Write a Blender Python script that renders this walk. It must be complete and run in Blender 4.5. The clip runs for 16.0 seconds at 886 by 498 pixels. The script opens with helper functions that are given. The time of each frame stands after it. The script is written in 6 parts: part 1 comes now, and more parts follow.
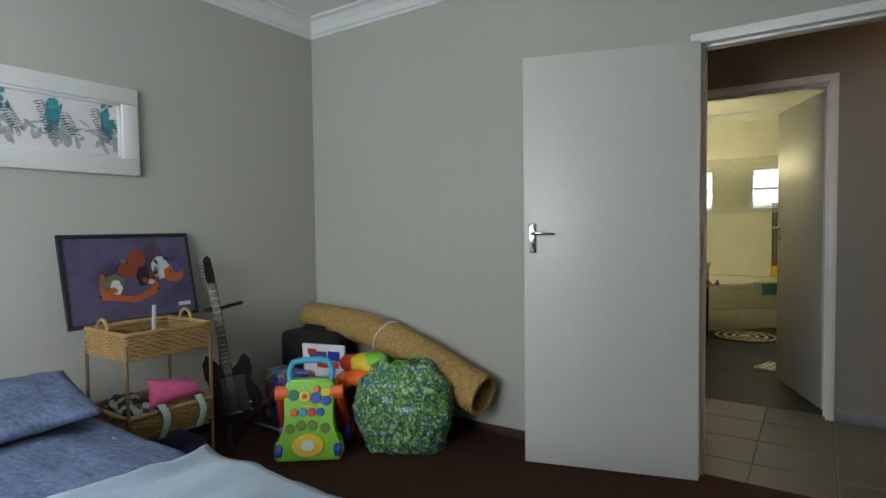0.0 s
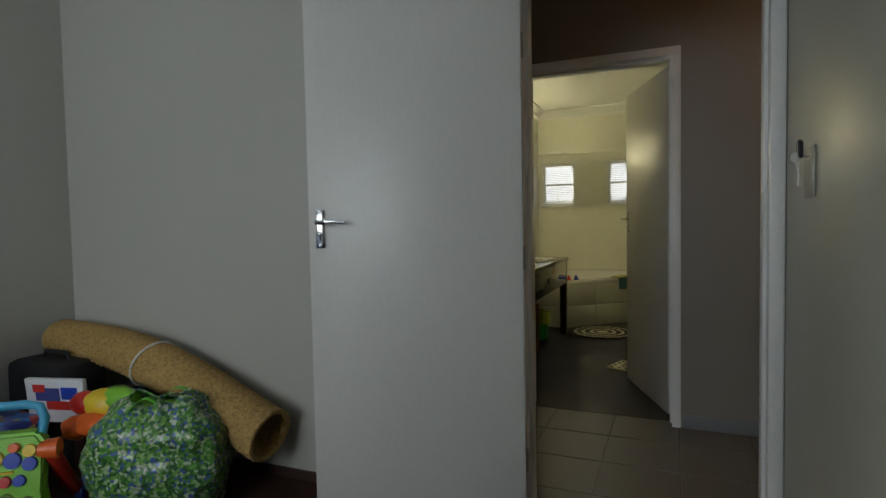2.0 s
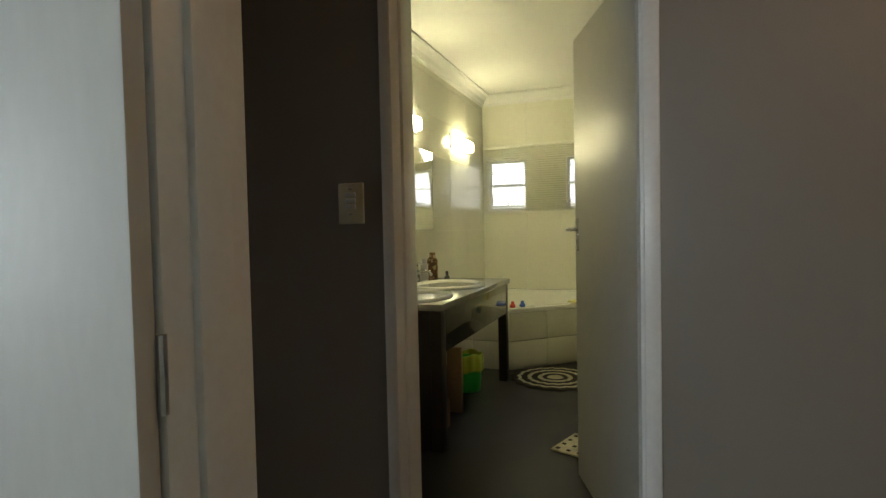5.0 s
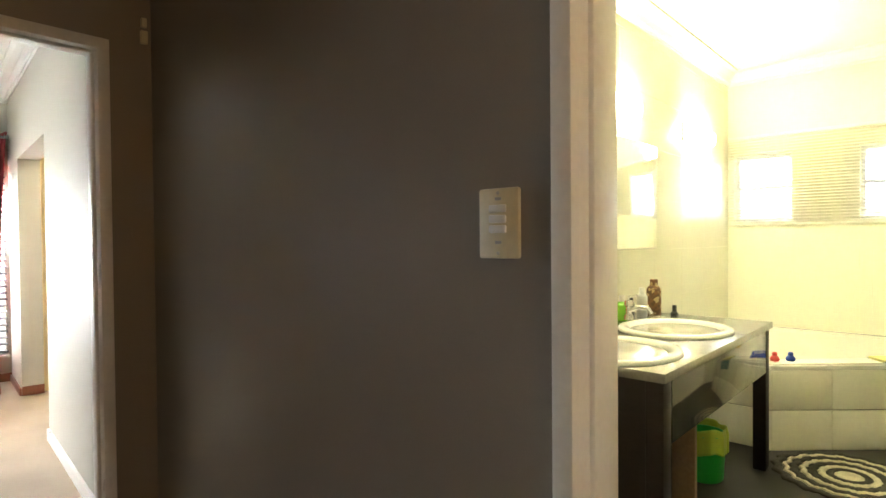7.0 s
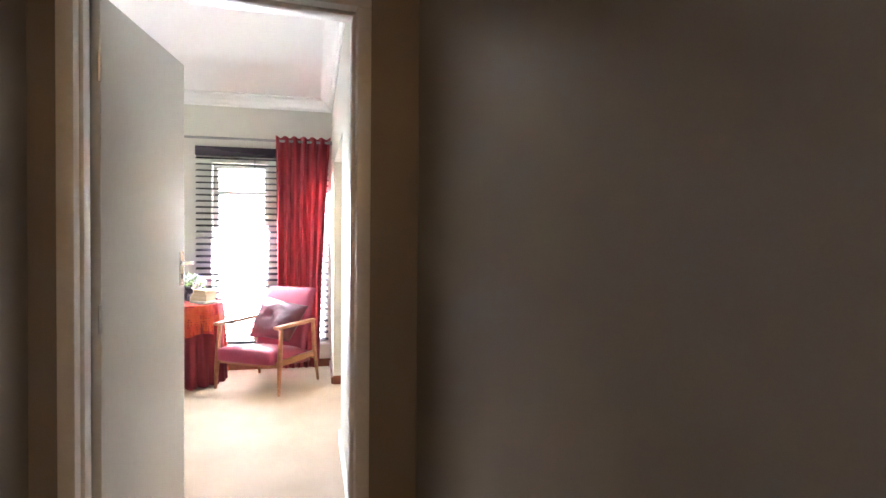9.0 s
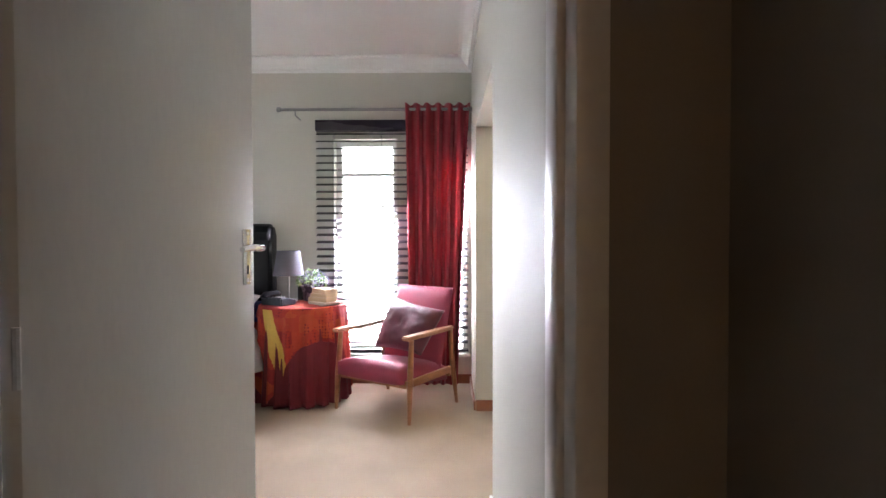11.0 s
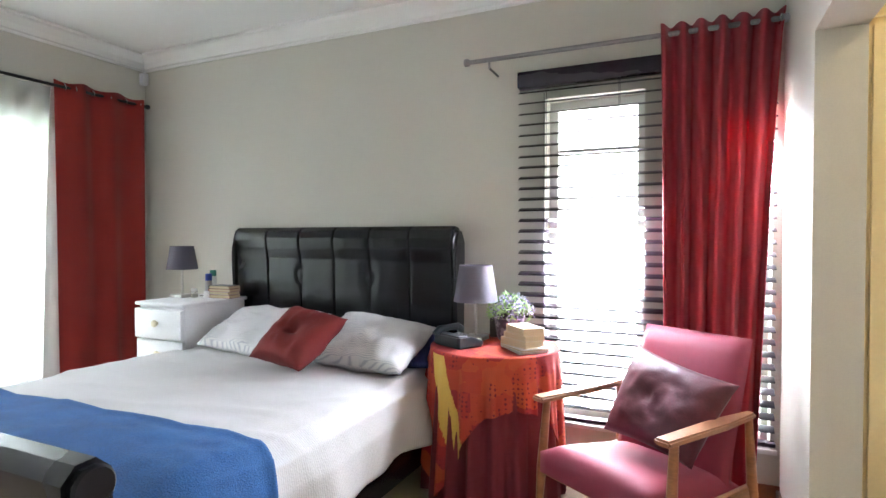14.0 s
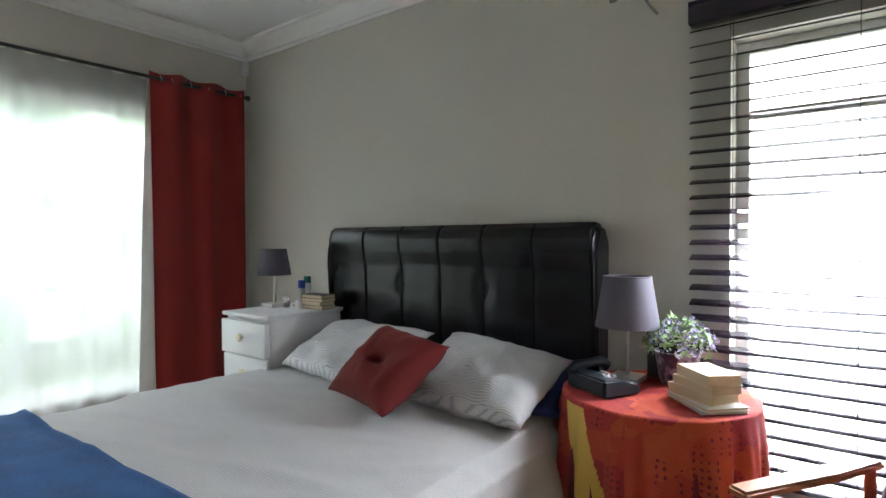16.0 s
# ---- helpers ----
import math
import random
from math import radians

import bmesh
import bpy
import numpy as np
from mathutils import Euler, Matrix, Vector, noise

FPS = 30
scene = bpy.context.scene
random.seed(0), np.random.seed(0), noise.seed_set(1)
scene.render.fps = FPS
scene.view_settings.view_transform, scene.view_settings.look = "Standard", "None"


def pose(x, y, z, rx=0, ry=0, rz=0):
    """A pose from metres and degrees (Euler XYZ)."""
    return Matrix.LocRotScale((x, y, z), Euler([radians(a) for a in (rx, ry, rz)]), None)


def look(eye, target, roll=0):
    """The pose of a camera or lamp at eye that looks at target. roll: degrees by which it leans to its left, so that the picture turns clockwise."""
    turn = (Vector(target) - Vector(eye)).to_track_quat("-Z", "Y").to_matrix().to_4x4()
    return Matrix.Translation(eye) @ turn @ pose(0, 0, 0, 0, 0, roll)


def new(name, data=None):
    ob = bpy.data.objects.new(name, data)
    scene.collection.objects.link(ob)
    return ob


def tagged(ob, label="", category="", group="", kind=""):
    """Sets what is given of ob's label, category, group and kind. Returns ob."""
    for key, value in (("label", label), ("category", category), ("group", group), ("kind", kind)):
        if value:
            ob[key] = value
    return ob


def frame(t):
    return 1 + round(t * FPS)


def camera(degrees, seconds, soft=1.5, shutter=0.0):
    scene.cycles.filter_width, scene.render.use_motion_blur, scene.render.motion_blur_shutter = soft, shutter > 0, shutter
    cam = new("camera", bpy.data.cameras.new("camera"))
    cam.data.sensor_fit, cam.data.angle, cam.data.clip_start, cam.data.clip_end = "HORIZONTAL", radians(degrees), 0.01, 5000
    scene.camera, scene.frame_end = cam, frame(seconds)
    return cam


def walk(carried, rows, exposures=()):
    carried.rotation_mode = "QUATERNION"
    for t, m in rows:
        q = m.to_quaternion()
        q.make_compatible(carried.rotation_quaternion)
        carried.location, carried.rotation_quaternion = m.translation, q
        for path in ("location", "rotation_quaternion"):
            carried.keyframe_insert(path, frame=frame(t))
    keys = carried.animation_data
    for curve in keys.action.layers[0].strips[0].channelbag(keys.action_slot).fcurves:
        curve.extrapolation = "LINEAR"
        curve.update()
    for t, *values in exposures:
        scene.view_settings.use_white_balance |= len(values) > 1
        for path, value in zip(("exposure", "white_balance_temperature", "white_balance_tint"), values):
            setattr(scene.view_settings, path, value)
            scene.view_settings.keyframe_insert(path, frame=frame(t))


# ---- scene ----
cam = camera(77.6, 16.0)
PATH = [
    (0, (0.442, -2.797, 1.201), (-0.677, -1.141, 1.122), -0.7),
    (0.5, (0.461, -2.698, 1.169), (-0.518, -0.955, 1.098), -0.7),
    (1, (0.499, -2.493, 1.173), (-0.383, -0.7, 1.092), -0.8),
    (1.5, (0.518, -2.274, 1.15), (-0.304, -0.453, 1.061), -1),
    (2, (0.511, -2.023, 1.15), (-0.26, -0.179, 1.06), -1.1),
    (2.5, (0.511, -1.786, 1.148), (-0.199, 0.082, 1.062), -1.2),
    (3, (0.524, -1.523, 1.162), (-0.136, 0.363, 1.081), -1.2),
    (3.5, (0.529, -1.26, 1.155), (-0.104, 0.636, 1.079), -1.2),
    (6, (0.426, -0.043, 1.21), (-0.46, 1.749, 1.166), -1.2),
    (6.5, (0.344, 0.138, 1.231), (-0.792, 1.783, 1.193), -0.8),
    (7, (0.21, 0.332, 1.241), (-1.141, 1.806, 1.21), -0.5),
    (7.5, (0.049, 0.495, 1.248), (-1.473, 1.792, 1.227), -0.5),
    (8, (-0.129, 0.633, 1.269), (-1.852, 1.648, 1.233), -0.6),
    (8.5, (-0.298, 0.701, 1.259), (-2.148, 1.459, 1.226), -0.1),
    (9, (-0.521, 0.766, 1.283), (-2.427, 1.37, 1.243), 0.5),
    (11.5, (-1.935, 0.827, 1.185), (-3.934, 0.837, 1.143), -0.1),
    (12, (-2.222, 0.784, 1.201), (-4.218, 0.651, 1.161), 0.1),
    (12.5, (-2.491, 0.762, 1.219), (-4.469, 0.474, 1.179), 0),
    (13, (-2.727, 0.745, 1.216), (-4.681, 0.319, 1.179), 0.2),
    (13.5, (-2.905, 0.772, 1.22), (-4.821, 0.198, 1.184), 0),
    (14, (-3.151, 0.771, 1.228), (-5.027, 0.08, 1.188), -0),
    (14.5, (-3.32, 0.735, 1.221), (-5.146, -0.081, 1.189), -0.1),
    (15, (-3.491, 0.675, 1.214), (-5.266, -0.246, 1.183), -0.2),
    (15.5, (-3.664, 0.593, 1.215), (-5.39, -0.417, 1.185), -0.2),
    (16, (-3.82, 0.49, 1.226), (-5.492, -0.608, 1.19), -0.3),
]
walk(cam, [(t, look(eye, target, roll)) for t, eye, target, roll in PATH],
     [(0, -0.08, 6500, 12), (1.5, -0.8, 6450, 13), (3.5, -0.72, 6450, 15), (6, 0.9, 6500, 8), (7, 2.0, 6500, 12), (8, 2.95, 6300, 14), (9, 2.25, 6050, 19), (11.5, 1.15, 6000, 21), (12.5, 1.32, 6000, 21), (14, 1.28, 5950, 16), (16, 0.26, 6000, 13)])

# ---- world and light ----
world = bpy.data.worlds.new("world")
scene.world = world
world.use_nodes = True
wn = world.node_tree.nodes
sky = wn.new("ShaderNodeTexSky")
sky.sky_type = "NISHITA"
sky.sun_disc = False
sky.sun_elevation = radians(48)
sky.sun_rotation = radians(250)
sky.air_density = 1.2
sky.dust_density = 3.0
world.node_tree.links.new(sky.outputs[0], wn["Background"].inputs[0])
wn["Background"].inputs[1].default_value = 0.12

sun = new("sun", bpy.data.lights.new("sun", "SUN"))
sun.data.energy, sun.data.angle, sun.data.color = 2.2, radians(12), (1.0, 0.95, 0.88)
sun.matrix_world = look((0, 0, 6), (3.4, -1.3, 2.4))


def area(name, eye, target, w, h, power, color):
    lamp = new(name, bpy.data.lights.new(name, "AREA"))
    lamp.data.shape, lamp.data.size, lamp.data.size_y = "RECTANGLE", w, h
    lamp.data.energy, lamp.data.color = power, color
    lamp.matrix_world = look(eye, target)
    return lamp


DAY = (0.93, 0.97, 1.0)
area("window_light_bedroom", (-1.0, -4.14, 1.6), (-2.3, -1.6, 0.9), 1.6, 1.2, 64, (0.84, 0.94, 1.0))
WL_west = area("window_light_west", (-6.33, 0.445, 1.0), (-5.1, 0.52, 0.0), 0.48, 1.3, 85, DAY)
WL_north = area("window_light_corner", (-6.33, 1.13, 1.1), (-5.4, 1.25, 0.6), 0.24, 1.5, 55, DAY)
WL_south = area("window_light_south", (-4.33, -4.5, 3.3), (-4.33, -0.8, 0.6), 3.4, 1.6, 330, DAY)
area("window_light_bath", (-0.5, 5.76, 1.7), (-0.5, 0, 1.2), 1.3, 0.5, 2.5, DAY)


# ---- materials ----
def mat(name, color, rough=0.6, metal=0.0, vary=0.12, big=1.5, fine=60.0, bump=0.15, dist=0.002, stretch=(1, 1, 1), spec=0.5, sheen=0.0, random_tone=0.0, trans=0.0, island=False):
    m = bpy.data.materials.new(name)
    m.use_nodes = True
    n, l = m.node_tree.nodes, m.node_tree.links
    b = n["Principled BSDF"]
    co = n.new("ShaderNodeTexCoord")
    mp = n.new("ShaderNodeMapping")
    mp.inputs["Scale"].default_value = stretch
    l.new(co.outputs["Object"], mp.inputs[0])
    n1 = n.new("ShaderNodeTexNoise")
    n1.inputs["Scale"].default_value, n1.inputs["Detail"].default_value = big, 4
    n2 = n.new("ShaderNodeTexNoise")
    n2.inputs["Scale"].default_value, n2.inputs["Detail"].default_value = fine, 3
    l.new(mp.outputs[0], n1.inputs["Vector"])
    l.new(mp.outputs[0], n2.inputs["Vector"])
    add = n.new("ShaderNodeMath")
    add.operation = "ADD"
    l.new(n1.outputs[0], add.inputs[0])
    l.new(n2.outputs[0], add.inputs[1])
    last = add
    if random_tone:
        src = n.new("ShaderNodeNewGeometry") if island else n.new("ShaderNodeObjectInfo")
        mul = n.new("ShaderNodeMath")
        mul.operation = "MULTIPLY_ADD"
        mul.inputs[1].default_value = random_tone
        l.new(src.outputs["Random Per Island" if island else "Random"], mul.inputs[0])
        l.new(add.outputs[0], mul.inputs[2])
        last = mul
    ramp = n.new("ShaderNodeMapRange")
    ramp.inputs[1].default_value, ramp.inputs[2].default_value = 0.6, 1.4
    ramp.inputs[3].default_value, ramp.inputs[4].default_value = 1 - vary, 1 + vary
    l.new(last.outputs[0], ramp.inputs[0])
    mix = n.new("ShaderNodeVectorMath")
    mix.operation = "SCALE"
    mix.inputs[0].default_value = color[:3]
    l.new(ramp.outputs[0], mix.inputs["Scale"])
    l.new(mix.outputs[0], b.inputs["Base Color"])
    rr = n.new("ShaderNodeMapRange")
    rr.inputs[3].default_value, rr.inputs[4].default_value = max(0.02, rough - 0.08), min(1, rough + 0.08)
    l.new(n1.outputs[0], rr.inputs[0])
    l.new(rr.outputs[0], b.inputs["Roughness"])
    b.inputs["Metallic"].default_value = metal
    b.inputs["Specular IOR Level"].default_value = spec
    if sheen:
        b.inputs["Sheen Weight"].default_value = sheen
    if trans:
        b.inputs["Transmission Weight"].default_value = trans
    if bump:
        bp = n.new("ShaderNodeBump")
        bp.inputs["Strength"].default_value, bp.inputs["Distance"].default_value = bump, dist
        l.new(n2.outputs[0], bp.inputs["Height"])
        l.new(bp.outputs[0], b.inputs["Normal"])
    return m


def glow(name, color, strength):
    m = bpy.data.materials.new(name)
    m.use_nodes = True
    b = m.node_tree.nodes["Principled BSDF"]
    b.inputs["Base Color"].default_value = (0.9, 0.9, 0.85, 1)
    b.inputs["Emission Color"].default_value = (*color, 1)
    b.inputs["Emission Strength"].default_value = strength
    return m


def glass(name, color=(1, 1, 1), rough=0.0):
    m = bpy.data.materials.new(name)
    m.use_nodes = True
    b = m.node_tree.nodes["Principled BSDF"]
    b.inputs["Base Color"].default_value = (*color, 1)
    b.inputs["Roughness"].default_value, b.inputs["Transmission Weight"].default_value, b.inputs["IOR"].default_value = rough, 1.0, 1.45
    return m


WALL = mat("wall_paint", (0.455, 0.445, 0.395), 0.62, vary=0.05, big=0.9, fine=220, bump=0.10, dist=0.001, spec=0.18)
WALL_BEIGE = mat("beige_wall_paint", (0.57, 0.55, 0.485), 0.62, vary=0.05, big=0.9, fine=220, bump=0.10, dist=0.001, spec=0.18)
WALL_HALL = mat("hall_paint", (0.27, 0.24, 0.205), 0.34, vary=0.05, big=0.9, fine=220, bump=0.10, dist=0.001)
WALL_BATH = mat("bath_wall_tile_paint", (0.78, 0.77, 0.66), 0.3, vary=0.04, big=2, fine=90, bump=0.02)
CEIL = mat("ceiling_paint", (0.80, 0.80, 0.78), 0.75, vary=0.03, big=1.2, fine=150, bump=0.1, dist=0.001)
WHITE = mat("white_gloss_paint", (0.78, 0.77, 0.74), 0.3, vary=0.05, big=3, fine=60, bump=0.05)
DOORM = mat("door_paint", (0.60, 0.585, 0.545), 0.38, vary=0.04, big=1.3, fine=90, bump=0.06, dist=0.001, stretch=(1, 1, 0.25))
WARD = mat("wardrobe_paint", (0.45, 0.435, 0.355), 0.36, vary=0.05, big=1.3, fine=90, bump=0.06, dist=0.001)
CREAM = mat("cream_cupboard_paint", (0.80, 0.66, 0.36), 0.4, vary=0.04, big=2, fine=90, bump=0.05)
CARPET1 = mat("brown_carpet", (0.062, 0.030, 0.022), 0.95, vary=0.3, big=3, fine=420, bump=0.8, dist=0.006, spec=0.1)
CARPET2 = mat("beige_carpet", (0.45, 0.36, 0.27), 0.95, vary=0.22, big=2, fine=420, bump=0.8, dist=0.006, spec=0.1)
SKIRT1 = mat("dark_skirting", (0.05, 0.024, 0.018), 0.5, vary=0.2)
SKIRT = mat("skirting_wood", (0.24, 0.08, 0.035), 0.4, vary=0.2, big=4, fine=40, stretch=(1, 1, 6))
SKIRTG = mat("grey_skirting_tile", (0.19, 0.19, 0.20), 0.3, vary=0.1)
CHROME = mat("chrome", (0.75, 0.75, 0.76), 0.18, 1.0, vary=0.05, bump=0.0)
STEEL = mat("brushed_steel", (0.55, 0.54, 0.52), 0.32, 1.0, vary=0.1, bump=0.03)
BLACK = mat("black_plastic", (0.015, 0.015, 0.018), 0.45, vary=0.2)
HALLTILE = mat("hall_tile", (0.125, 0.115, 0.10), 0.4, vary=0.14, big=6, fine=50, bump=0.06, random_tone=0.25)
GROUT = mat("grout", (0.16, 0.13, 0.11), 0.9, vary=0.2)
BATHFLOOR = mat("bath_floor_vinyl", (0.022, 0.020, 0.017), 0.5, vary=0.15, big=3, fine=80, bump=0.08, spec=0.22)
CLEAR = glass("clear_glass")


# ---- mesh helpers ----
def box(bm, x0, x1, y0, y1, z0, z1, bev=0.0, m=None):
    made = bmesh.ops.create_cube(bm, size=1.0)["verts"]
    for v in made:
        v.co = Vector(((x0 + x1) / 2 + v.co.x * (x1 - x0), (y0 + y1) / 2 + v.co.y * (y1 - y0), (z0 + z1) / 2 + v.co.z * (z1 - z0)))
    if bev:
        edges = {e for v in made for e in v.link_edges}
        made = list({v for f in bmesh.ops.bevel(bm, geom=list(edges), offset=bev, segments=2, affect="EDGES", profile=0.5)["faces"] for v in f.verts} | {v for v in made if v.is_valid})
    if m is not None:
        bmesh.ops.transform(bm, matrix=m, verts=[v for v in made if v.is_valid])
    return made


def lathe(bm, profile, n=28, m=None):
    """Turns (radius, z) pairs round the z axis."""
    rings = []
    for r, z in profile:
        rings.append([bm.verts.new((r * math.cos(2 * math.pi * i / n), r * math.sin(2 * math.pi * i / n), z)) for i in range(n)])
    for a, b in zip(rings, rings[1:]):
        for i in range(n):
            bm.faces.new((a[i], a[(i + 1) % n], b[(i + 1) % n], b[i]))
    for ring, flip in ((rings[0], True), (rings[-1], False)):
        if profile[0 if flip else -1][0] > 1e-5:
            bm.faces.new(list(reversed(ring)) if flip else ring)
    bmesh.ops.remove_doubles(bm, verts=[v for r in (rings[0], rings[-1]) for v in r], dist=1e-6)
    vs = [v for r in rings for v in r if v.is_valid]
    if m is not None:
        bmesh.ops.transform(bm, matrix=m, verts=vs)
    return vs


def tube(bm, pts, r, n=10, cap=True):
    """A round bar along a line of points; r is one radius or one for each point."""
    pts = [Vector(p) for p in pts]
    rs = r if isinstance(r, (list, tuple)) else [r] * len(pts)
    rings, side = [], None
    for i, p in enumerate(pts):
        d = (pts[min(i + 1, len(pts) - 1)] - pts[max(i - 1, 0)]).normalized()
        if side is None or abs(side.dot(d)) > 0.95:
            side = d.orthogonal().normalized()
        side = (side - d * side.dot(d)).normalized()
        up = d.cross(side)
        rings.append([bm.verts.new(p + (side * math.cos(2 * math.pi * k / n) + up * math.sin(2 * math.pi * k / n)) * rs[i]) for k in range(n)])
    for a, b in zip(rings, rings[1:]):
        for k in range(n):
            bm.faces.new((a[k], a[(k + 1) % n], b[(k + 1) % n], b[k]))
    if cap:
        bm.faces.new(list(reversed(rings[0])))
        bm.faces.new(rings[-1])
    return [v for ring in rings for v in ring]


def grid(bm, nu, nv, f, thick=0.0):
    """A sheet f(u, v), u and v from 0 to 1."""
    vs = [[bm.verts.new(f(i / nu, j / nv)) for j in range(nv + 1)] for i in range(nu + 1)]
    fs = [bm.faces.new((vs[i][j], vs[i + 1][j], vs[i + 1][j + 1], vs[i][j + 1])) for i in range(nu) for j in range(nv)]
    if thick:
        bmesh.ops.recalc_face_normals(bm, faces=fs)
        bmesh.ops.solidify(bm, geom=fs, thickness=thick)
    return vs


def prism(bm, poly, axis, a, b):
    """A flat outline pushed along an axis from a to b."""
    def at(p, c):
        return {"x": (c, p[0], p[1]), "y": (p[0], c, p[1]), "z": (p[0], p[1], c)}[axis]
    v0 = [bm.verts.new(at(p, a)) for p in poly]
    v1 = [bm.verts.new(at(p, b)) for p in poly]
    bm.faces.new(v0)
    bm.faces.new(list(reversed(v1)))
    for i in range(len(poly)):
        j = (i + 1) % len(poly)
        bm.faces.new((v0[i], v1[i], v1[j], v0[j]))
    return v0 + v1


def part(name, bm, material, parent=None, label="", smooth=False):
    bmesh.ops.recalc_face_normals(bm, faces=bm.faces[:])
    me = bpy.data.meshes.new(name)
    bm.to_mesh(me)
    bm.free()
    for mt in (material if isinstance(material, (list, tuple)) else [material]):
        me.materials.append(mt)
    ob = new(name, me)
    if smooth:
        me.polygons.foreach_set("use_smooth", [True] * len(me.polygons))
        if smooth != "all":
            me.set_sharp_from_angle(angle=radians(38))
    if parent is not None:
        ob.parent = parent
    if label:
        ob["label"] = label
    return ob


def thing(name, label, category, at=None, group=""):
    ob = new(name)
    ob.empty_display_size = 0.1
    if at is not None:
        ob.matrix_world = at
    return tagged(ob, label, category, group)


def bx(name, material, dims, parent=None, label="", bev=0.0, m=None, smooth=False):
    bm = bmesh.new()
    box(bm, *dims, bev=bev, m=m)
    return part(name, bm, material, parent, label, smooth=smooth or bev > 0)


def structure(ob, label, category):
    return tagged(ob, label, category, kind="structure")


def pattern(name, colors, scale, rough=0.8, kind="voronoi", metric="EUCLIDEAN", stretch=(1, 1, 1), bump=0.2, fine=300, sheen=0.0):
    """Random cells, or soft noise, sorted into steps of colour."""
    m = bpy.data.materials.new(name)
    m.use_nodes = True
    n, l = m.node_tree.nodes, m.node_tree.links
    b = n["Principled BSDF"]
    co, mp = n.new("ShaderNodeTexCoord"), n.new("ShaderNodeMapping")
    mp.inputs["Scale"].default_value = stretch
    l.new(co.outputs["Object"], mp.inputs[0])
    if kind == "voronoi":
        tx = n.new("ShaderNodeTexVoronoi")
        tx.distance = metric
        tx.inputs["Scale"].default_value = scale
        l.new(mp.outputs[0], tx.inputs["Vector"])
        sep = n.new("ShaderNodeSeparateColor")
        l.new(tx.outputs["Color"], sep.inputs[0])
        src = sep.outputs[0]
    elif kind == "wave":
        tx = n.new("ShaderNodeTexWave")
        tx.inputs["Scale"].default_value = scale
        tx.inputs["Distortion"].default_value = 0.6
        tx.inputs["Detail Scale"].default_value = 2.0
        l.new(mp.outputs[0], tx.inputs["Vector"])
        src = tx.outputs[1]
    else:
        tx = n.new("ShaderNodeTexNoise")
        tx.inputs["Scale"].default_value, tx.inputs["Detail"].default_value = scale, 5
        l.new(mp.outputs[0], tx.inputs["Vector"])
        src = tx.outputs[0]
    ramp = n.new("ShaderNodeValToRGB")
    ramp.color_ramp.interpolation = "CONSTANT" if kind == "voronoi" else "LINEAR"
    lo, hi = (0.0, 1.0) if kind != "noise" else (0.32, 0.68)
    els = ramp.color_ramp.elements
    while len(els) < len(colors):
        els.new(0.5)
    for i, c in enumerate(colors):
        els[i].position = lo + (hi - lo) * i / (len(colors) if kind == "voronoi" else len(colors) - 1)
        els[i].color = (*c, 1)
    l.new(src, ramp.inputs[0])
    l.new(ramp.outputs[0], b.inputs["Base Color"])
    b.inputs["Roughness"].default_value = rough
    b.inputs["Sheen Weight"].default_value = sheen
    nz = n.new("ShaderNodeTexNoise")
    nz.inputs["Scale"].default_value = fine
    l.new(co.outputs["Object"], nz.inputs["Vector"])
    bp = n.new("ShaderNodeBump")
    bp.inputs["Strength"].default_value, bp.inputs["Distance"].default_value = bump, 0.002
    l.new(nz.outputs[0], bp.inputs["Height"])
    l.new(bp.outputs[0], b.inputs["Normal"])
    return m


def patchwork(name):
    """Large orange and red fields, some with small darker prints."""
    m = pattern(name, [(0.40, 0.045, 0.018), (0.35, 0.028, 0.018), (0.42, 0.062, 0.020), (0.28, 0.018, 0.020), (0.38, 0.038, 0.018)], 10, 0.85, "voronoi", "CHEBYCHEV", bump=0.4, fine=160)
    n, l = m.node_tree.nodes, m.node_tree.links
    dots = n.new("ShaderNodeTexVoronoi")
    dots.distance = "MANHATTAN"
    dots.inputs["Scale"].default_value, dots.inputs["Randomness"].default_value = 48, 0.25
    l.new(n["Texture Coordinate"].outputs["Object"], dots.inputs["Vector"])
    near, some, both = n.new("ShaderNodeMath"), n.new("ShaderNodeMath"), n.new("ShaderNodeMath")
    near.operation, some.operation, both.operation = "LESS_THAN", "GREATER_THAN", "MULTIPLY"
    near.inputs[1].default_value, some.inputs[1].default_value = 0.42, 0.45
    l.new(dots.outputs["Distance"], near.inputs[0])
    l.new(n["Separate Color"].outputs[1], some.inputs[0])
    l.new(near.outputs[0], both.inputs[0])
    l.new(some.outputs[0], both.inputs[1])
    mx = n.new("ShaderNodeMixRGB")
    mx.inputs[2].default_value = (0.17, 0.010, 0.018, 1)
    l.new(both.outputs[0], mx.inputs[0])
    l.new(n["Color Ramp"].outputs[0], mx.inputs[1])
    l.new(mx.outputs[0], n["Principled BSDF"].inputs["Base Color"])
    return m


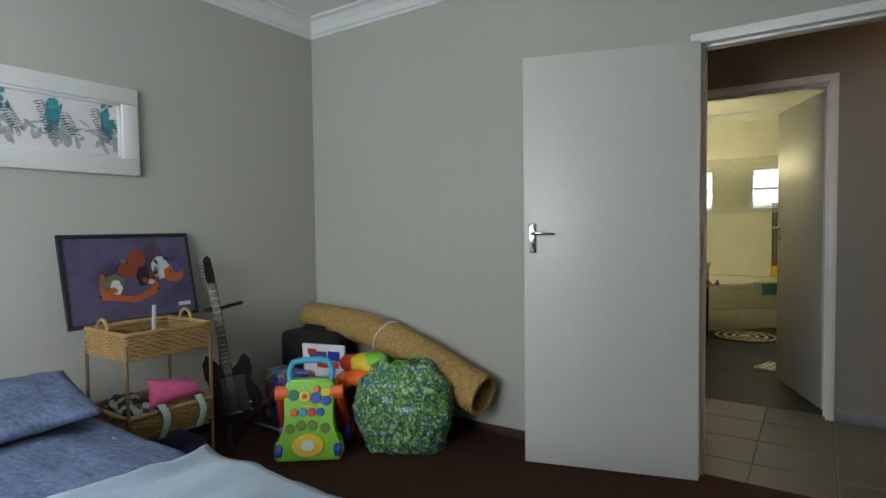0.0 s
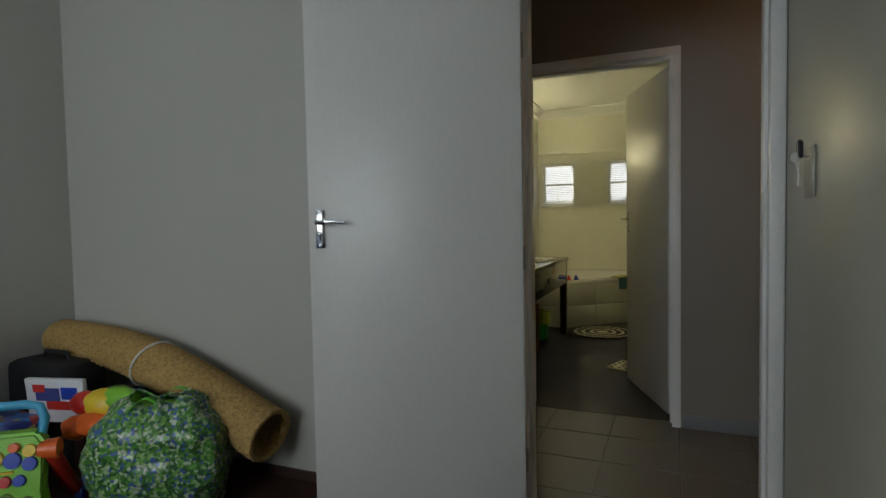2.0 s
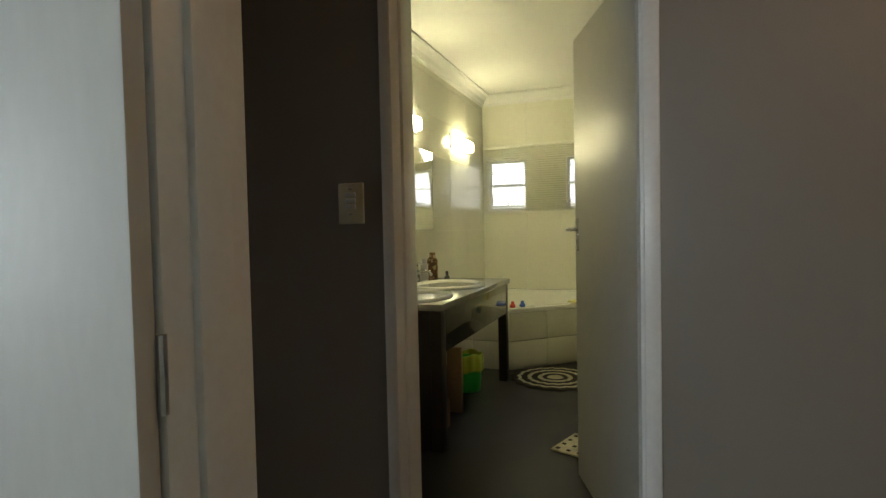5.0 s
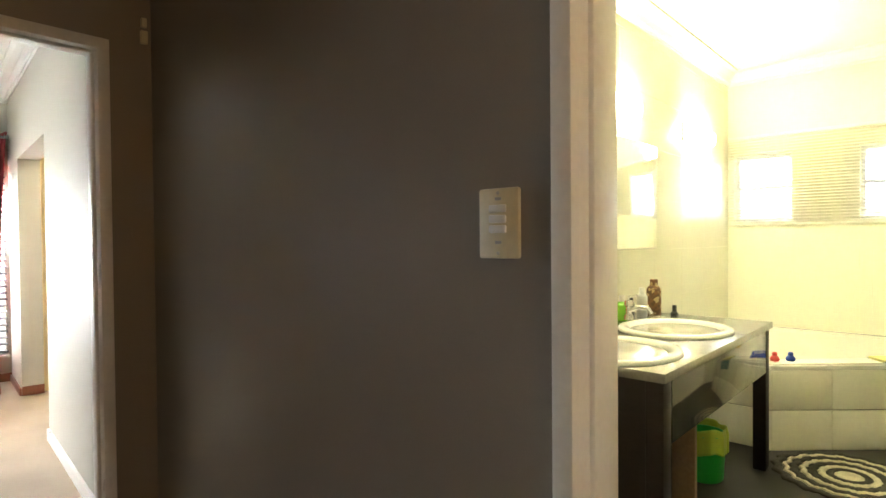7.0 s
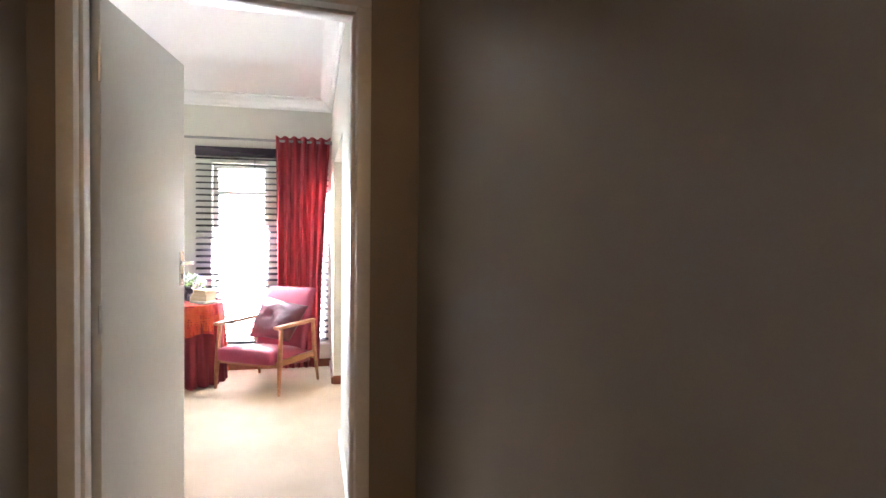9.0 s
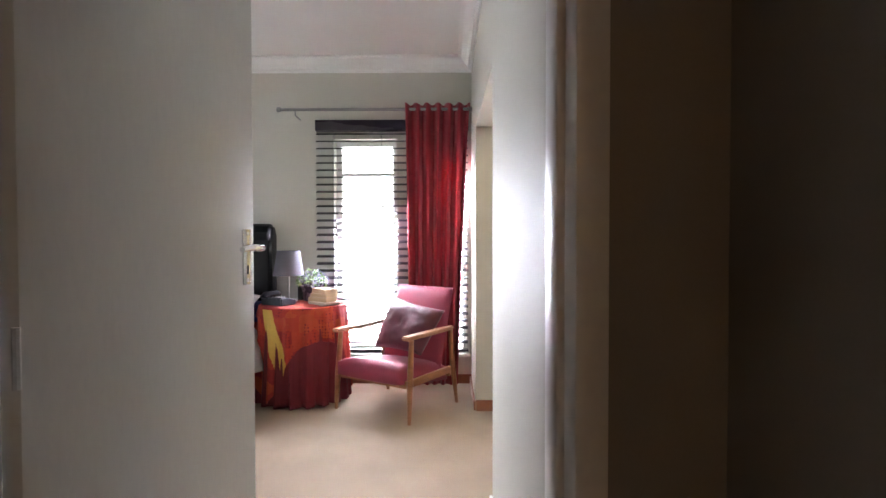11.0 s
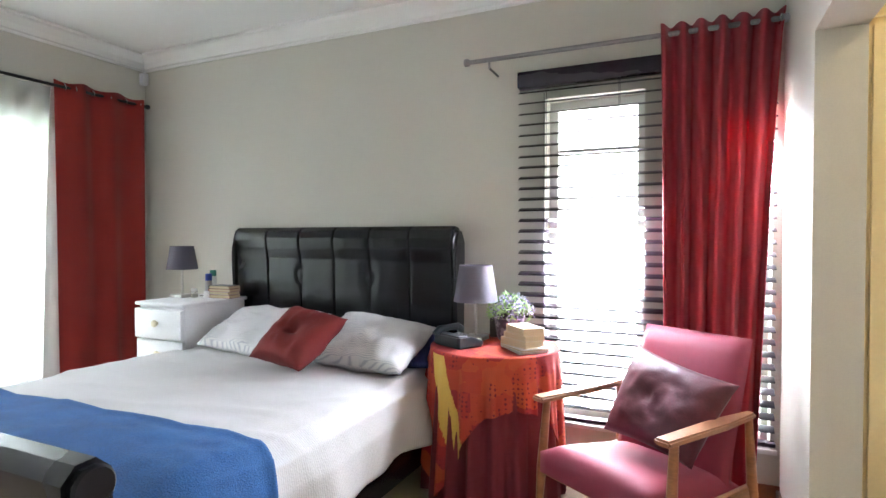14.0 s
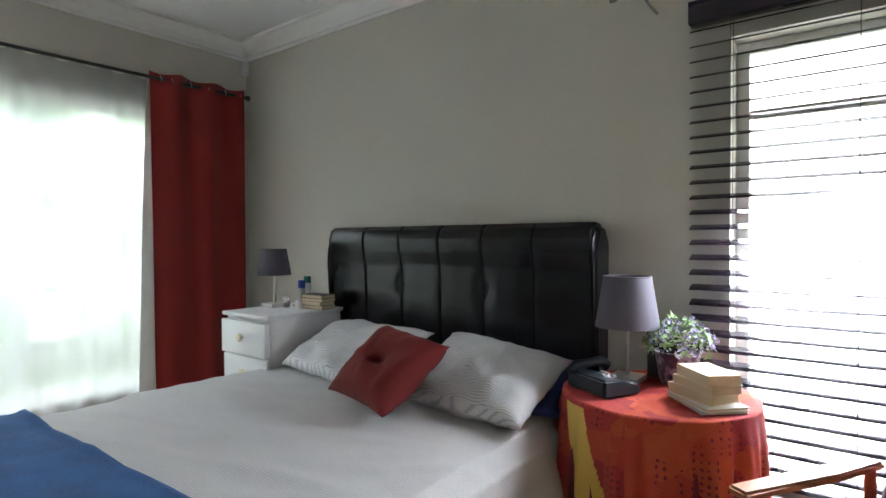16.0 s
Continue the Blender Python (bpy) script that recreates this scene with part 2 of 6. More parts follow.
def sheer_cloth(name, color, clear=0.45):
    m = bpy.data.materials.new(name)
    m.use_nodes = True
    n, l = m.node_tree.nodes, m.node_tree.links
    n.remove(n["Principled BSDF"])
    tr, tl, df = n.new("ShaderNodeBsdfTransparent"), n.new("ShaderNodeBsdfTranslucent"), n.new("ShaderNodeBsdfDiffuse")
    tl.inputs[0].default_value = df.inputs[0].default_value = (*color, 1)
    a, b = n.new("ShaderNodeMixShader"), n.new("ShaderNodeMixShader")
    a.inputs[0].default_value, b.inputs[0].default_value = 0.4, 1 - clear
    l.new(tl.outputs[0], a.inputs[1])
    l.new(df.outputs[0], a.inputs[2])
    l.new(tr.outputs[0], b.inputs[1])
    l.new(a.outputs[0], b.inputs[2])
    l.new(b.outputs[0], n["Material Output"].inputs[0])
    return m


def curtain_cloth(name, color):
    """A woven cloth that lets some light through."""
    m = mat(name, color, 0.8, vary=0.18, big=5, fine=350, bump=0.3, sheen=0.2)
    n, l = m.node_tree.nodes, m.node_tree.links
    tl, mx = n.new("ShaderNodeBsdfTranslucent"), n.new("ShaderNodeMixShader")
    tl.inputs[0].default_value = (*color, 1)
    mx.inputs[0].default_value = 0.2
    l.new(n["Principled BSDF"].outputs[0], mx.inputs[1])
    l.new(tl.outputs[0], mx.inputs[2])
    l.new(mx.outputs[0], n["Material Output"].inputs[0])
    return m


# ---- setting ----
def wall(name, material, axis, c0, c1, a0, a1, z0, z1, holes=(), label="", parent=None):
    """A wall across c0..c1 on the given axis, along a0..a1; holes are (b0, b1, low, high)."""
    bm = bmesh.new()
    cuts = sorted(holes)
    spans, at = [], a0
    for b0, b1, lo, hi in cuts:
        spans += [(at, b0, z0, z1), (b0, b1, z0, lo), (b0, b1, hi, z1)]
        at = b1
    spans.append((at, a1, z0, z1))
    for s0, s1, lo, hi in spans:
        if s1 - s0 > 1e-4 and hi - lo > 1e-4:
            if axis == "x":
                box(bm, c0, c1, s0, s1, lo, hi)
            else:
                box(bm, s0, s1, c0, c1, lo, hi)
    bmesh.ops.remove_doubles(bm, verts=bm.verts[:], dist=1e-5)
    dup = collections_of_faces(bm)
    bmesh.ops.delete(bm, geom=dup, context="FACES_ONLY")
    return structure(part(name, bm, material, parent), label, "wall")


def collections_of_faces(bm):
    seen, dup = {}, []
    bm.verts.index_update()
    for f in bm.faces:
        seen.setdefault(tuple(sorted(v.index for v in f.verts)), []).append(f)
    for fs in seen.values():
        if len(fs) > 1:
            dup += fs
    return dup


HC1, HC2, HCB, HCH = 2.66, 2.62, 2.66, 2.64    # ceilings
XW1 = -2.565                                    # west wall of the first bedroom
YB = 1.25                                       # hall face of the bathroom wall
XD2 = -2.334                                    # hall face of the second bedroom's door wall
XW2, YS2, YN2 = -6.09, -2.97, 1.30              # second bedroom
XBW, YBN = -1.21, 5.57                          # bathroom

# the second bedroom lies at a slight angle to the hall
HUB = Matrix.Translation((-2.4, 1.0, 0))
TURN = Matrix.Translation((-0.017, -0.22, 0)) @ HUB @ Matrix.Rotation(-0.0765, 4, "Z") @ HUB.inverted()


def turned(ob):
    ob.matrix_basis = TURN @ ob.matrix_basis
    return ob


turned(WL_west)
turned(WL_south)
turned(WL_north)


# first bedroom
structure(bx("floor", CARPET1, (XW1 - 0.1, 1.45, -4.2, 0.06, -0.12, 0.0)), "dark brown short-pile carpet floor", "floor")
wall("wall_west", WALL, "x", XW1 - 0.12, XW1, -4.2, 0.06, 0, HC1, label="grey-green painted plaster wall with a framed print")
wall("wall_north", WALL, "y", 0.0, 0.06, XW1, 1.5, 0, HC1, [(-0.045, 0.837, -0.05, 2.075)], label="grey-green painted plaster wall with a doorway")
wall("wall_south", WALL, "y", -4.2, -4.05, XW1, 1.5, 0, HC1, [(-1.85, -0.15, 0.95, 2.2)], label="grey-green painted wall with a window")
wall("wall_east", WALL, "x", 1.40, 1.50, -4.05, 0.0, 0, HC1, label="plain painted wall behind the wardrobes")
structure(bx("ceiling", CEIL, (XW1 - 0.1, 1.5, -4.2, 0.06, HC1, HC1 + 0.08)), "flat white painted ceiling", "ceiling")

# hall
wall("wall_hall_south", WALL_HALL, "y", 0.06, 0.125, XD2, 2.4, 0, HCH, [(-0.045, 0.837, -0.05, 2.075)], label="taupe painted hall wall with a doorway")
wall("wall_hall_north", WALL_HALL, "y", YB, YB + 0.085, XD2, 2.4, 0, HCH, [(-0.345, 0.55, -0.05, 2.08)], label="taupe painted hall wall with the bathroom doorway")
wall("wall_hall_west", WALL_HALL, "x", XD2 - 0.065, XD2, 0.125, YN2, 0, HCH, [(0.197, 1.086, -0.05, 2.075)], label="taupe painted end wall with a doorway")
wall("wall_hall_east", WALL_HALL, "x", 2.4, 2.5, 0.06, YB + 0.085, 0, HCH, label="taupe painted end wall")
structure(bx("ceiling_hall", CEIL, (XD2 - 0.05, 2.5, 0.06, YB + 0.085, HCH, HCH + 0.08)), "flat white painted hall ceiling", "ceiling")

# bathroom
structure(bx("floor_bathroom", BATHFLOOR, (XBW - 0.1, 1.3, 1.345, YBN + 0.1, -0.12, 0.0)), "dark grey smooth bathroom floor", "floor")
wall("wall_bath_south", WALL_BATH, "y", YB + 0.085, YB + 0.17, XBW - 0.1, 1.3, 0, HCB, [(-0.345, 0.55, -0.05, 2.08)], label="cream painted bathroom wall")
wall("wall_bath_west", WALL_BATH, "x", XBW - 0.12, XBW, YB + 0.17, YBN + 0.15, 0, HCB, label="cream glossy bathroom wall with mirrors and lamps")
wall("wall_bath_north", WALL_BATH, "y", YBN, YBN + 0.15, XBW, 1.3, 0, HCB, [(-1.16, -0.72, 1.38, 1.945), (-0.285, 0.155, 1.38, 1.945)], label="cream glossy bathroom wall with two small windows")
wall("wall_bath_east", WALL_BATH, "x", 1.2, 1.3, YB + 0.17, YBN, 0, HCB, label="cream glossy bathroom wall")
structure(bx("ceiling_bathroom", CEIL, (XBW - 0.1, 1.3, YB + 0.09, YBN + 0.1, HCB, HCB + 0.08)), "white bathroom ceiling", "ceiling")

# second bedroom
bm = bmesh.new()
box(bm, XW2 - 0.15, XW1 + 0.1, YS2 - 0.15, 0.34, -0.12, 0.0)
box(bm, XW2 - 0.15, XW1 - 0.1, 0.34, 3.3, -0.12, 0.0)
box(bm, XW1 - 0.1, XD2 - 0.04, 0.34, 3.3, -0.12, 0.0)
structure(bx("floor_threshold", CARPET2, (XW1 - 0.12, XD2 - 0.04, 0.06, 1.2, -0.12, -0.003)), "beige short-pile carpet inside the door", "floor")
structure(turned(part("floor_bedroom", bm, CARPET2)), "beige short-pile carpet floor", "floor")
turned(wall("wall_bed_west", WALL_BEIGE, "x", XW2 - 0.2, XW2, YS2 - 0.2, YN2 + 0.15, 0, HC2, [(0.19, 0.70, 0.24, 1.98), (1.0, 1.26, 0.24, 1.98)], label="warm grey painted wall with two tall windows"))
turned(wall("wall_bed_south", WALL_BEIGE, "y", YS2 - 0.2, YS2, XW2, XW1 + 0.18, 0, HC2, [(-5.55, -3.1, 0.33, 2.05)], label="warm grey painted wall with a wide window"))
wall("wall_bed_nook", WALL_BEIGE, "y", 0.06, 0.12, XW1 - 0.16, XD2 - 0.065, 0, HC2, label="warm grey painted wall beside the door")
wall("wall_bed_side", WALL_BEIGE, "x", XW1 - 0.16, XW1 - 0.12, YS2 - 0.6, 0.06, 0, HC2, label="warm grey painted wall")
wall("wall_bed_east", WALL_BEIGE, "x", XD2 - 0.13, XD2 - 0.065, 0.12, YN2, 0, HC2, [(0.197, 1.086, -0.05, 2.075)], label="warm grey painted wall with a doorway")
turned(wall("wall_bed_north", WALL_BEIGE, "y", YN2, YN2 + 0.15, XW2, XD2 - 0.02, 0, HC2, [(-5.38, -3.99, -0.05, 1.935)], label="warm grey painted wall with an opening to a dressing alcove"))
turned(wall("wall_alcove_north", WALL_BEIGE, "y", 3.1, 3.2, -6.1, -3.6, 0, HC2, label="plain alcove wall"))
turned(wall("wall_alcove_east", WALL_BEIGE, "x", -3.8, -3.7, YN2 + 0.15, 3.1, 0, HC2, label="plain alcove wall"))
bm = bmesh.new()
box(bm, XW2 - 0.1, XW1 - 0.06, YS2 - 0.1, 0.34, HC2, HC2 + 0.08)
box(bm, XW2 - 0.1, XW1 - 0.12, 0.34, 3.2, HC2, HC2 + 0.08)
box(bm, XW1 - 0.12, XD2 - 0.07, 0.34, 3.2, HC2, HC2 + 0.08)
structure(bx("ceiling_threshold", CEIL, (XW1 - 0.12, XD2 - 0.07, 0.06, 1.2, HC2 + 0.004, HC2 + 0.08)), "white ceiling inside the bedroom door", "ceiling")
structure(turned(part("ceiling_bedroom", bm, CEIL)), "flat white painted ceiling", "ceiling")


# cornices: a stepped and coved plaster profile, d out from the wall and h down from the ceiling
def cornice(name, path, top, s=0.11):
    """Runs along a closed, anticlockwise line of right-angled corners."""
    prof = [(0.0, -s), (0.012, -s), (0.016, -s * 0.86), (0.03, -s * 0.82), (s * 0.42, -s * 0.52), (s * 0.72, -s * 0.22), (s * 0.8, -0.02), (s, -0.016), (s, 0.0), (0.0, 0.0)]
    bm = bmesh.new()
    rings, n = [], len(path)
    for i in range(n):
        p = Vector(path[i])
        d0 = (p - Vector(path[i - 1])).normalized()
        d1 = (Vector(path[(i + 1) % n]) - p).normalized()
        q = Vector((-d0.y - d1.y, d0.x + d1.x))
        rings.append([bm.verts.new((p.x + q.x * d, p.y + q.y * d, top + h)) for d, h in prof])
    for i in range(n):
        a, b = rings[i], rings[(i + 1) % n]
        for k in range(len(prof)):
            j = (k + 1) % len(prof)
            bm.faces.new((a[k], b[k], b[j], a[j]))
    return structure(part(name, bm, CEIL), "white moulded plaster cornice", "cornice")


def ring_of(x0, x1, y0, y1):
    return [(x0, y0), (x1, y0), (x1, y1), (x0, y1)]


cornice("trim", ring_of(XW1, 1.40, -4.05, 0.0), HC1)
cornice("trim", ring_of(XBW, 1.2, YB + 0.17, YBN), HCB)
XE2 = XW1 - 0.10
turned(cornice("trim", [(XW2, YS2), (XE2, YS2), (XE2, 0.36), (XD2 - 0.13, 0.36), (XD2 - 0.13, YN2), (XW2, YN2)], HC2))

# hall floor: square tiles with recessed grout
structure(bx("floor_hall", GROUT, (XD2 - 0.04, 2.45, 0.06, 1.345, -0.12, -0.004)), "grey ceramic floor tiles with dark grout", "floor")
hall_floor = bpy.data.objects["floor_hall"]
TILE = 0.345
tile_bm = bmesh.new()
box(tile_bm, 0.004, TILE - 0.004, 0.004, TILE - 0.004, -0.02, 0.0, bev=0.002)
tile_me = bpy.data.meshes.new("tile")
tile_bm.to_mesh(tile_me)
tile_bm.free()
tile_me.materials.append(HALLTILE)
cut_bm = bmesh.new()
box(cut_bm, 0.004, TILE - 0.004, 0.004, 0.248, -0.02, 0.0, bev=0.002)
cut_me = bpy.data.meshes.new("tile_cut")
cut_bm.to_mesh(cut_me)
cut_bm.free()
cut_me.materials.append(HALLTILE)
for i in range(-7, 6):
    for j in range(4):
        ob = new("tile", tile_me if j else cut_me)
        ob.location = (0.195 + TILE * i, 1.343 - TILE * (4 - j) if j else 0.06, 0.0)
        if j == 0:
            ob.location.y = 1.343 - TILE * 3 - 0.252
        ob.parent = hall_floor


# ---- doors ----
def lever_set(parent, face, x, z, out, h=0.148, w=0.036, turn=1):
    """A lock plate with a lever on the local face y = face; out is +1 or -1, turn the side to which the lever points."""
    lx = x
    y0, y1 = sorted((face, face + out * 0.006))
    plate = bx("lock_plate", CHROME, (lx - w / 2, lx + w / 2, y0, y1, z - h, z), parent, "chrome lock plate", bev=0.003)
    bm = bmesh.new()
    tube(bm, [(lx, face + out * 0.004, z - 0.05), (lx, face + out * 0.045, z - 0.05), (lx + turn * 0.012, face + out * 0.052, z - 0.05), (lx + turn * 0.06, face + out * 0.05, z - 0.047), (lx + turn * 0.11, face + out * 0.048, z - 0.052)], [0.009, 0.009, 0.009, 0.008, 0.007], 10)
    part("lever_handle", bm, CHROME, plate, "chrome lever handle", smooth=True)
    bm = bmesh.new()
    for hz in (z - 0.012, z - h + 0.012):
        lathe(bm, [(0.0, 0), (0.005, 0), (0.005, 0.0015), (0, 0.002)], 10, pose(lx, face + out * 0.006, hz, -90 * out))
    part("screw", bm, STEEL, plate)
    ky0, ky1 = sorted((face + out * 0.0062, face + out * 0.008))
    bx("keyhole", BLACK, (lx - 0.003, lx + 0.003, ky0, ky1, z - h + 0.028, z - h + 0.052), plate, bev=0.001)
    return plate


def door_leaf(name, label, hinge, angle, width=0.805, height=2.03, t=0.04, plate_w=0.036):
    """A flush leaf hinged on the local z axis that lies along local +x."""
    root = thing(name, label, "door", pose(*hinge, 0, 0, angle))
    root["kind"] = "structure"
    bx("leaf", DOORM, (0.0, width, -t / 2, t / 2, 0.008, height), root, bev=0.003)
    for out in (1, -1):
        lever_set(root, out * t / 2, width - 0.046, 1.215, out, w=plate_w, turn=-1)
    for hz in (0.25, 1.02, 1.8):
        bm = bmesh.new()
        tube(bm, [(-0.006, -t / 2, hz - 0.045), (-0.006, -t / 2, hz + 0.045)], 0.006, 8)
        part("hinge", bm, STEEL, root)
    return root


def door_frame(name, label, axis, c0, c1, a0, a1, top, fw=0.045, proud=0.012):
    """A pressed steel frame with a rebate round an opening a0..a1 through a wall c0..c1."""
    root = thing(name, label, "door frame")
    root["kind"] = "structure"
    lo, hi = c0 - proud, c1 + proud
    mid = (c0 + c1) / 2

    def bar(nm, s0, s1, z0, z1, inner0, inner1, zi0, zi1):
        bm = bmesh.new()
        for (p, q, r, s, u, v) in ((lo, hi, s0, s1, z0, z1), (mid - 0.03, mid + 0.03, inner0, inner1, zi0, zi1)):
            if axis == "y":
                box(bm, r, s, p, q, u, v, bev=0.004)
            else:
                box(bm, p, q, r, s, u, v, bev=0.004)
        part(nm, bm, WHITE, root, smooth=True)
    bar("jamb", a0, a0 + fw, 0, top - fw, a0 + fw - 0.004, a0 + fw + 0.012, 0, top - fw - 0.012)
    bar("jamb", a1 - fw, a1, 0, top - fw, a1 - fw - 0.012, a1 - fw + 0.004, 0, top - fw - 0.012)
    bar("head", a0, a1, top - fw, top, a0 + fw, a1 - fw, top - fw - 0.012, top - fw + 0.004)
    return root


door_frame("doorframe_1", "white painted steel door frame", "y", 0.0, 0.125, -0.045, 0.837, 2.075)
door_frame("doorframe_2", "white painted steel door frame of the bathroom", "y", YB, YB + 0.17, -0.345, 0.55, 2.085)
door_frame("doorframe_3", "white painted steel door frame at the hall's end", "x", XD2 - 0.13, XD2, 0.197, 1.086, 2.075)
strike = bx("strike_plate", STEEL, (0.7765, 0.7795, 0.020, 0.044, 1.10, 1.235), bpy.data.objects["doorframe_1"], "worn steel strike plate", bev=0.001)
door_leaf("door_1", "off-white flush door standing wide open against the wall", (0.0, -0.036, 0), 196.8)
door_leaf("door_2", "off-white flush bathroom door standing half open", (0.50, YB + 0.19, 0), 111.5, width=0.76)
door_leaf("door_3", "off-white flush bedroom door standing ajar", (-2.478, 0.250, 0), 168.5, width=0.72, plate_w=0.043)

# skirtings
def skirting(material, x0, x1, y0, y1, h=0.075, label="narrow wooden skirting board"):
    return structure(bx("baseboard", material, (x0, x1, y0, y1, 0, h), bev=0.003), label, "skirting")


skirting(SKIRT1, XW1, XW1 + 0.014, -4.05, -0.0, 0.045)
skirting(SKIRT1, XW1 + 0.014, -0.06, -0.014, 0.0, 0.045)
skirting(SKIRTG, 0.56, 2.4, YB - 0.012, YB, 0.075, "grey tile skirting")
skirting(SKIRTG, XD2, -0.35, YB - 0.012, YB, 0.075, "grey tile skirting")
turned(skirting(SKIRT, XW2, XW2 + 0.016, YS2, YN2, 0.075))
turned(skirting(SKIRT, XW2 + 0.016, -5.38, YN2 - 0.016, YN2, 0.06))
turned(skirting(SKIRT, -5.38, -5.364, YN2, YN2 + 0.15, 0.075))
turned(skirting(WHITE, -3.99, XD2 - 0.13, YN2 - 0.014, YN2, 0.075, "white painted skirting board"))
turned(skirting(SKIRT, XW2 + 0.016, XE2, YS2, YS2 + 0.016, 0.075))

# wardrobe of the first bedroom, beside the doorway
LOCKST = mat("dull_lock_steel", (0.36, 0.35, 0.31), 0.42, 0.7, vary=0.15, bump=0.03)
ward = thing("wardrobe", "grey-cream painted built-in wardrobe with a key in its lock", "wardrobe")
bx("carcass", WARD, (0.860, 1.40, -3.6, -0.014, 0.0, 2.30), ward, bev=0.003)
for k, y in enumerate((-0.92, -1.82, -2.72, -3.59)):
    leaf = bx("door", WARD, (0.838, 0.858, y + 0.003, y + 0.87 + (0.026 if k == 0 else 0.0), 0.09, 2.28), ward, bev=0.002)
    if k == 0:
        bx("lock_plate", LOCKST, (0.832, 0.8375, -0.40, -0.295, 1.200, 1.330), leaf, "dull steel lock plate", bev=0.0015)
keys = thing("key_bunch", "bunch of keys with a dark fob in the wardrobe lock", "keys", pose(0, -0.058, 0))
bm = bmesh.new()
tube(bm, [(0.833, -0.29, 1.305), (0.813, -0.29, 1.305)], 0.003, 8)
lathe(bm, [(0.0, -0.0015), (0.012, -0.0015), (0.013, 0.0), (0.012, 0.0015), (0, 0.0015)], 16, pose(0.803, -0.29, 1.305, 90))
part("key", bm, STEEL, keys, "steel key in the lock", smooth=True)
bm = bmesh.new()
tube(bm, [(0.803, -0.288 + 0.011 * math.cos(a), 1.300 + 0.013 * math.sin(a)) for a in [i * math.pi / 8 for i in range(17)]], 0.0012, 6)
part("ring", bm, STEEL, keys)
bm = bmesh.new()
prism(bm, [(-0.302, 1.302), (-0.276, 1.306), (-0.272, 1.338), (-0.282, 1.352), (-0.298, 1.345)], "x", 0.807, 0.819)
bmesh.ops.bevel(bm, geom=bm.edges[:], offset=0.003, segments=2, affect="EDGES")
part("fob", bm, BLACK, keys, "dark leather fob", smooth=True)
bm = bmesh.new()
lathe(bm, [(0.0, -0.0015), (0.011, -0.0015), (0.011, 0.0015), (0, 0.0015)], 14, pose(0.811, -0.262, 1.292, 0, 80, 0))
box(bm, 0.81, 0.813, -0.284, -0.277, 1.232, 1.284)
part("spare_key", bm, CHROME, keys, "bright spare key", smooth=True)

# ---- second bedroom ----
STANDING = set(bpy.data.objects)
LEATHER = mat("black_leather", (0.006, 0.0055, 0.008), 0.25, vary=0.08, big=1.5, fine=260, bump=0.10, dist=0.001, spec=0.4)
SPREAD = pattern("ribbed_bedspread", [(0.44, 0.43, 0.42), (0.565, 0.55, 0.54), (0.52, 0.51, 0.50)], 34, 0.9, "wave", stretch=(1, 0.05, 0.4), bump=0.6, fine=140)
FLEECE = mat("blue_fleece", (0.020, 0.085, 0.235), 0.95, vary=0.4, big=7, fine=220, bump=0.8, dist=0.006)
TICKING = pattern("striped_pillowcase", [(0.66, 0.65, 0.64), (0.66, 0.65, 0.64), (0.60, 0.59, 0.60), (0.42, 0.43, 0.47)], 46, 0.9, "wave", stretch=(1, 0.02, 0.8), bump=0.3, fine=120)
NAVY = mat("navy_sheet", (0.035, 0.045, 0.16), 0.9, vary=0.15)
REDCUSH = mat("rust_red_cushion_cloth", (0.15, 0.011, 0.009), 0.9, vary=0.16, big=9, fine=350, bump=0.35)
MAROON = mat("maroon_upholstery", (0.25, 0.026, 0.056), 0.62, vary=0.14, big=6, fine=380, bump=0.35, sheen=0.05)
SATIN = mat("maroon_satin_cushion", (0.075, 0.008, 0.019), 0.5, vary=0.25, big=12, fine=120, bump=0.3)
CURTRED = curtain_cloth("red_curtain_cloth", (0.31, 0.016, 0.030))
CURTORANGE = curtain_cloth("rust_curtain_cloth", (0.27, 0.016, 0.010))
LINING = curtain_cloth("white_curtain_lining", (0.8, 0.79, 0.77))
SHEER = sheer_cloth("sheer_voile", (0.90, 0.92, 0.90), 0.68)
PLUM = mat("plum_blind_slat", (0.020, 0.011, 0.022), 0.28, vary=0.2, big=6, fine=50, bump=0.1, stretch=(1, 0.2, 1))
ARMWOOD = mat("chair_wood", (0.30, 0.13, 0.055), 0.38, vary=0.3, big=6, fine=45, stretch=(1, 1, 5), bump=0.12)
SHADE = mat("grey_lampshade", (0.11, 0.10, 0.125), 0.85, vary=0.08, fine=260, bump=0.2)
NSWHITE = mat("nightstand_white", (0.74, 0.74, 0.75), 0.45, vary=0.05, big=4, fine=80, bump=0.06)
KNOB = mat("cream_knob", (0.72, 0.66, 0.48), 0.35, vary=0.06)
PATCH = patchwork("patchwork_cloth")
YELLOWCLOTH = mat("yellow_cloth", (0.62, 0.40, 0.08), 0.85, vary=0.12, bump=0.3, fine=200)
BURGUNDY = mat("burgundy_cloth", (0.16, 0.012, 0.022), 0.75, vary=0.2, bump=0.3, fine=250)
PAPER = mat("book_pages", (0.62, 0.52, 0.34), 0.9, vary=0.12, big=30, fine=400, stretch=(0.1, 0.1, 3), bump=0.4)
POT = pattern("patterned_pot", [(0.05, 0.04, 0.07), (0.35, 0.32, 0.38), (0.08, 0.06, 0.10), (0.2, 0.18, 0.24)], 60, 0.4)
LEAFG = mat("plant_green", (0.26, 0.40, 0.16), 0.6, vary=0.35, random_tone=0.8, island=True)
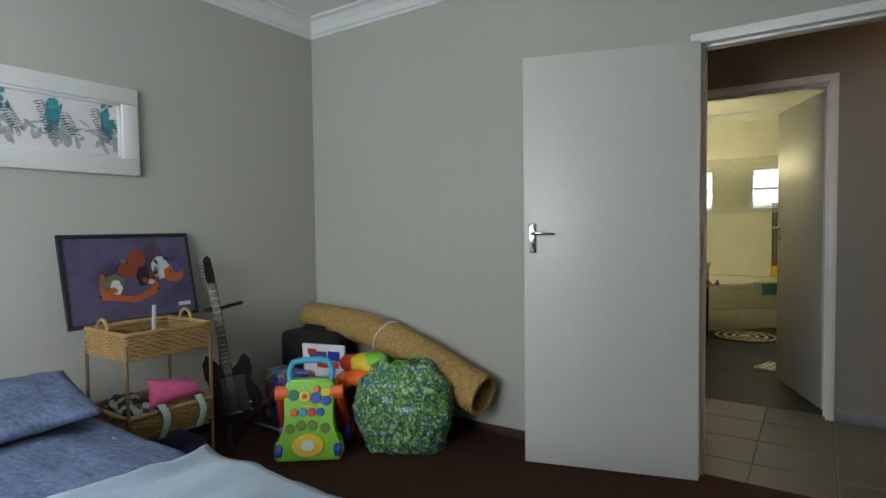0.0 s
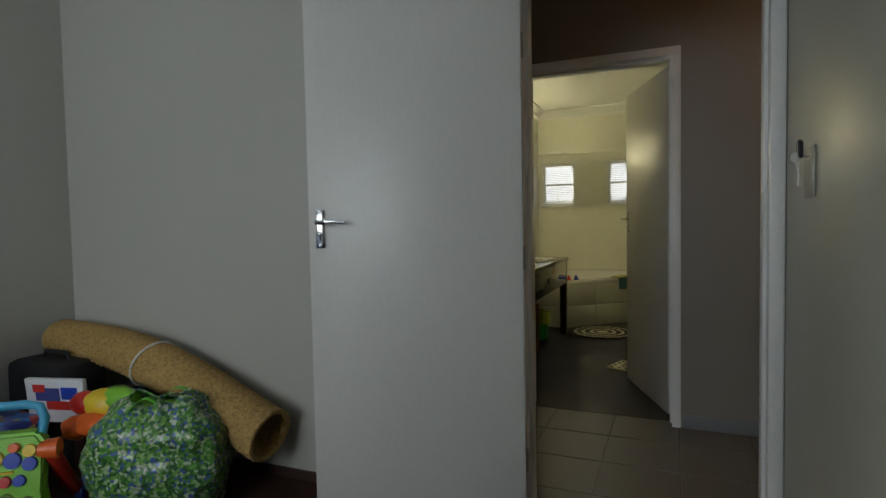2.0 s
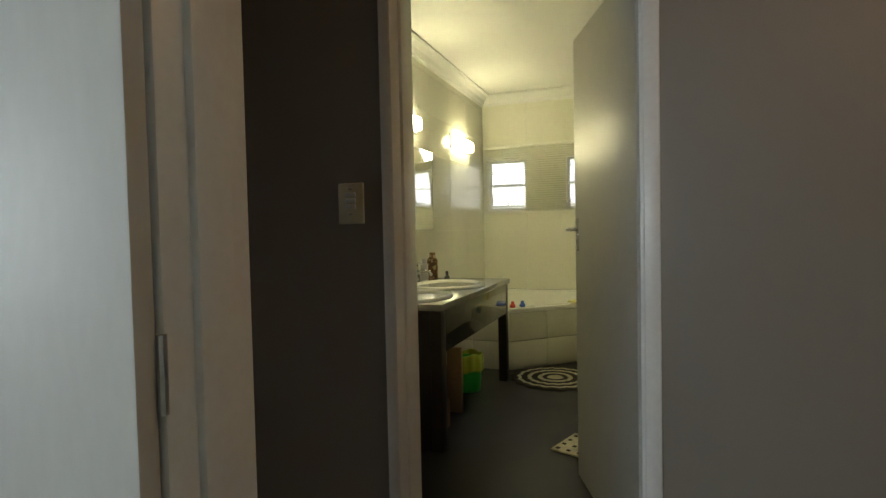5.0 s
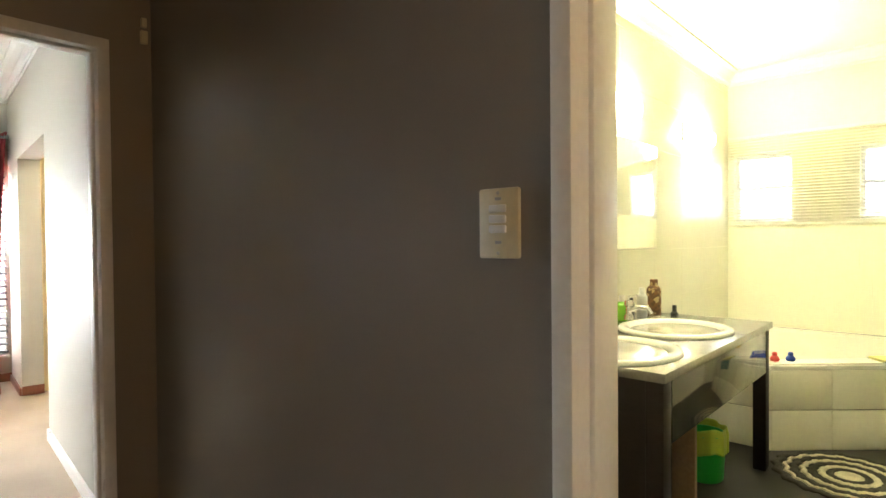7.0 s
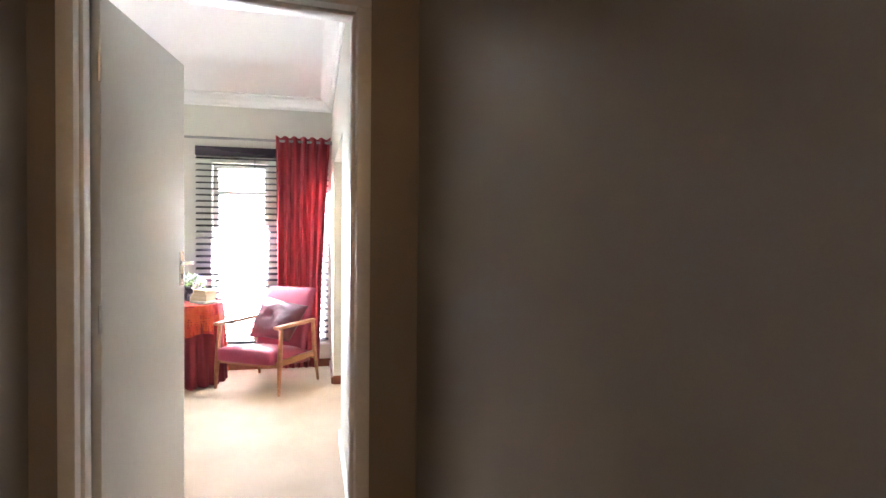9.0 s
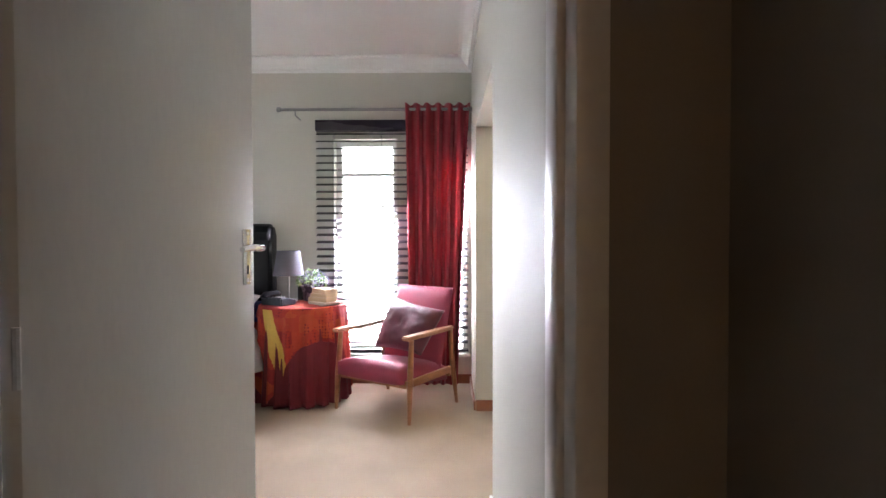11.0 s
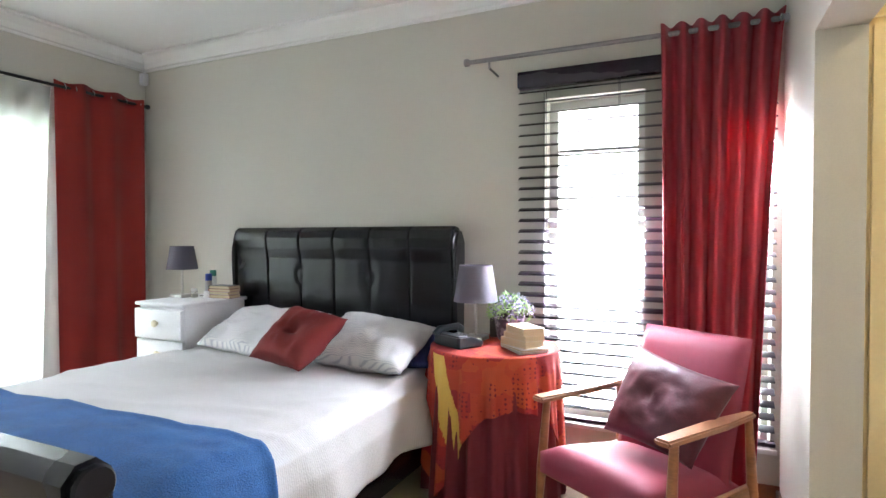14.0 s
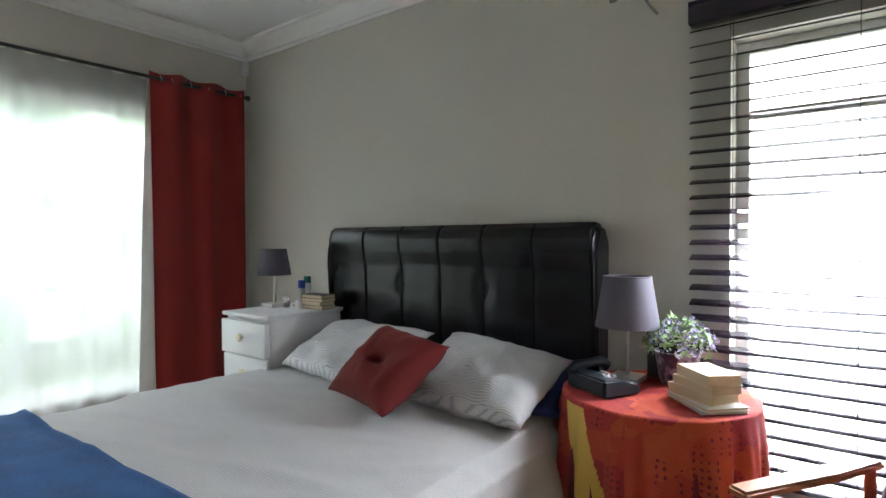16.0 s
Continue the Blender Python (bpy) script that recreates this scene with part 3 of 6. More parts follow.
LEAFP = mat("flower_purple", (0.34, 0.33, 0.50), 0.6, vary=0.35, random_tone=0.8, island=True)
PHONE = mat("dark_phone_plastic", (0.012, 0.02, 0.026), 0.35, vary=0.2)
WINWHITE = mat("window_frame_white", (0.72, 0.72, 0.70), 0.4, vary=0.05)
BAR = mat("burglar_bar_white", (0.8, 0.8, 0.78), 0.45, vary=0.05)


def puff(bm, c, th, n=14, pinch=0.06, seed=0.0, wr=0.006):
    """A stuffed cushion over four corners in order round it."""
    c = [Vector(p) for p in c]
    nrm = (c[2] - c[0]).cross(c[3] - c[1]).normalized()
    mid = sum(c, Vector()) / 4

    def at(u, v, s):
        p = (c[0] * (1 - u) + c[1] * u) * (1 - v) + (c[3] * (1 - u) + c[2] * u) * v
        a, b = 1 - (2 * u - 1) ** 2, 1 - (2 * v - 1) ** 2
        k = (a * b) ** 0.42
        p = p + (mid - p) * pinch * (abs(2 * u - 1) ** 2 * b + abs(2 * v - 1) ** 2 * a)
        w = noise.noise(Vector((u * 5 + seed, v * 5, seed * 2 + s))) * wr * 2 + noise.noise(Vector((u * 13 + seed, v * 11, s * 3))) * wr
        return p + nrm * (s * th / 2 * k + w * k)
    top = [[bm.verts.new(at(i / n, j / n, 1)) for j in range(n + 1)] for i in range(n + 1)]
    low = [[top[i][j] if i in (0, n) or j in (0, n) else bm.verts.new(at(i / n, j / n, -1)) for j in range(n + 1)] for i in range(n + 1)]
    for i in range(n):
        for j in range(n):
            bm.faces.new((top[i][j], top[i + 1][j], top[i + 1][j + 1], top[i][j + 1]))
            q = (low[i][j + 1], low[i + 1][j + 1], low[i + 1][j], low[i][j])
            if len(set(q)) == 4 and not all(v in sum(top, []) for v in q):
                bm.faces.new(q)


def pillow(name, label, category, c, th, material, group="", pinch=0.06, seed=0.0, wr=0.006, n=14):
    bm = bmesh.new()
    puff(bm, c, th, n, pinch, seed, wr)
    return tagged(part(name, bm, material, smooth="all"), label, category, group)


# bed
bed = thing("bed", "double bed with a black leather sleigh frame, made up", "bed")
Y0, Y1 = -1.945, -0.275
bm = bmesh.new()
prof = [(-6.075, 0.05), (-6.075, 1.20), (-6.068, 1.255), (-6.04, 1.287), (-6.00, 1.292), (-5.965, 1.27), (-5.95, 1.225), (-5.955, 1.17), (-5.972, 1.10), (-5.975, 0.05)]
prism(bm, prof, "y", Y0, Y1)
bmesh.ops.bevel(bm, geom=[e for e in bm.edges if abs(e.verts[0].co.y - e.verts[1].co.y) < 1e-6], offset=0.022, segments=3, affect="EDGES")
board = part("headboard", bm, LEATHER, bed, "black leather headboard with stitched seams and a rolled top", smooth=True)
PADS = (-1.915, -1.64, -1.37, -1.11, -0.85, -0.58, -0.305)
PADLINE = [(-5.972, 0.50), (-5.970, 0.80), (-5.967, 1.09), (-5.950, 1.165), (-5.944, 1.225), (-5.960, 1.272), (-5.995, 1.296), (-6.035, 1.292)]


def pad_at(k):
    """One stuffed panel between two seams; every other seam has a sunken button."""
    y0, y1 = PADS[k], PADS[k + 1]

    def f(u, v):
        q = v * (len(PADLINE) - 1)
        i = min(int(q), len(PADLINE) - 2)
        x = PADLINE[i][0] + (PADLINE[i + 1][0] - PADLINE[i][0]) * (q - i)
        z = PADLINE[i][1] + (PADLINE[i + 1][1] - PADLINE[i][1]) * (q - i)
        y = y0 + (y1 - y0) * u
        full = (1 - abs(2 * u - 1) ** 5) * (0.4 + 0.6 * min(1, max(0, (1.3 - z) / 0.2)))
        out = 0.0032 * full + 0.0018 * noise.noise(Vector((y * 7, z * 5, k))) + 0.0008 * noise.noise(Vector((y * 22, z * 3, k + 4)))
        for yb in (PADS[2], PADS[4]):
            d2 = (y - yb) ** 2 + (z - 0.99) ** 2
            out -= 0.014 * math.exp(-d2 / 0.0016) + 0.002 * math.exp(-((y - yb) / 0.035) ** 2 - ((z - 0.99) / 0.12) ** 2)
        return (x + out, y, z + (out * 0.6 if z > 1.25 else 0))
    return f


for k in range(6):
    bm = bmesh.new()
    grid(bm, 22, 50, pad_at(k), 0.004)
    pad = part("pad", bm, LEATHER, board, smooth="all")
    bm = bmesh.new()
    tube(bm, [(x + 0.003, PADS[k], z) for x, z in PADLINE], 0.002, 6)
    part("seam", bm, LEATHER, board)
for y in (PADS[2], PADS[4]):
    bm = bmesh.new()
    lathe(bm, [(0.0, 0), (0.013, 0.001), (0.011, 0.006), (0.0, 0.008)], 16, pose(-5.972, y, 0.99, 0, 90, 0))
    part("button", bm, LEATHER, board, "sunken covered button", smooth=True)
bx("side_rail", LEATHER, (-5.975, -3.97, -0.345, -0.285, 0.10, 0.34), bed, bev=0.015)
bx("side_rail", LEATHER, (-5.975, -3.97, -1.935, -1.875, 0.10, 0.34), bed, bev=0.015)
bm = bmesh.new()
prof = [(-3.93, 0.05), (-3.93, 0.60), (-3.945, 0.66), (-3.94, 0.715), (-3.905, 0.748), (-3.86, 0.745), (-3.83, 0.71), (-3.83, 0.66), (-3.855, 0.61), (-3.865, 0.55), (-3.865, 0.05)]
prism(bm, prof, "y", Y0, Y1 + 0.03)
bmesh.ops.bevel(bm, geom=[e for e in bm.edges if abs(e.verts[0].co.y - e.verts[1].co.y) < 1e-6], offset=0.012, segments=2, affect="EDGES")
foot = part("footboard", bm, LEATHER, bed, "black leather footboard with a rolled top", smooth=True)
bm = bmesh.new()
lathe(bm, [(0.0, 0), (0.044, 0), (0.05, 0.006), (0.044, 0.012), (0.0, 0.008)], 24, pose(-3.888, Y1 + 0.031, 0.69, -90))
part("end_cap", bm, LEATHER, foot, smooth=True)
bx("mattress", NSWHITE, (-5.97, -3.95, -1.87, -0.35, 0.30, 0.545), bed, bev=0.05)
for x in (-5.9, -4.0):
    for y in (-1.9, -0.32):
        bx("leg", BLACK, (x - 0.03, x + 0.03, y - 0.03, y + 0.03, 0.0, 0.1), bed, bev=0.004)


def bed_sheet(k):
    """The bedspread's fall across the bed: k 0 to 1 from one hem over the top to the other."""
    path = [(-1.985, 0.26), (-1.965, 0.45), (-1.93, 0.535), (-1.86, 0.568), (-1.4, 0.575), (-0.9, 0.578), (-0.45, 0.572), (-0.33, 0.553), (-0.265, 0.50), (-0.235, 0.40), (-0.222, 0.24)]
    s = k * (len(path) - 1)
    i = min(int(s), len(path) - 2)
    f = s - i
    a, b = path[i], path[i + 1]
    return a[0] + (b[0] - a[0]) * f, a[1] + (b[1] - a[1]) * f


def spread_at(u, v):
    x = -5.93 + u * 1.96
    y, z = bed_sheet(v)
    w = noise.noise(Vector((x * 3.1, y * 2.6, 1))) * 0.012 + noise.noise(Vector((x * 9, y * 7, 4))) * 0.006 + (1 - abs(noise.noise(Vector((x * 5 + y * 3, y * 2, 8))))) ** 8 * 0.008
    side = max(0.0, (0.5 - z) / 0.3)
    y += (1 if y > -1 else -1) * side * (0.03 * math.sin(x * 9 + 1) + 0.02 * math.sin(x * 17))
    z += w * (1 - side) + side * (0.035 * math.sin(x * 2.3 + 0.6))
    return (x, y + w * side, z)


bm = bmesh.new()
grid(bm, 110, 100, spread_at, 0.008)
tagged(part("bedspread", bm, SPREAD, smooth="all"), "off-white ribbed cotton bedspread over the bed", "bedspread")


def throw_at(u, v):
    k = 0.02 + v * 0.97
    y, z = bed_sheet(k)
    edge = -4.50 + 0.07 * math.sin(v * 4.0) + 0.18 * max(0.0, (v - 0.72) / 0.28) ** 1.3
    x = edge + u * (-3.985 - edge)
    w = noise.noise(Vector((x * 6, y * 5, 9))) * 0.016 + noise.noise(Vector((x * 17, y * 15, 2))) * 0.005
    side = max(0.0, (0.5 - z) / 0.3)
    out = 0.022 if y > -1 else -0.022
    y += out * min(1, side + 0.3) + (1 if y > -1 else -1) * side * 0.05 * math.sin(x * 11)
    roll = 0.014 * math.exp(-((u) / 0.06) ** 2)
    return (x, y + w * side, z + 0.018 + w * (1 - side) + roll + (0.03 * math.sin(u * 3.1) if z > 0.5 else 0) + side * 0.02)


bm = bmesh.new()
grid(bm, 40, 70, throw_at, 0.016)
tagged(part("throw_blanket", bm, FLEECE, smooth="all"), "bright blue fleece throw across the bed's foot", "blanket")

pillow("pillow", "pale striped cotton pillow against the headboard", "pillow", [(-5.39, -0.86, 0.60), (-5.335, -0.29, 0.60), (-5.80, -0.31, 0.745), (-5.86, -0.95, 0.785)], 0.17, TICKING, "pillows on the bed", seed=2.0, wr=0.020, n=26)
pillow("pillow", "pale striped cotton pillow against the headboard", "pillow", [(-5.47, -1.74, 0.60), (-5.36, -1.10, 0.60), (-5.84, -1.04, 0.775), (-5.80, -1.66, 0.785)], 0.17, TICKING, "pillows on the bed", seed=5.0, wr=0.020, n=26)
pillow("pillow", "navy blue pillow under a striped one", "pillow", [(-5.58, -0.92, 0.585), (-5.56, -0.26, 0.585), (-5.93, -0.26, 0.68), (-5.93, -0.92, 0.68)], 0.12, NAVY, "pillows on the bed", seed=7.0)
cushion = pillow("cushion", "rust red square cushion with a sunken centre button", "cushion", [(-5.20, -1.07, 0.64), (-5.11, -0.69, 0.625), (-5.39, -0.61, 0.83), (-5.44, -0.97, 0.87)], 0.19, REDCUSH, pinch=0.09, seed=3.0, wr=0.009, n=26)
heart, nrm = Vector((-5.285, -0.835, 0.741)), Vector((0.66, 0.10, 0.75)).normalized()
for v in cushion.data.vertices:
    d = (v.co - heart)
    flat = (d - nrm * d.dot(nrm)).length
    if d.dot(nrm) > 0:
        v.co -= nrm * (0.05 * math.exp(-flat ** 2 / 0.0012) + 0.02 * math.exp(-flat ** 2 / 0.008))

# bedside chest
ns = thing("bedside_chest", "white painted bedside chest with round cream knobs", "nightstand")
bx("body", NSWHITE, (-5.93, -5.455, -2.20, -1.81, 0.04, 0.815), ns, bev=0.003)
bx("top", NSWHITE, (-5.94, -5.43, -2.215, -1.797, 0.817, 0.837), ns, bev=0.003)
bx("plinth", NSWHITE, (-5.92, -5.47, -2.19, -1.82, 0.0, 0.04), ns)
for k in range(4):
    z = 0.62 - 0.187 * k
    dr = bx("drawer", NSWHITE, (-5.452, -5.432 + (0.012 if k == 0 else 0), -2.205, -1.808, z, z + 0.178), ns, bev=0.004)
    bm = bmesh.new()
    lathe(bm, [(0.0, 0), (0.010, 0), (0.011, 0.01), (0.021, 0.016), (0.022, 0.024), (0.016, 0.031), (0.0, 0.033)], 20, pose(-5.433 + (0.012 if k == 0 else 0), -2.006, z + 0.095, 0, 90, 0))
    part("knob", bm, KNOB, dr, "round cream knob", smooth=True)


def table_lamp(x, y, z, label, h=0.34, r0=0.062, r1=0.088, sh=0.135):
    lamp = thing("table_lamp", label, "lamp", pose(x, y, z), "bedside lamps")
    bx("base", STEEL, (-0.055, 0.055, -0.055, 0.055, 0.0, 0.022), lamp, bev=0.004)
    bm = bmesh.new()
    tube(bm, [(0, 0, 0.02), (0, 0, h - 0.03)], 0.007, 10)
    part("stem", bm, STEEL, lamp, smooth=True)
    bm = bmesh.new()
    n = 36
    pr = [(r1, h - sh), (r0, h), (r0 - 0.003, h), (r1 - 0.003, h - sh)]
    rings = [[bm.verts.new((r * math.cos(2 * math.pi * i / n), r * math.sin(2 * math.pi * i / n), q)) for i in range(n)] for r, q in pr]
    for a, b in zip(rings, rings[1:] + rings[:1]):
        for i in range(n):
            bm.faces.new((a[i], a[(i + 1) % n], b[(i + 1) % n], b[i]))
    shade = part("shade", bm, SHADE, lamp, "tapered grey cloth shade", smooth=True)
    bm = bmesh.new()
    tube(bm, [(r0 * math.cos(a), r0 * math.sin(a), h) for a in [i * math.pi / 18 for i in range(37)]], 0.003, 6)
    part("rim", bm, SHADE, shade)
    bm = bmesh.new()
    lathe(bm, [(0.0, h - 0.09), (0.022, h - 0.075), (0.026, h - 0.055), (0.014, h - 0.03), (0.012, h - 0.02), (0.0, h - 0.02)], 14)
    part("bulb", bm, WINWHITE, lamp, smooth=True)
    return lamp


table_lamp(-5.72, -2.145, 0.837, "small table lamp with a grey shade on the chest", 0.335, 0.072, 0.098, 0.15)
table_lamp(-5.80, -0.10, 0.70, "table lamp with a grey cloth shade on the round table", 0.385, 0.085, 0.115, 0.185)


def bottle(x, y, z, r, h, body, cap, label, caplabel, cap_h=0.035, neck=0.8):
    b = thing("bottle", label, "bottle", pose(x, y, z))
    bm = bmesh.new()
    lathe(bm, [(0.0, 0), (r * 0.94, 0), (r, 0.004), (r, h - cap_h - r * 0.5), (r * neck, h - cap_h), (0, h - cap_h)], 20)
    part("body", bm, body, b, smooth=True)
    bm = bmesh.new()
    lathe(bm, [(0.0, h - cap_h), (r * neck, h - cap_h), (r * neck, h - 0.004), (r * neck * 0.9, h), (0, h)], 20)
    part("cap", bm, cap, b, caplabel, smooth=True)
    return b


def color(name, c, rough=0.4, **kw):
    return mat(name, c, rough, vary=0.08, **kw)


BLUEP, GREENP, WHITEP = color("blue_plastic", (0.02, 0.06, 0.42)), color("green_plastic", (0.01, 0.16, 0.12)), color("white_plastic", (0.75, 0.75, 0.74))
ORANGEP, REDP, YELLOWP = color("orange_plastic", (0.75, 0.13, 0.02)), color("red_plastic", (0.55, 0.03, 0.02)), color("yellow_plastic", (0.75, 0.52, 0.03))
GREYP, LIMEP, TEALP = color("grey_plastic", (0.4, 0.4, 0.42)), color("lime_plastic", (0.20, 0.52, 0.03)), color("light_blue_plastic", (0.05, 0.36, 0.58))
GREENBIN = color("green_bin", (0.02, 0.42, 0.05))
bottle(-5.80, -1.995, 0.837, 0.022, 0.155, GREYP, BLUEP, "silver-white spray can with a blue cap", "blue cap", 0.045, 0.95)
bottle(-5.86, -2.02, 0.837, 0.022, 0.175, WHITEP, GREENP, "white and red spray can with a green cap", "green cap", 0.04, 0.95)
bottle(-5.74, -2.06, 0.837, 0.022, 0.06, CLEAR, WHITEP, "small clear glass jar with a white lid", "white lid", 0.015, 0.9)
bottle(-5.74, -1.95, 0.837, 0.018, 0.045, WHITEP, WHITEP, "small white plastic tub on the chest", "white lid", 0.012, 0.95)
cable = thing("lamp_cable", "dark lamp cable lying on the chest", "cable")
bm = bmesh.new()
tube(bm, [(-5.80, -2.08, 0.841), (-5.84, -2.05, 0.843), (-5.88, -2.03, 0.865), (-5.90, -2.06, 0.86), (-5.92, -2.1, 0.841)], 0.0025, 6)
part("cord", bm, BLACK, cable)


def book(x, y, z, w, d, h, rz, cover, label, group):
    b = thing("book", label, "book", pose(x, y, z, 0, 0, rz), group)
    bx("page_block", PAPER, (-w / 2 + 0.004, w / 2 - 0.003, -d / 2 + 0.003, d / 2 - 0.003, 0.002, h - 0.002), b, "yellowed page block")
    bm = bmesh.new()
    box(bm, -w / 2, w / 2, -d / 2, d / 2, 0, 0.002)
    box(bm, -w / 2, w / 2, -d / 2, d / 2, h - 0.002, h)
    box(bm, -w / 2, -w / 2 + 0.003, -d / 2, d / 2, 0.002, h - 0.002)
    part("cover", bm, cover, b)
    return b


CREAMCOV = color("cream_cover", (0.62, 0.55, 0.40), 0.5)
GREYCOV = color("grey_cover", (0.42, 0.42, 0.44), 0.4)
REDCOV = color("dark_red_cover", (0.20, 0.02, 0.02), 0.4)
DARKCOV = color("dark_cover", (0.03, 0.025, 0.025), 0.4)
PINKCOV = color("pink_cover", (0.42, 0.12, 0.12), 0.4)
zz = 0.837
for k, (h, c, r) in enumerate(((0.022, REDCOV, 4), (0.02, GREYCOV, -3), (0.018, PINKCOV, 6), (0.02, DARKCOV, 2))):
    book(-5.82, -1.875, zz, 0.17, 0.105, h, 90 + r, c, "paperback in a small stack beside the headboard", "books on the chest")
    zz += h
zz = 0.70
for k, (h, c, r, w, d, o) in enumerate(((0.008, GREYCOV, 10, 0.21, 0.145, 0.0), (0.010, WINWHITE, 16, 0.20, 0.14, 0.004), (0.034, CREAMCOV, 26, 0.18, 0.115, -0.012), (0.028, CREAMCOV, 20, 0.178, 0.112, 0.002), (0.034, PAPER, 12, 0.175, 0.11, 0.008))):
    book(-5.655 + o, 0.20 + o, zz, w, d, h, 32 + r, c, "paperback with yellowed pages, stacked on the round table", "books on the table")
    zz += h

# round table under two cloths
CX, CY, R = -5.72, 0.03, 0.305
rt = thing("round_table", "round side table hidden under cloths", "side table")
bm = bmesh.new()
lathe(bm, [(0.0, 0.665), (R - 0.02, 0.665), (R - 0.015, 0.672), (R - 0.015, 0.682), (R - 0.02, 0.688), (0.0, 0.688)], 40, pose(CX, CY, 0))
part("tabletop", bm, ARMWOOD, rt, smooth=True)
bm = bmesh.new()
lathe(bm, [(0.0, 0.0), (0.16, 0.0), (0.15, 0.03), (0.03, 0.06), (0.03, 0.66), (0.0, 0.665)], 20, pose(CX, CY, 0))
part("pedestal", bm, ARMWOOD, rt, smooth=True)


def cloth_at(top, hem, waves, amp, seed, rr):
    def f(u, v):
        a = 2 * math.pi * u
        h = hem(a) if callable(hem) else hem
        if v < 0.3:
            r, z = rr * v / 0.3 * 0.98, top
        else:
            k = (v - 0.3) / 0.7
            fold = math.sin(a * waves + seed) * amp + 0.5 * amp * math.sin(a * (waves * 2 + 1) + 2 * seed)
            r = rr + min(1, k * 5) * 0.008 + k * (0.02 + fold)
            z = top - 0.004 * min(1, k * 8) - k * (top - h)
        return (CX + r * math.cos(a), CY + r * math.sin(a), z + (noise.noise(Vector((r * 8 * math.cos(a), r * 8 * math.sin(a), seed))) * 0.002))
    return f


bm = bmesh.new()
grid(bm, 150, 26, cloth_at(0.691, 0.012, 19, 0.028, 1.0, R), 0.003)
bmesh.ops.remove_doubles(bm, verts=bm.verts[:], dist=1e-4)
tagged(part("tablecloth", bm, BURGUNDY, smooth="all"), "burgundy floor-length pleated cloth on the round table", "tablecloth")


def square_hem(a):
    """A square cloth hangs in four points."""
    a = (a + math.pi) % (2 * math.pi) - math.pi
    return 0.47 - 0.44 * math.exp(-((a + 0.60) / 0.52) ** 2) - 0.40 * math.exp(-((a - 1.75) / 0.5) ** 2)


bm = bmesh.new()
grid(bm, 420, 70, cloth_at(0.696, square_hem, 15, 0.020, 2.2, R + 0.012), 0.003)
bmesh.ops.remove_doubles(bm, verts=bm.verts[:], dist=1e-4)
over = part("table_throw", bm, [PATCH, YELLOWCLOTH], smooth="all")
for p in over.data.polygons:
    a = math.atan2(p.center.y - CY, p.center.x - CX)
    if abs(a + 0.62 - 1.12 * (0.66 - p.center.z)) < 0.17 and p.center.z < 0.685:
        p.material_index = 1
tagged(over, "orange and red patchwork cloth with a yellow stripe", "tablecloth")

# things on the round table
ph = thing("telephone", "dark desk telephone with its handset in the cradle", "telephone", pose(-5.63, -0.125, 0.70, 0, 0, 62))
bm = bmesh.new()
prism(bm, [(-0.08, 0.0), (0.08, 0.0), (0.08, 0.03), (0.0, 0.052), (-0.08, 0.06)], "x", -0.10, 0.10)
bmesh.ops.bevel(bm, geom=bm.edges[:], offset=0.008, segments=2, affect="EDGES")
base = part("base", bm, PHONE, ph, smooth=True)
bm = bmesh.new()
tube(bm, [(-0.075, -0.085, 0.05), (-0.075, -0.06, 0.074), (-0.075, 0.0, 0.078), (-0.075, 0.055, 0.078), (-0.075, 0.08, 0.06)], [0.02, 0.019, 0.015, 0.019, 0.02], 12)
part("handset", bm, PHONE, ph, smooth=True)
for i in range(3):
    for j in range(4):
        bx("button", GREYP, (-0.025 + i * 0.026, -0.008 + i * 0.026, -0.06 + j * 0.022, -0.047 + j * 0.022, 0.038, 0.05 + (0.003 * j)), base, bev=0.002)
bx("photo_frame", DARKCOV, (-5.93, -5.90, -0.06, 0.06, 0.70, 0.86), bev=0.004)
tagged(bpy.data.objects["photo_frame"], "small dark standing frame behind the plant", "picture frame")
plant = thing("potted_plant", "small artificial plant with green and purple sprigs in a patterned pot", "plant", pose(-5.885, 0.055, 0.70) @ Matrix.Diagonal((1.15, 1.15, 1.15, 1)))
bm = bmesh.new()
lathe(bm, [(0.0, 0.0), (0.05, 0.0), (0.055, 0.01), (0.068, 0.095), (0.072, 0.1), (0.066, 0.1), (0.06, 0.085), (0.0, 0.085)], 24)
part("pot", bm, POT, plant, smooth=True)
for mt, nm, cnt, off in ((LEAFG, "leaves", 330, 0.0), (LEAFP, "blossom", 420, -0.03)):
    bm = bmesh.new()
    rng = random.Random(4 if mt is LEAFG else 9)
    for i in range(cnt):
        a, t = rng.uniform(0, 6.283), rng.random()
        rr = 0.02 + 0.085 * rng.random() ** 0.6
        p = Vector((rr * math.cos(a), rr * math.sin(a) - off * 0.5, 0.10 + 0.095 * (1 - (rr / 0.12) ** 2) + rng.uniform(-0.03, 0.02)))
        s = rng.uniform(0.012, 0.024) if mt is LEAFG else rng.uniform(0.008, 0.016)
        q = Euler((rng.uniform(-1.2, 1.2), rng.uniform(-1.2, 1.2), rng.uniform(0, 6.3))).to_matrix()
        vs = [bm.verts.new(p + q @ Vector(c) * s) for c in ((-0.5, 0, 0), (0, -0.35, 0.1), (1.0, 0, 0.15), (0, 0.35, 0.1))]
        bm.faces.new(vs)
    part(nm, bm, mt, plant)

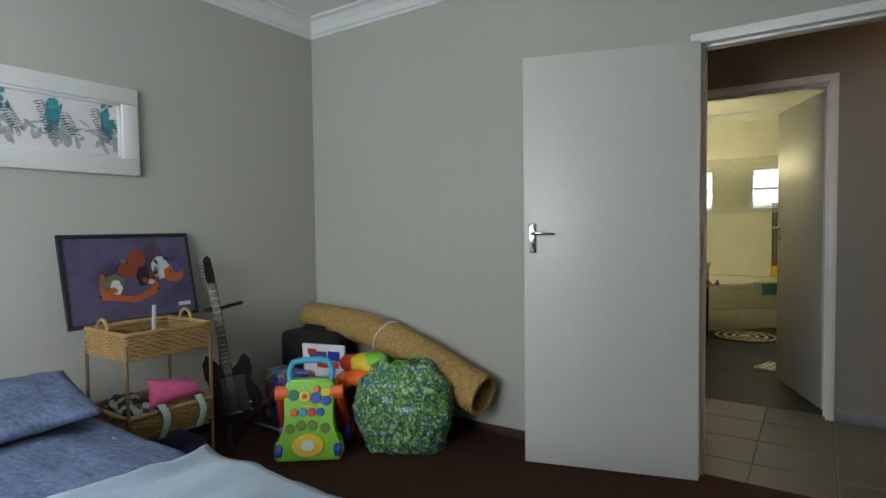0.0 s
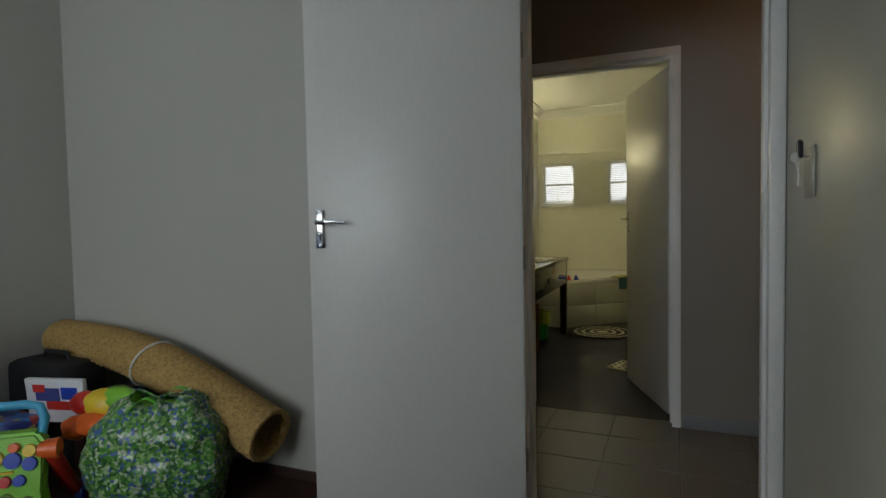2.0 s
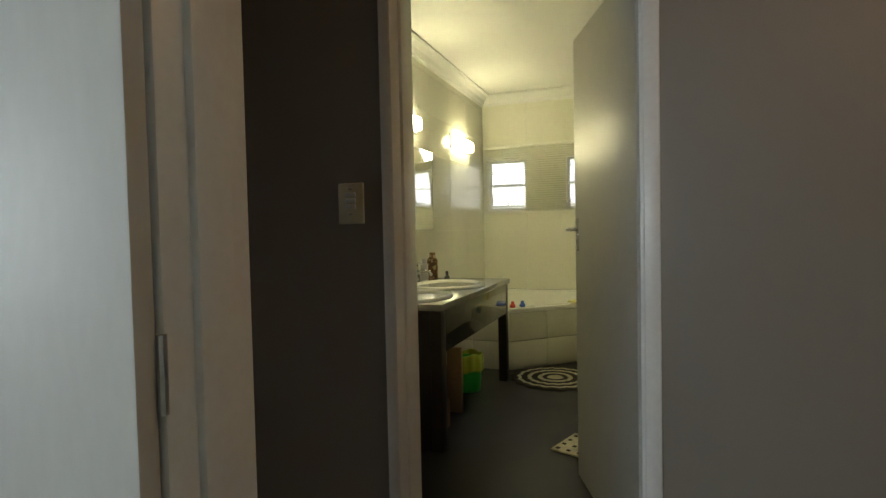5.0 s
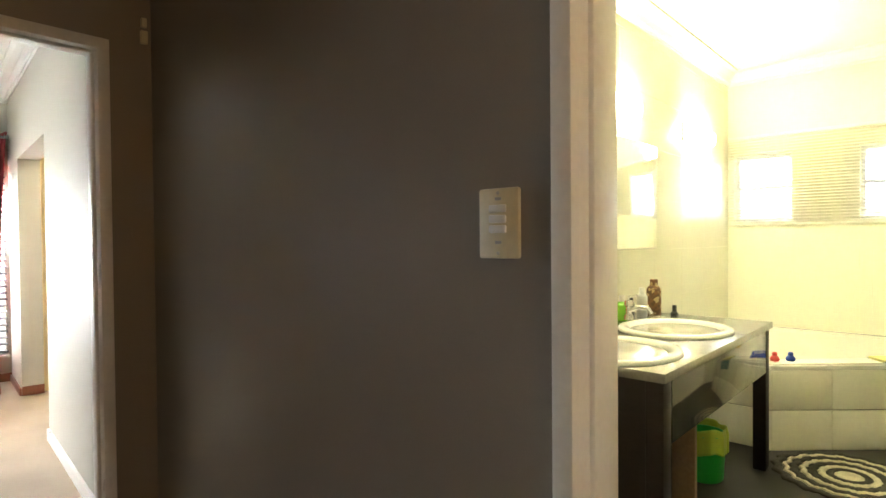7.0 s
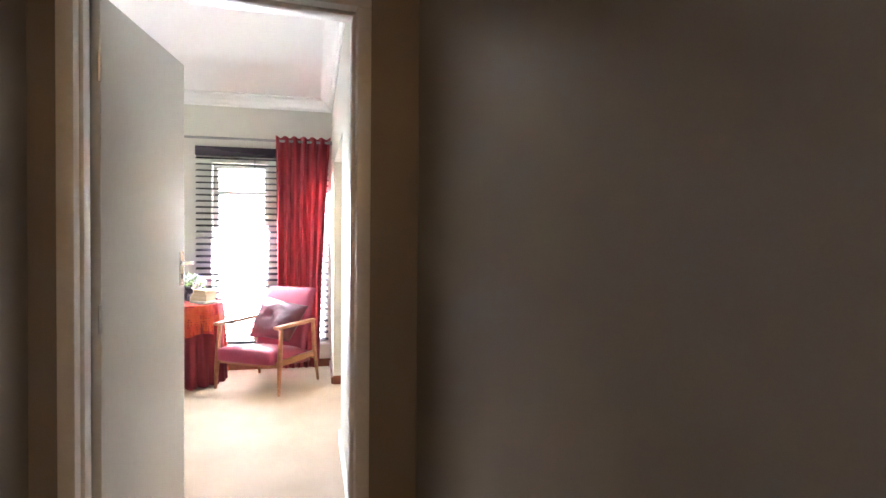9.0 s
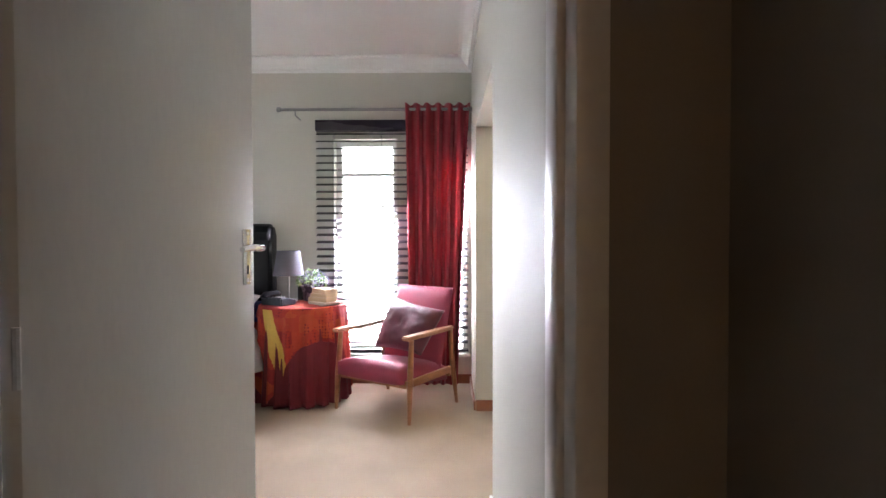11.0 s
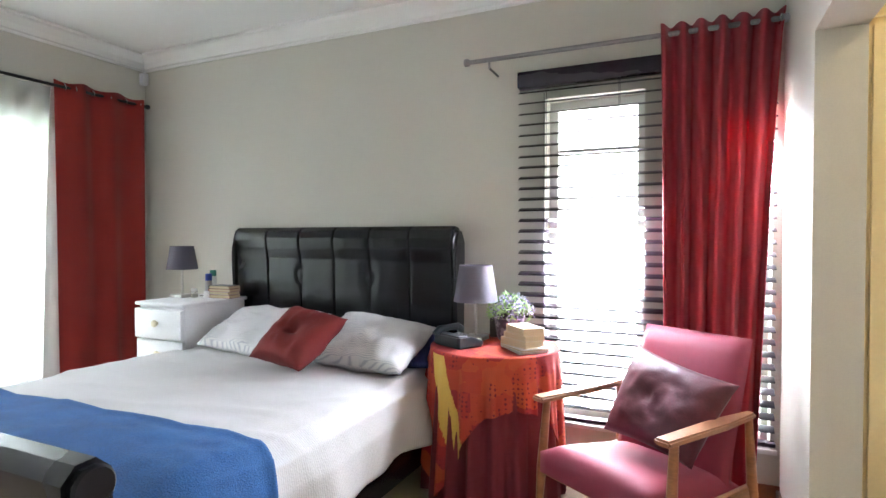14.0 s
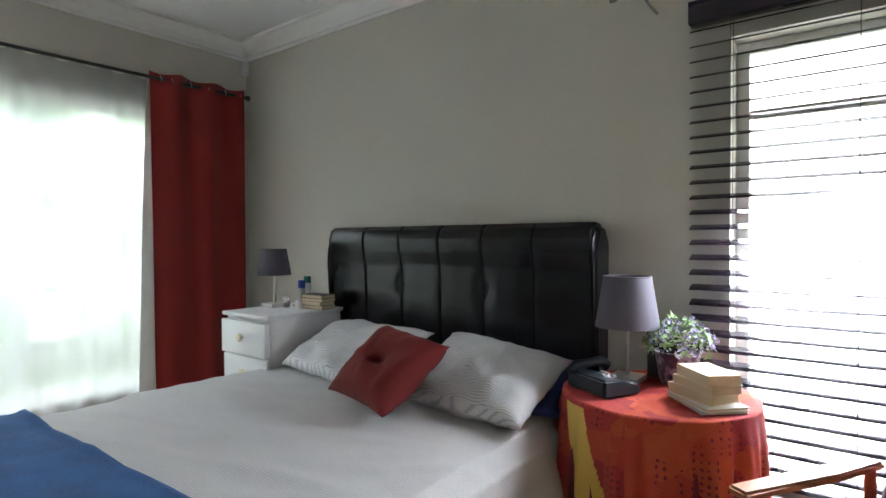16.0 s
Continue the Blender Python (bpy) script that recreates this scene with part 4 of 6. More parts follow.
# armchair: local front is -y, x runs along the seat's width
chair = thing("armchair", "low armchair with maroon upholstery and wooden arms", "armchair", pose(-5.49, 0.745, 0, 0, 0, 57.5))


def seat_at(u, v, top):
    x = (u - 0.5) * 0.53
    y = -0.31 + v * 0.56
    k = (1 - (2 * u - 1) ** 4) ** 0.5 * (1 - (2 * v - 1) ** 6) ** 0.5
    z = 0.36 - 0.085 * v
    return (x, y, z + (0.05 * k - 0.02 if top else -0.105 - 0.02 * k))


bm = bmesh.new()
n = 14
tp = [[bm.verts.new(seat_at(i / n, j / n, True)) for j in range(n + 1)] for i in range(n + 1)]
lw = [[bm.verts.new(seat_at(i / n, j / n, False)) for j in range(n + 1)] for i in range(n + 1)]
for i in range(n):
    for j in range(n):
        bm.faces.new((tp[i][j], tp[i + 1][j], tp[i + 1][j + 1], tp[i][j + 1]))
        bm.faces.new((lw[i][j + 1], lw[i + 1][j + 1], lw[i + 1][j], lw[i][j]))
for k in range(n):
    bm.faces.new((tp[k][0], lw[k][0], lw[k + 1][0], tp[k + 1][0]))
    bm.faces.new((tp[k + 1][n], lw[k + 1][n], lw[k][n], tp[k][n]))
    bm.faces.new((tp[0][k + 1], lw[0][k + 1], lw[0][k], tp[0][k]))
    bm.faces.new((tp[n][k], lw[n][k], lw[n][k + 1], tp[n][k + 1]))
part("seat", bm, MAROON, chair, "maroon upholstered seat", smooth="all")
bm = bmesh.new()
puffc = [(-0.265, 0.16, 0.26), (0.265, 0.16, 0.26), (0.25, 0.36, 0.82), (-0.25, 0.36, 0.82)]
puff(bm, puffc, 0.13, 14, 0.0, 6.0, 0.002)
part("backrest", bm, MAROON, chair, "maroon upholstered backrest", smooth="all")
for s in (-1, 1):
    bm = bmesh.new()
    tube(bm, [(s * 0.315, -0.275, 0.0), (s * 0.31, -0.26, 0.25), (s * 0.305, -0.235, 0.53)], [0.012, 0.021, 0.016], 10)
    part("leg", bm, ARMWOOD, chair, smooth=True)
    bm = bmesh.new()
    tube(bm, [(s * 0.315, 0.30, 0.0), (s * 0.31, 0.25, 0.28), (s * 0.305, 0.23, 0.545)], [0.012, 0.02, 0.015], 10)
    part("leg", bm, ARMWOOD, chair, smooth=True)
    bm = bmesh.new()
    prism(bm, [(s * 0.30 - 0.032, -0.30), (s * 0.30 + 0.032, -0.30), (s * 0.30 + 0.03, 0.05), (s * 0.30 + 0.022, 0.26), (s * 0.30 - 0.018, 0.26), (s * 0.30 - 0.03, 0.05)], "z", 0.535, 0.56)
    bmesh.ops.bevel(bm, geom=bm.edges[:], offset=0.008, segments=2, affect="EDGES")
    part("armrest", bm, ARMWOOD, chair, "worn wooden armrest", smooth=True)
    bm = bmesh.new()
    box(bm, s * 0.295 - 0.012, s * 0.295 + 0.012, -0.26, 0.26, 0.225, 0.275, bev=0.006)
    part("side_rail", bm, ARMWOOD, chair, smooth=True)
bx("front_rail", ARMWOOD, (-0.295, 0.295, -0.255, -0.232, 0.215, 0.265), chair, bev=0.005)
bx("back_rail", ARMWOOD, (-0.295, 0.295, 0.232, 0.255, 0.2, 0.25), chair, bev=0.005)
cm = pose(-5.49, 0.745, 0, 0, 0, 57.5)
cush2 = pillow("cushion", "shiny maroon square cushion lying askew on the armchair", "cushion", [cm @ Vector(p) for p in ((-0.19, -0.01, 0.40), (0.27, -0.08, 0.40), (0.32, 0.14, 0.68), (-0.15, 0.16, 0.755))], 0.17, SATIN, pinch=0.08, seed=11.0, wr=0.006, n=28)
cc, cn = cm @ Vector((0.05, 0.05, 0.56)), (cm.to_3x3() @ Vector((0.0, -0.93, 0.36))).normalized()
for v in cush2.data.vertices:
    if (v.co - cc).dot(cn) > -0.02:
        d = (v.co - cc).length
        v.co -= cn * 0.05 * math.exp(-d * d / 0.006)


# windows, blinds and curtains
def sash(name, label, axis, c, a0, a1, z0, z1, mull=(), tran=(), fw=0.045, th=0.035):
    w = thing(name, label, "window")
    w["kind"] = "structure"

    def bar(nm, p0, p1, q0, q1, t=th):
        if axis == "x":
            bx(nm, WINWHITE, (c - t / 2, c + t / 2, p0, p1, q0, q1), w, bev=0.003)
        else:
            bx(nm, WINWHITE, (p0, p1, c - t / 2, c + t / 2, q0, q1), w, bev=0.003)
    bar("window_frame", a0, a0 + fw, z0, z1)
    bar("window_frame", a1 - fw, a1, z0, z1)
    bar("window_frame", a0 + fw, a1 - fw, z0, z0 + fw)
    bar("window_frame", a0 + fw, a1 - fw, z1 - fw, z1)
    for mv in mull:
        bar("mullion", mv - 0.018, mv + 0.018, z0 + fw, z1 - fw, th - 0.006)
    for tv in tran:
        bar("transom", a0 + fw, a1 - fw, tv - 0.018, tv + 0.018, th - 0.012)
    d = (c - 0.003, c + 0.003, a0 + fw, a1 - fw, z0 + fw, z1 - fw) if axis == "x" else (a0 + fw, a1 - fw, c - 0.003, c + 0.003, z0 + fw, z1 - fw)
    pane = bx("pane", CLEAR, d, w)
    pane.visible_shadow = False
    return w


sash("window_1", "tall white window behind a venetian blind", "x", XW2 - 0.13, 0.19, 0.70, 0.24, 1.98, (), (1.70,))
sash("window_6", "narrow white window behind the red curtain", "x", XW2 - 0.13, 1.0, 1.26, 0.24, 1.98, (), (1.70,), 0.03)
sash("window_2", "wide white window behind a sheer curtain", "y", YS2 - 0.13, -5.55, -3.1, 0.33, 2.05, (-4.74, -3.92), (0.95, 1.55))
sash("window_3", "white window behind the camera's start", "y", -4.14, -1.85, -0.15, 0.95, 2.2, (-1.0,), ())
for k in range(2):
    sash("window_%d" % (4 + k), "small white bathroom window", "y", YBN + 0.09, (-1.16, -0.285)[k], (-0.72, 0.155)[k], 1.38, 1.945, (), (1.66,), 0.03)
structure(bx("window_sill", WINWHITE, (XW2 - 0.2, XW2 + 0.01, 0.15, 0.74, 0.215, 0.24), bev=0.004), "white painted window sill", "sill")
structure(bx("window_sill", WINWHITE, (XW2 - 0.2, XW2 + 0.01, 0.97, 1.288, 0.215, 0.24), bev=0.004), "white painted window sill", "sill")


def burglar(name, label, axis, c, a0, a1, z0, z1, pitch, mat_=None):
    g = thing(name, label, "burglar bars")
    n = max(1, round((a1 - a0) / pitch))
    for tag, up in (("bar", False), ("bar", True)):
        for i in range(n):
            p0, p1 = a0 + (a1 - a0) * i / n, a0 + (a1 - a0) * (i + 1) / n
            pts = ((p0, z0), ((p0 + p1) / 2, z1), (p1, z0)) if up else ((p0, z1), ((p0 + p1) / 2, z0), (p1, z1))
            bm = bmesh.new()
            tube(bm, [((c, p, q) if axis == "x" else (p, c, q)) for p, q in pts], 0.006, 6)
            part(tag, bm, BAR, g)
    for q in (z0, z1):
        bm = bmesh.new()
        tube(bm, [((c, p, q) if axis == "x" else (p, c, q)) for p in (a0, a1)], 0.006, 6)
        part("rail", bm, BAR, g)
    return g


burglar("burglar_bars", "white diamond burglar bars across the wide window", "y", YS2 - 0.07, -5.55, -3.1, 0.62, 1.22, 0.82)
burglar("burglar_bars", "white diamond burglar bars across the wide window", "y", YS2 - 0.07, -5.55, -3.1, 1.22, 1.80, 0.82)
BATHBARS = [burglar("burglar_bars", "thin white diamond burglar bars in a bathroom window", "y", YBN + 0.055, a, a + 0.38, 1.42, 1.91, 0.19) for a in (-1.13, -0.255)]


def blind(name, label, axis, c, a0, a1, top, low, pitch, wide, slat_mat, head_h, tilt, cords, thick=0.0025):
    b = thing(name, label, "blind")

    def put(nm, s0, s1, p0, p1, z0, z1, bev=0.003):
        return bx(nm, slat_mat, (s0, s1, p0, p1, z0, z1) if axis == "x" else (p0, p1, s0, s1, z0, z1), b, bev=bev)
    put("headrail", c - 0.03, c + 0.035, a0, a1, top - head_h, top)
    bm = bmesh.new()
    half = wide / 2
    prof = [(-half, -thick), (-half * 0.4, 0.0), (half * 0.4, 0.0), (half, -thick), (half, 0.0), (half * 0.4, thick), (-half * 0.4, thick), (-half, 0.0)]
    ct, st_ = math.cos(radians(tilt)), math.sin(radians(tilt))
    prof = [(p * ct - q * st_, p * st_ + q * ct) for p, q in prof]
    if axis == "x":
        prism(bm, prof, "y", a0 + 0.004, a1 - 0.004)
    else:
        prism(bm, prof, "x", a0 + 0.004, a1 - 0.004)
    bmesh.ops.recalc_face_normals(bm, faces=bm.faces[:])
    me = bpy.data.meshes.new("slat")
    bm.to_mesh(me)
    bm.free()
    me.materials.append(slat_mat)
    z = top - head_h - 0.02
    while z > low + 0.03:
        ob = new("slat", me)
        ob.parent = b
        ob.location = (c, 0, z) if axis == "x" else (0, c, z)
        z -= pitch
    put("bottom_rail", c - half, c + half, a0, a1, low, low + 0.018)
    for p in cords:
        for o in (-half, half):
            bm = bmesh.new()
            tube(bm, [((c + o, p, q) if axis == "x" else (p, c + o, q)) for q in (low + 0.01, top - head_h)], 0.0012, 5)
            part("ladder_cord", bm, slat_mat, b)
    return b


blind("venetian_blind", "dark plum wooden venetian blind, slats open", "x", XW2 + 0.04, 0.055, 1.275, 2.12, 0.27, 0.0575, 0.054, PLUM, 0.085, -20, (0.2, 0.58, 0.96))
WSLAT = mat("white_slat", (0.78, 0.77, 0.70), 0.4, vary=0.04)
blind("bathroom_blind", "white aluminium venetian blind over both bathroom windows", "y", YBN - 0.025, -1.195, 0.42, 2.10, 1.345, 0.024, 0.025, WSLAT, 0.03, 24, (-0.95, -0.4, 0.2), 0.001)


def curtain(name, label, material, axis, c, a0, a1, top, low, waves, amp, narrow=(0.0, 0.0), lining=None, seed=0.0, n=110):
    """Hangs in folds along a0..a1; narrow: how far each edge is drawn in at the hem."""
    def at(u, v):
        e0, e1 = a0 + narrow[0] * v ** 0.7, a1 - narrow[1] * v ** 0.7
        a = e0 + (e1 - e0) * u
        f = math.sin(u * waves * 2 * math.pi + seed) * amp * (1 - 0.25 * v) + 0.18 * amp * math.sin(u * waves * 3.3 * math.pi + v * 2 + seed)
        z = top - v * (top - low) + 0.01 * math.cos(u * waves * 2 * math.pi + seed) * (1 - v)
        f += noise.noise(Vector((u * 7, v * 3, seed))) * 0.008 * v
        return (c + f, a, z) if axis == "x" else (a, c + f, z)
    bm = bmesh.new()
    grid(bm, n, 24, at, 0.003)
    return tagged(part(name, bm, material, smooth="all"), label, "curtain")


def rod(name, label, axis, c, a0, a1, z, r, brackets, material=STEEL, wall_c=0.0):
    rd = thing(name, label, "curtain rod")
    bm = bmesh.new()
    tube(bm, [((c, p, z) if axis == "x" else (p, c, z)) for p in (a0, a1)], r, 12)
    part("pole", bm, material, rd, smooth=True)
    for p in (a0, a1):
        bm = bmesh.new()
        s = 1 if p == a1 else -1
        tube(bm, [((c, p + s * d, z) if axis == "x" else (p + s * d, c, z)) for d in (-0.01, 0.0, 0.02, 0.025)], [r, r * 1.7, r * 1.7, r], 12)
        part("finial", bm, material, rd, smooth=True)
    for p in brackets:
        bm = bmesh.new()
        pts = [(wall_c, p, z - 0.05), (c, p, z - 0.045), (c, p, z)]
        tube(bm, pts if axis == "x" else [(q[1], q[0], q[2]) for q in pts], 0.006, 8)
        part("bracket", bm, material, rd, smooth=True)
    return rd


RODST = mat("dull_rod_steel", (0.30, 0.29, 0.29), 0.4, 0.6, vary=0.1, bump=0.02)
rod("curtain_rod", "thin brushed steel curtain rod over the tall window", "x", -5.945, -0.20, 1.275, 2.185, 0.012, (-0.08,), RODST, XW2)
rod("curtain_rod", "thin dark curtain rod over the wide window", "y", -2.87, -6.02, -2.9, 2.225, 0.010, (-5.97, -2.95), BLACK, YS2)
curtain("curtain", "bright red grommet curtain gathered beside the tall window", CURTRED, "x", -5.945, 0.78, 1.285, 2.225, 0.03, 6, 0.028, (0.03, 0.10), seed=0.6)
curtain("curtain", "rust red grommet curtain gathered beside the wide window", CURTORANGE, "y", -2.87, -5.985, -5.365, 2.265, 0.05, 2.6, 0.020, (0.0, 0.015), seed=1.4)
curtain("curtain_lining", "white lining edge of the rust red curtain", LINING, "y", -2.928, -5.52, -5.375, 2.24, 0.05, 2, 0.006, (0.0, -0.085), seed=0.3, n=40)
curtain("curtain_lining", "white lining edge of the rust red curtain", LINING, "y", -2.928, -6.003, -5.90, 2.24, 0.05, 1, 0.005, (0.0, 0.0), seed=0.3, n=20)
curtain("sheer_curtain", "white sheer voile curtain across the wide window", SHEER, "y", -2.950, -5.42, -2.95, 2.235, 0.06, 17, 0.012, (0.0, 0.0), seed=0.9, n=340)
for ax, c, ps, z in (("x", -5.945, (0.80, 0.88, 0.965, 1.05, 1.135, 1.215, 1.265), 2.185), ("y", -2.87, (-5.96, -5.85, -5.73, -5.61, -5.49, -5.42), 2.225)):
    for p in ps:
        g = thing("curtain_ring", "chrome grommet ring in the curtain heading", "curtain ring", None, "curtain grommets")
        bm = bmesh.new()
        tube(bm, [((c + 0.02 * math.cos(a), p + 0.004 * math.sin(a), z + 0.021 * math.sin(a)) if ax == "x" else (p + 0.004 * math.sin(a), c + 0.02 * math.cos(a), z + 0.021 * math.sin(a))) for a in [i * math.pi / 10 for i in range(21)]], 0.004, 6)
        part("ring", bm, CHROME, g, smooth=True)

pir = thing("motion_sensor", "small white alarm sensor in the ceiling corner", "sensor")
bx("housing", WHITEP, (-6.07, -6.02, -2.95, -2.90, 2.40, 2.49), pir, bev=0.008)
bx("lens", NSWHITE, (-6.024, -6.016, -2.938, -2.912, 2.41, 2.45), pir, bev=0.004)

# cream fitted cupboard in the alcove
cup = thing("fitted_cupboard", "cream painted fitted cupboard with panelled doors", "cupboard")
bx("carcass", CREAM, (-5.95, -5.425, 1.455, 3.095, 0.0, 2.6), cup, bev=0.002)
for y0, y1 in ((1.47, 2.0), (2.005, 2.54), (2.545, 3.08)):
    for z0, z1 in ((0.09, 1.94), (1.965, 2.56)):
        dr = bx("door", CREAM, (-5.424, -5.405, y0, y1, z0, z1), cup, bev=0.002)
        p0, p1, q0, q1 = y0 + 0.10, y1 - 0.10, z0 + (0.26 if z1 < 2 else 0.08), z1 - (0.2 if z1 < 2 else 0.08)
        bm = bmesh.new()
        for d in ((p0, p1, q0, q0 + 0.012), (p0, p1, q1 - 0.012, q1), (p0, p0 + 0.012, q0 + 0.012, q1 - 0.012), (p1 - 0.012, p1, q0 + 0.012, q1 - 0.012)):
            box(bm, -5.4055, -5.399, *d, bev=0.002)
        part("moulding", bm, CREAM, dr, smooth=True)

for ob in list(bpy.data.objects):
    if ob not in STANDING and ob.parent is None and ob not in BATHBARS and ob.name not in ("window_3", "window_4", "window_5", "bathroom_blind"):
        turned(ob)

# ---- outdoors ----
GRASS = mat("dry_lawn", (0.10, 0.13, 0.045), 0.95, vary=0.4, big=0.8, fine=30, bump=0.6)
structure(bx("ground", GRASS, (-200, 200, -200, 200, -0.5, -0.25)), "mown lawn round the house", "ground")


# A panel that emits its own colours, standing in for daylight outdoors.
def glowing_backdrop(name, dims, tones, strength, scale, label):
    m = pattern(name, tones, scale, 1.0, "noise", bump=0.0)
    n, l = m.node_tree.nodes, m.node_tree.links
    b = n["Principled BSDF"]
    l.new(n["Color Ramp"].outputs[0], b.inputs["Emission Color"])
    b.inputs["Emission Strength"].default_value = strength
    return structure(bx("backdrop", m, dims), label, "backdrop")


glowing_backdrop("bright_garden_glow", (-7.55, -7.45, -4.0, 5.5, -0.25, 9.0), [(0.75, 0.85, 0.65), (1, 1, 1), (0.95, 1, 0.95)], 5.0, 0.9, "glowing backdrop of a hazy garden beyond the tall window")
glowing_backdrop("green_garden_glow", (-12.0, 3.0, -9.1, -9.0, -0.25, 9.0), [(0.05, 0.09, 0.04), (0.14, 0.22, 0.10), (0.45, 0.55, 0.38), (0.9, 0.95, 0.9)], 2.0, 1.1, "glowing backdrop of a hazy green garden beyond the wide window")
glowing_backdrop("bath_garden_glow", (-6.0, 5.0, 9.0, 9.1, -0.25, 7.0), [(0.55, 0.58, 0.56), (0.8, 0.82, 0.84), (1, 1, 1)], 0.75, 1.0, "glowing backdrop of a hazy yard beyond the bathroom")

# ---- hall ----
IVORY = color("ivory_plastic", (0.70, 0.64, 0.46), 0.4)
sw = thing("light_switch", "ivory three-gang light switch on the hall wall", "switch")
bm = bmesh.new()
box(bm, -0.518, -0.417, YB - 0.012, YB, 1.203, 1.347, bev=0.005)
plate = part("plate", bm, IVORY, sw, smooth=True)
for z in (1.305, 1.284, 1.263):
    bx("rocker", WHITEP, (-0.489, -0.446, YB - 0.017, YB - 0.011, z - 0.008, z + 0.008), plate, bev=0.003)
for z in (1.325, 1.236):
    bx("label_bar", GREYP, (-0.474, -0.459, YB - 0.0135, YB - 0.011, z - 0.003, z + 0.003), plate)
for z in (1.337, 1.214):
    bm = bmesh.new()
    lathe(bm, [(0, 0), (0.004, 0), (0.003, 0.002), (0, 0.002)], 10, pose(-0.4675, YB - 0.012, z, 90))
    part("screw", bm, STEEL, plate)
con = thing("door_contact", "cream alarm contact beside the door frame", "sensor")
bx("housing", IVORY, (XD2, XD2 + 0.02, 1.205, 1.232, 2.09, 2.145), con, bev=0.003)
bx("housing", IVORY, (XD2, XD2 + 0.018, 1.208, 1.23, 2.16, 2.2), con, bev=0.003)
hl = thing("ceiling_lamp", "round warm glass ceiling lamp in the hall", "lamp")
bm = bmesh.new()
lathe(bm, [(0.0, -0.10), (0.07, -0.085), (0.12, -0.045), (0.13, 0.0), (0, 0)], 28, pose(1.75, 0.68, HCH))
part("diffuser", bm, glow("warm_lamp_glass", (1.0, 0.56, 0.20), 24.0), hl, smooth=True)

# Glowing dome added out of view to brighten the alcove; no fixture known there.
al = thing("ceiling_lamp", "unseen glowing dome added to light the dressing alcove", "lamp")
bm = bmesh.new()
lathe(bm, [(0.0, -0.10), (0.07, -0.085), (0.12, -0.045), (0.13, 0.0), (0, 0)], 28, TURN @ pose(-4.65, 2.2, HC2))
part("diffuser", bm, glow("alcove_fill_glow", (1.0, 0.82, 0.52), 30.0), al, smooth=True)

# ---- bathroom ----
TUBE = glow("lamp_diffuser", (1.0, 0.90, 0.50), 38.0)
for y0, y1 in ((3.03, 3.61), (4.45, 5.01)):
    wl = thing("wall_lamp", "lit white tube lamp over the basins", "lamp", None, "bathroom wall lamps")
    bx("backplate", WHITEP, (XBW, XBW + 0.014, y0 - 0.015, y1 + 0.015, 1.945, 2.085), wl, bev=0.004)
    bx("diffuser", TUBE, (XBW + 0.016, XBW + 0.07, y0 + 0.012, y1 - 0.012, 1.965, 2.066), wl, bev=0.02)
mirror = thing("mirror", "frameless wall mirror over the basins", "mirror")
bx("pane", mat("mirror_silver", (0.9, 0.9, 0.9), 0.03, 1.0, vary=0.01, bump=0.0), (XBW + 0.004, XBW + 0.009, 2.45, 3.955, 1.18, 1.837), mirror, bev=0.001)
bx("edge", GREYP, (XBW, XBW + 0.0035, 2.446, 3.959, 1.176, 1.841), mirror)

VTOP = mat("vanity_top", (0.22, 0.20, 0.165), 0.2, vary=0.2, big=6, fine=70, bump=0.03)
DARKWOOD = mat("dark_brown_wood", (0.022, 0.012, 0.009), 0.42, vary=0.3, big=5, fine=40, stretch=(1, 1, 6), spec=0.25)
PORCELAIN = mat("porcelain", (0.80, 0.79, 0.74), 0.12, vary=0.02, bump=0.0)
GRANITE = mat("polished_dark_stone", (0.035, 0.030, 0.026), 0.05, vary=0.4, big=20, fine=160, bump=0.0, spec=0.8)
van = thing("vanity", "long dark vanity table with two basins on it", "vanity")
bx("top", VTOP, (XBW, -0.485, 2.185, 3.72, 0.752, 0.787), van, bev=0.004)
bx("apron", GRANITE, (-0.515, -0.495, 2.276, 3.619, 0.525, 0.752), van, "polished dark stone front panel", bev=0.003)
bx("end_panel", DARKWOOD, (XBW, -0.56, 2.20, 2.235, 0.0, 0.752), van, bev=0.003)
bx("leg", DARKWOOD, (-0.56, -0.497, 2.20, 2.275, 0.0, 0.752), van, bev=0.004)
bx("leg", DARKWOOD, (-0.56, -0.497, 3.62, 3.695, 0.0, 0.752), van, bev=0.004)
bx("leg", DARKWOOD, (XBW + 0.01, XBW + 0.07, 3.62, 3.695, 0.0, 0.752), van, bev=0.004)
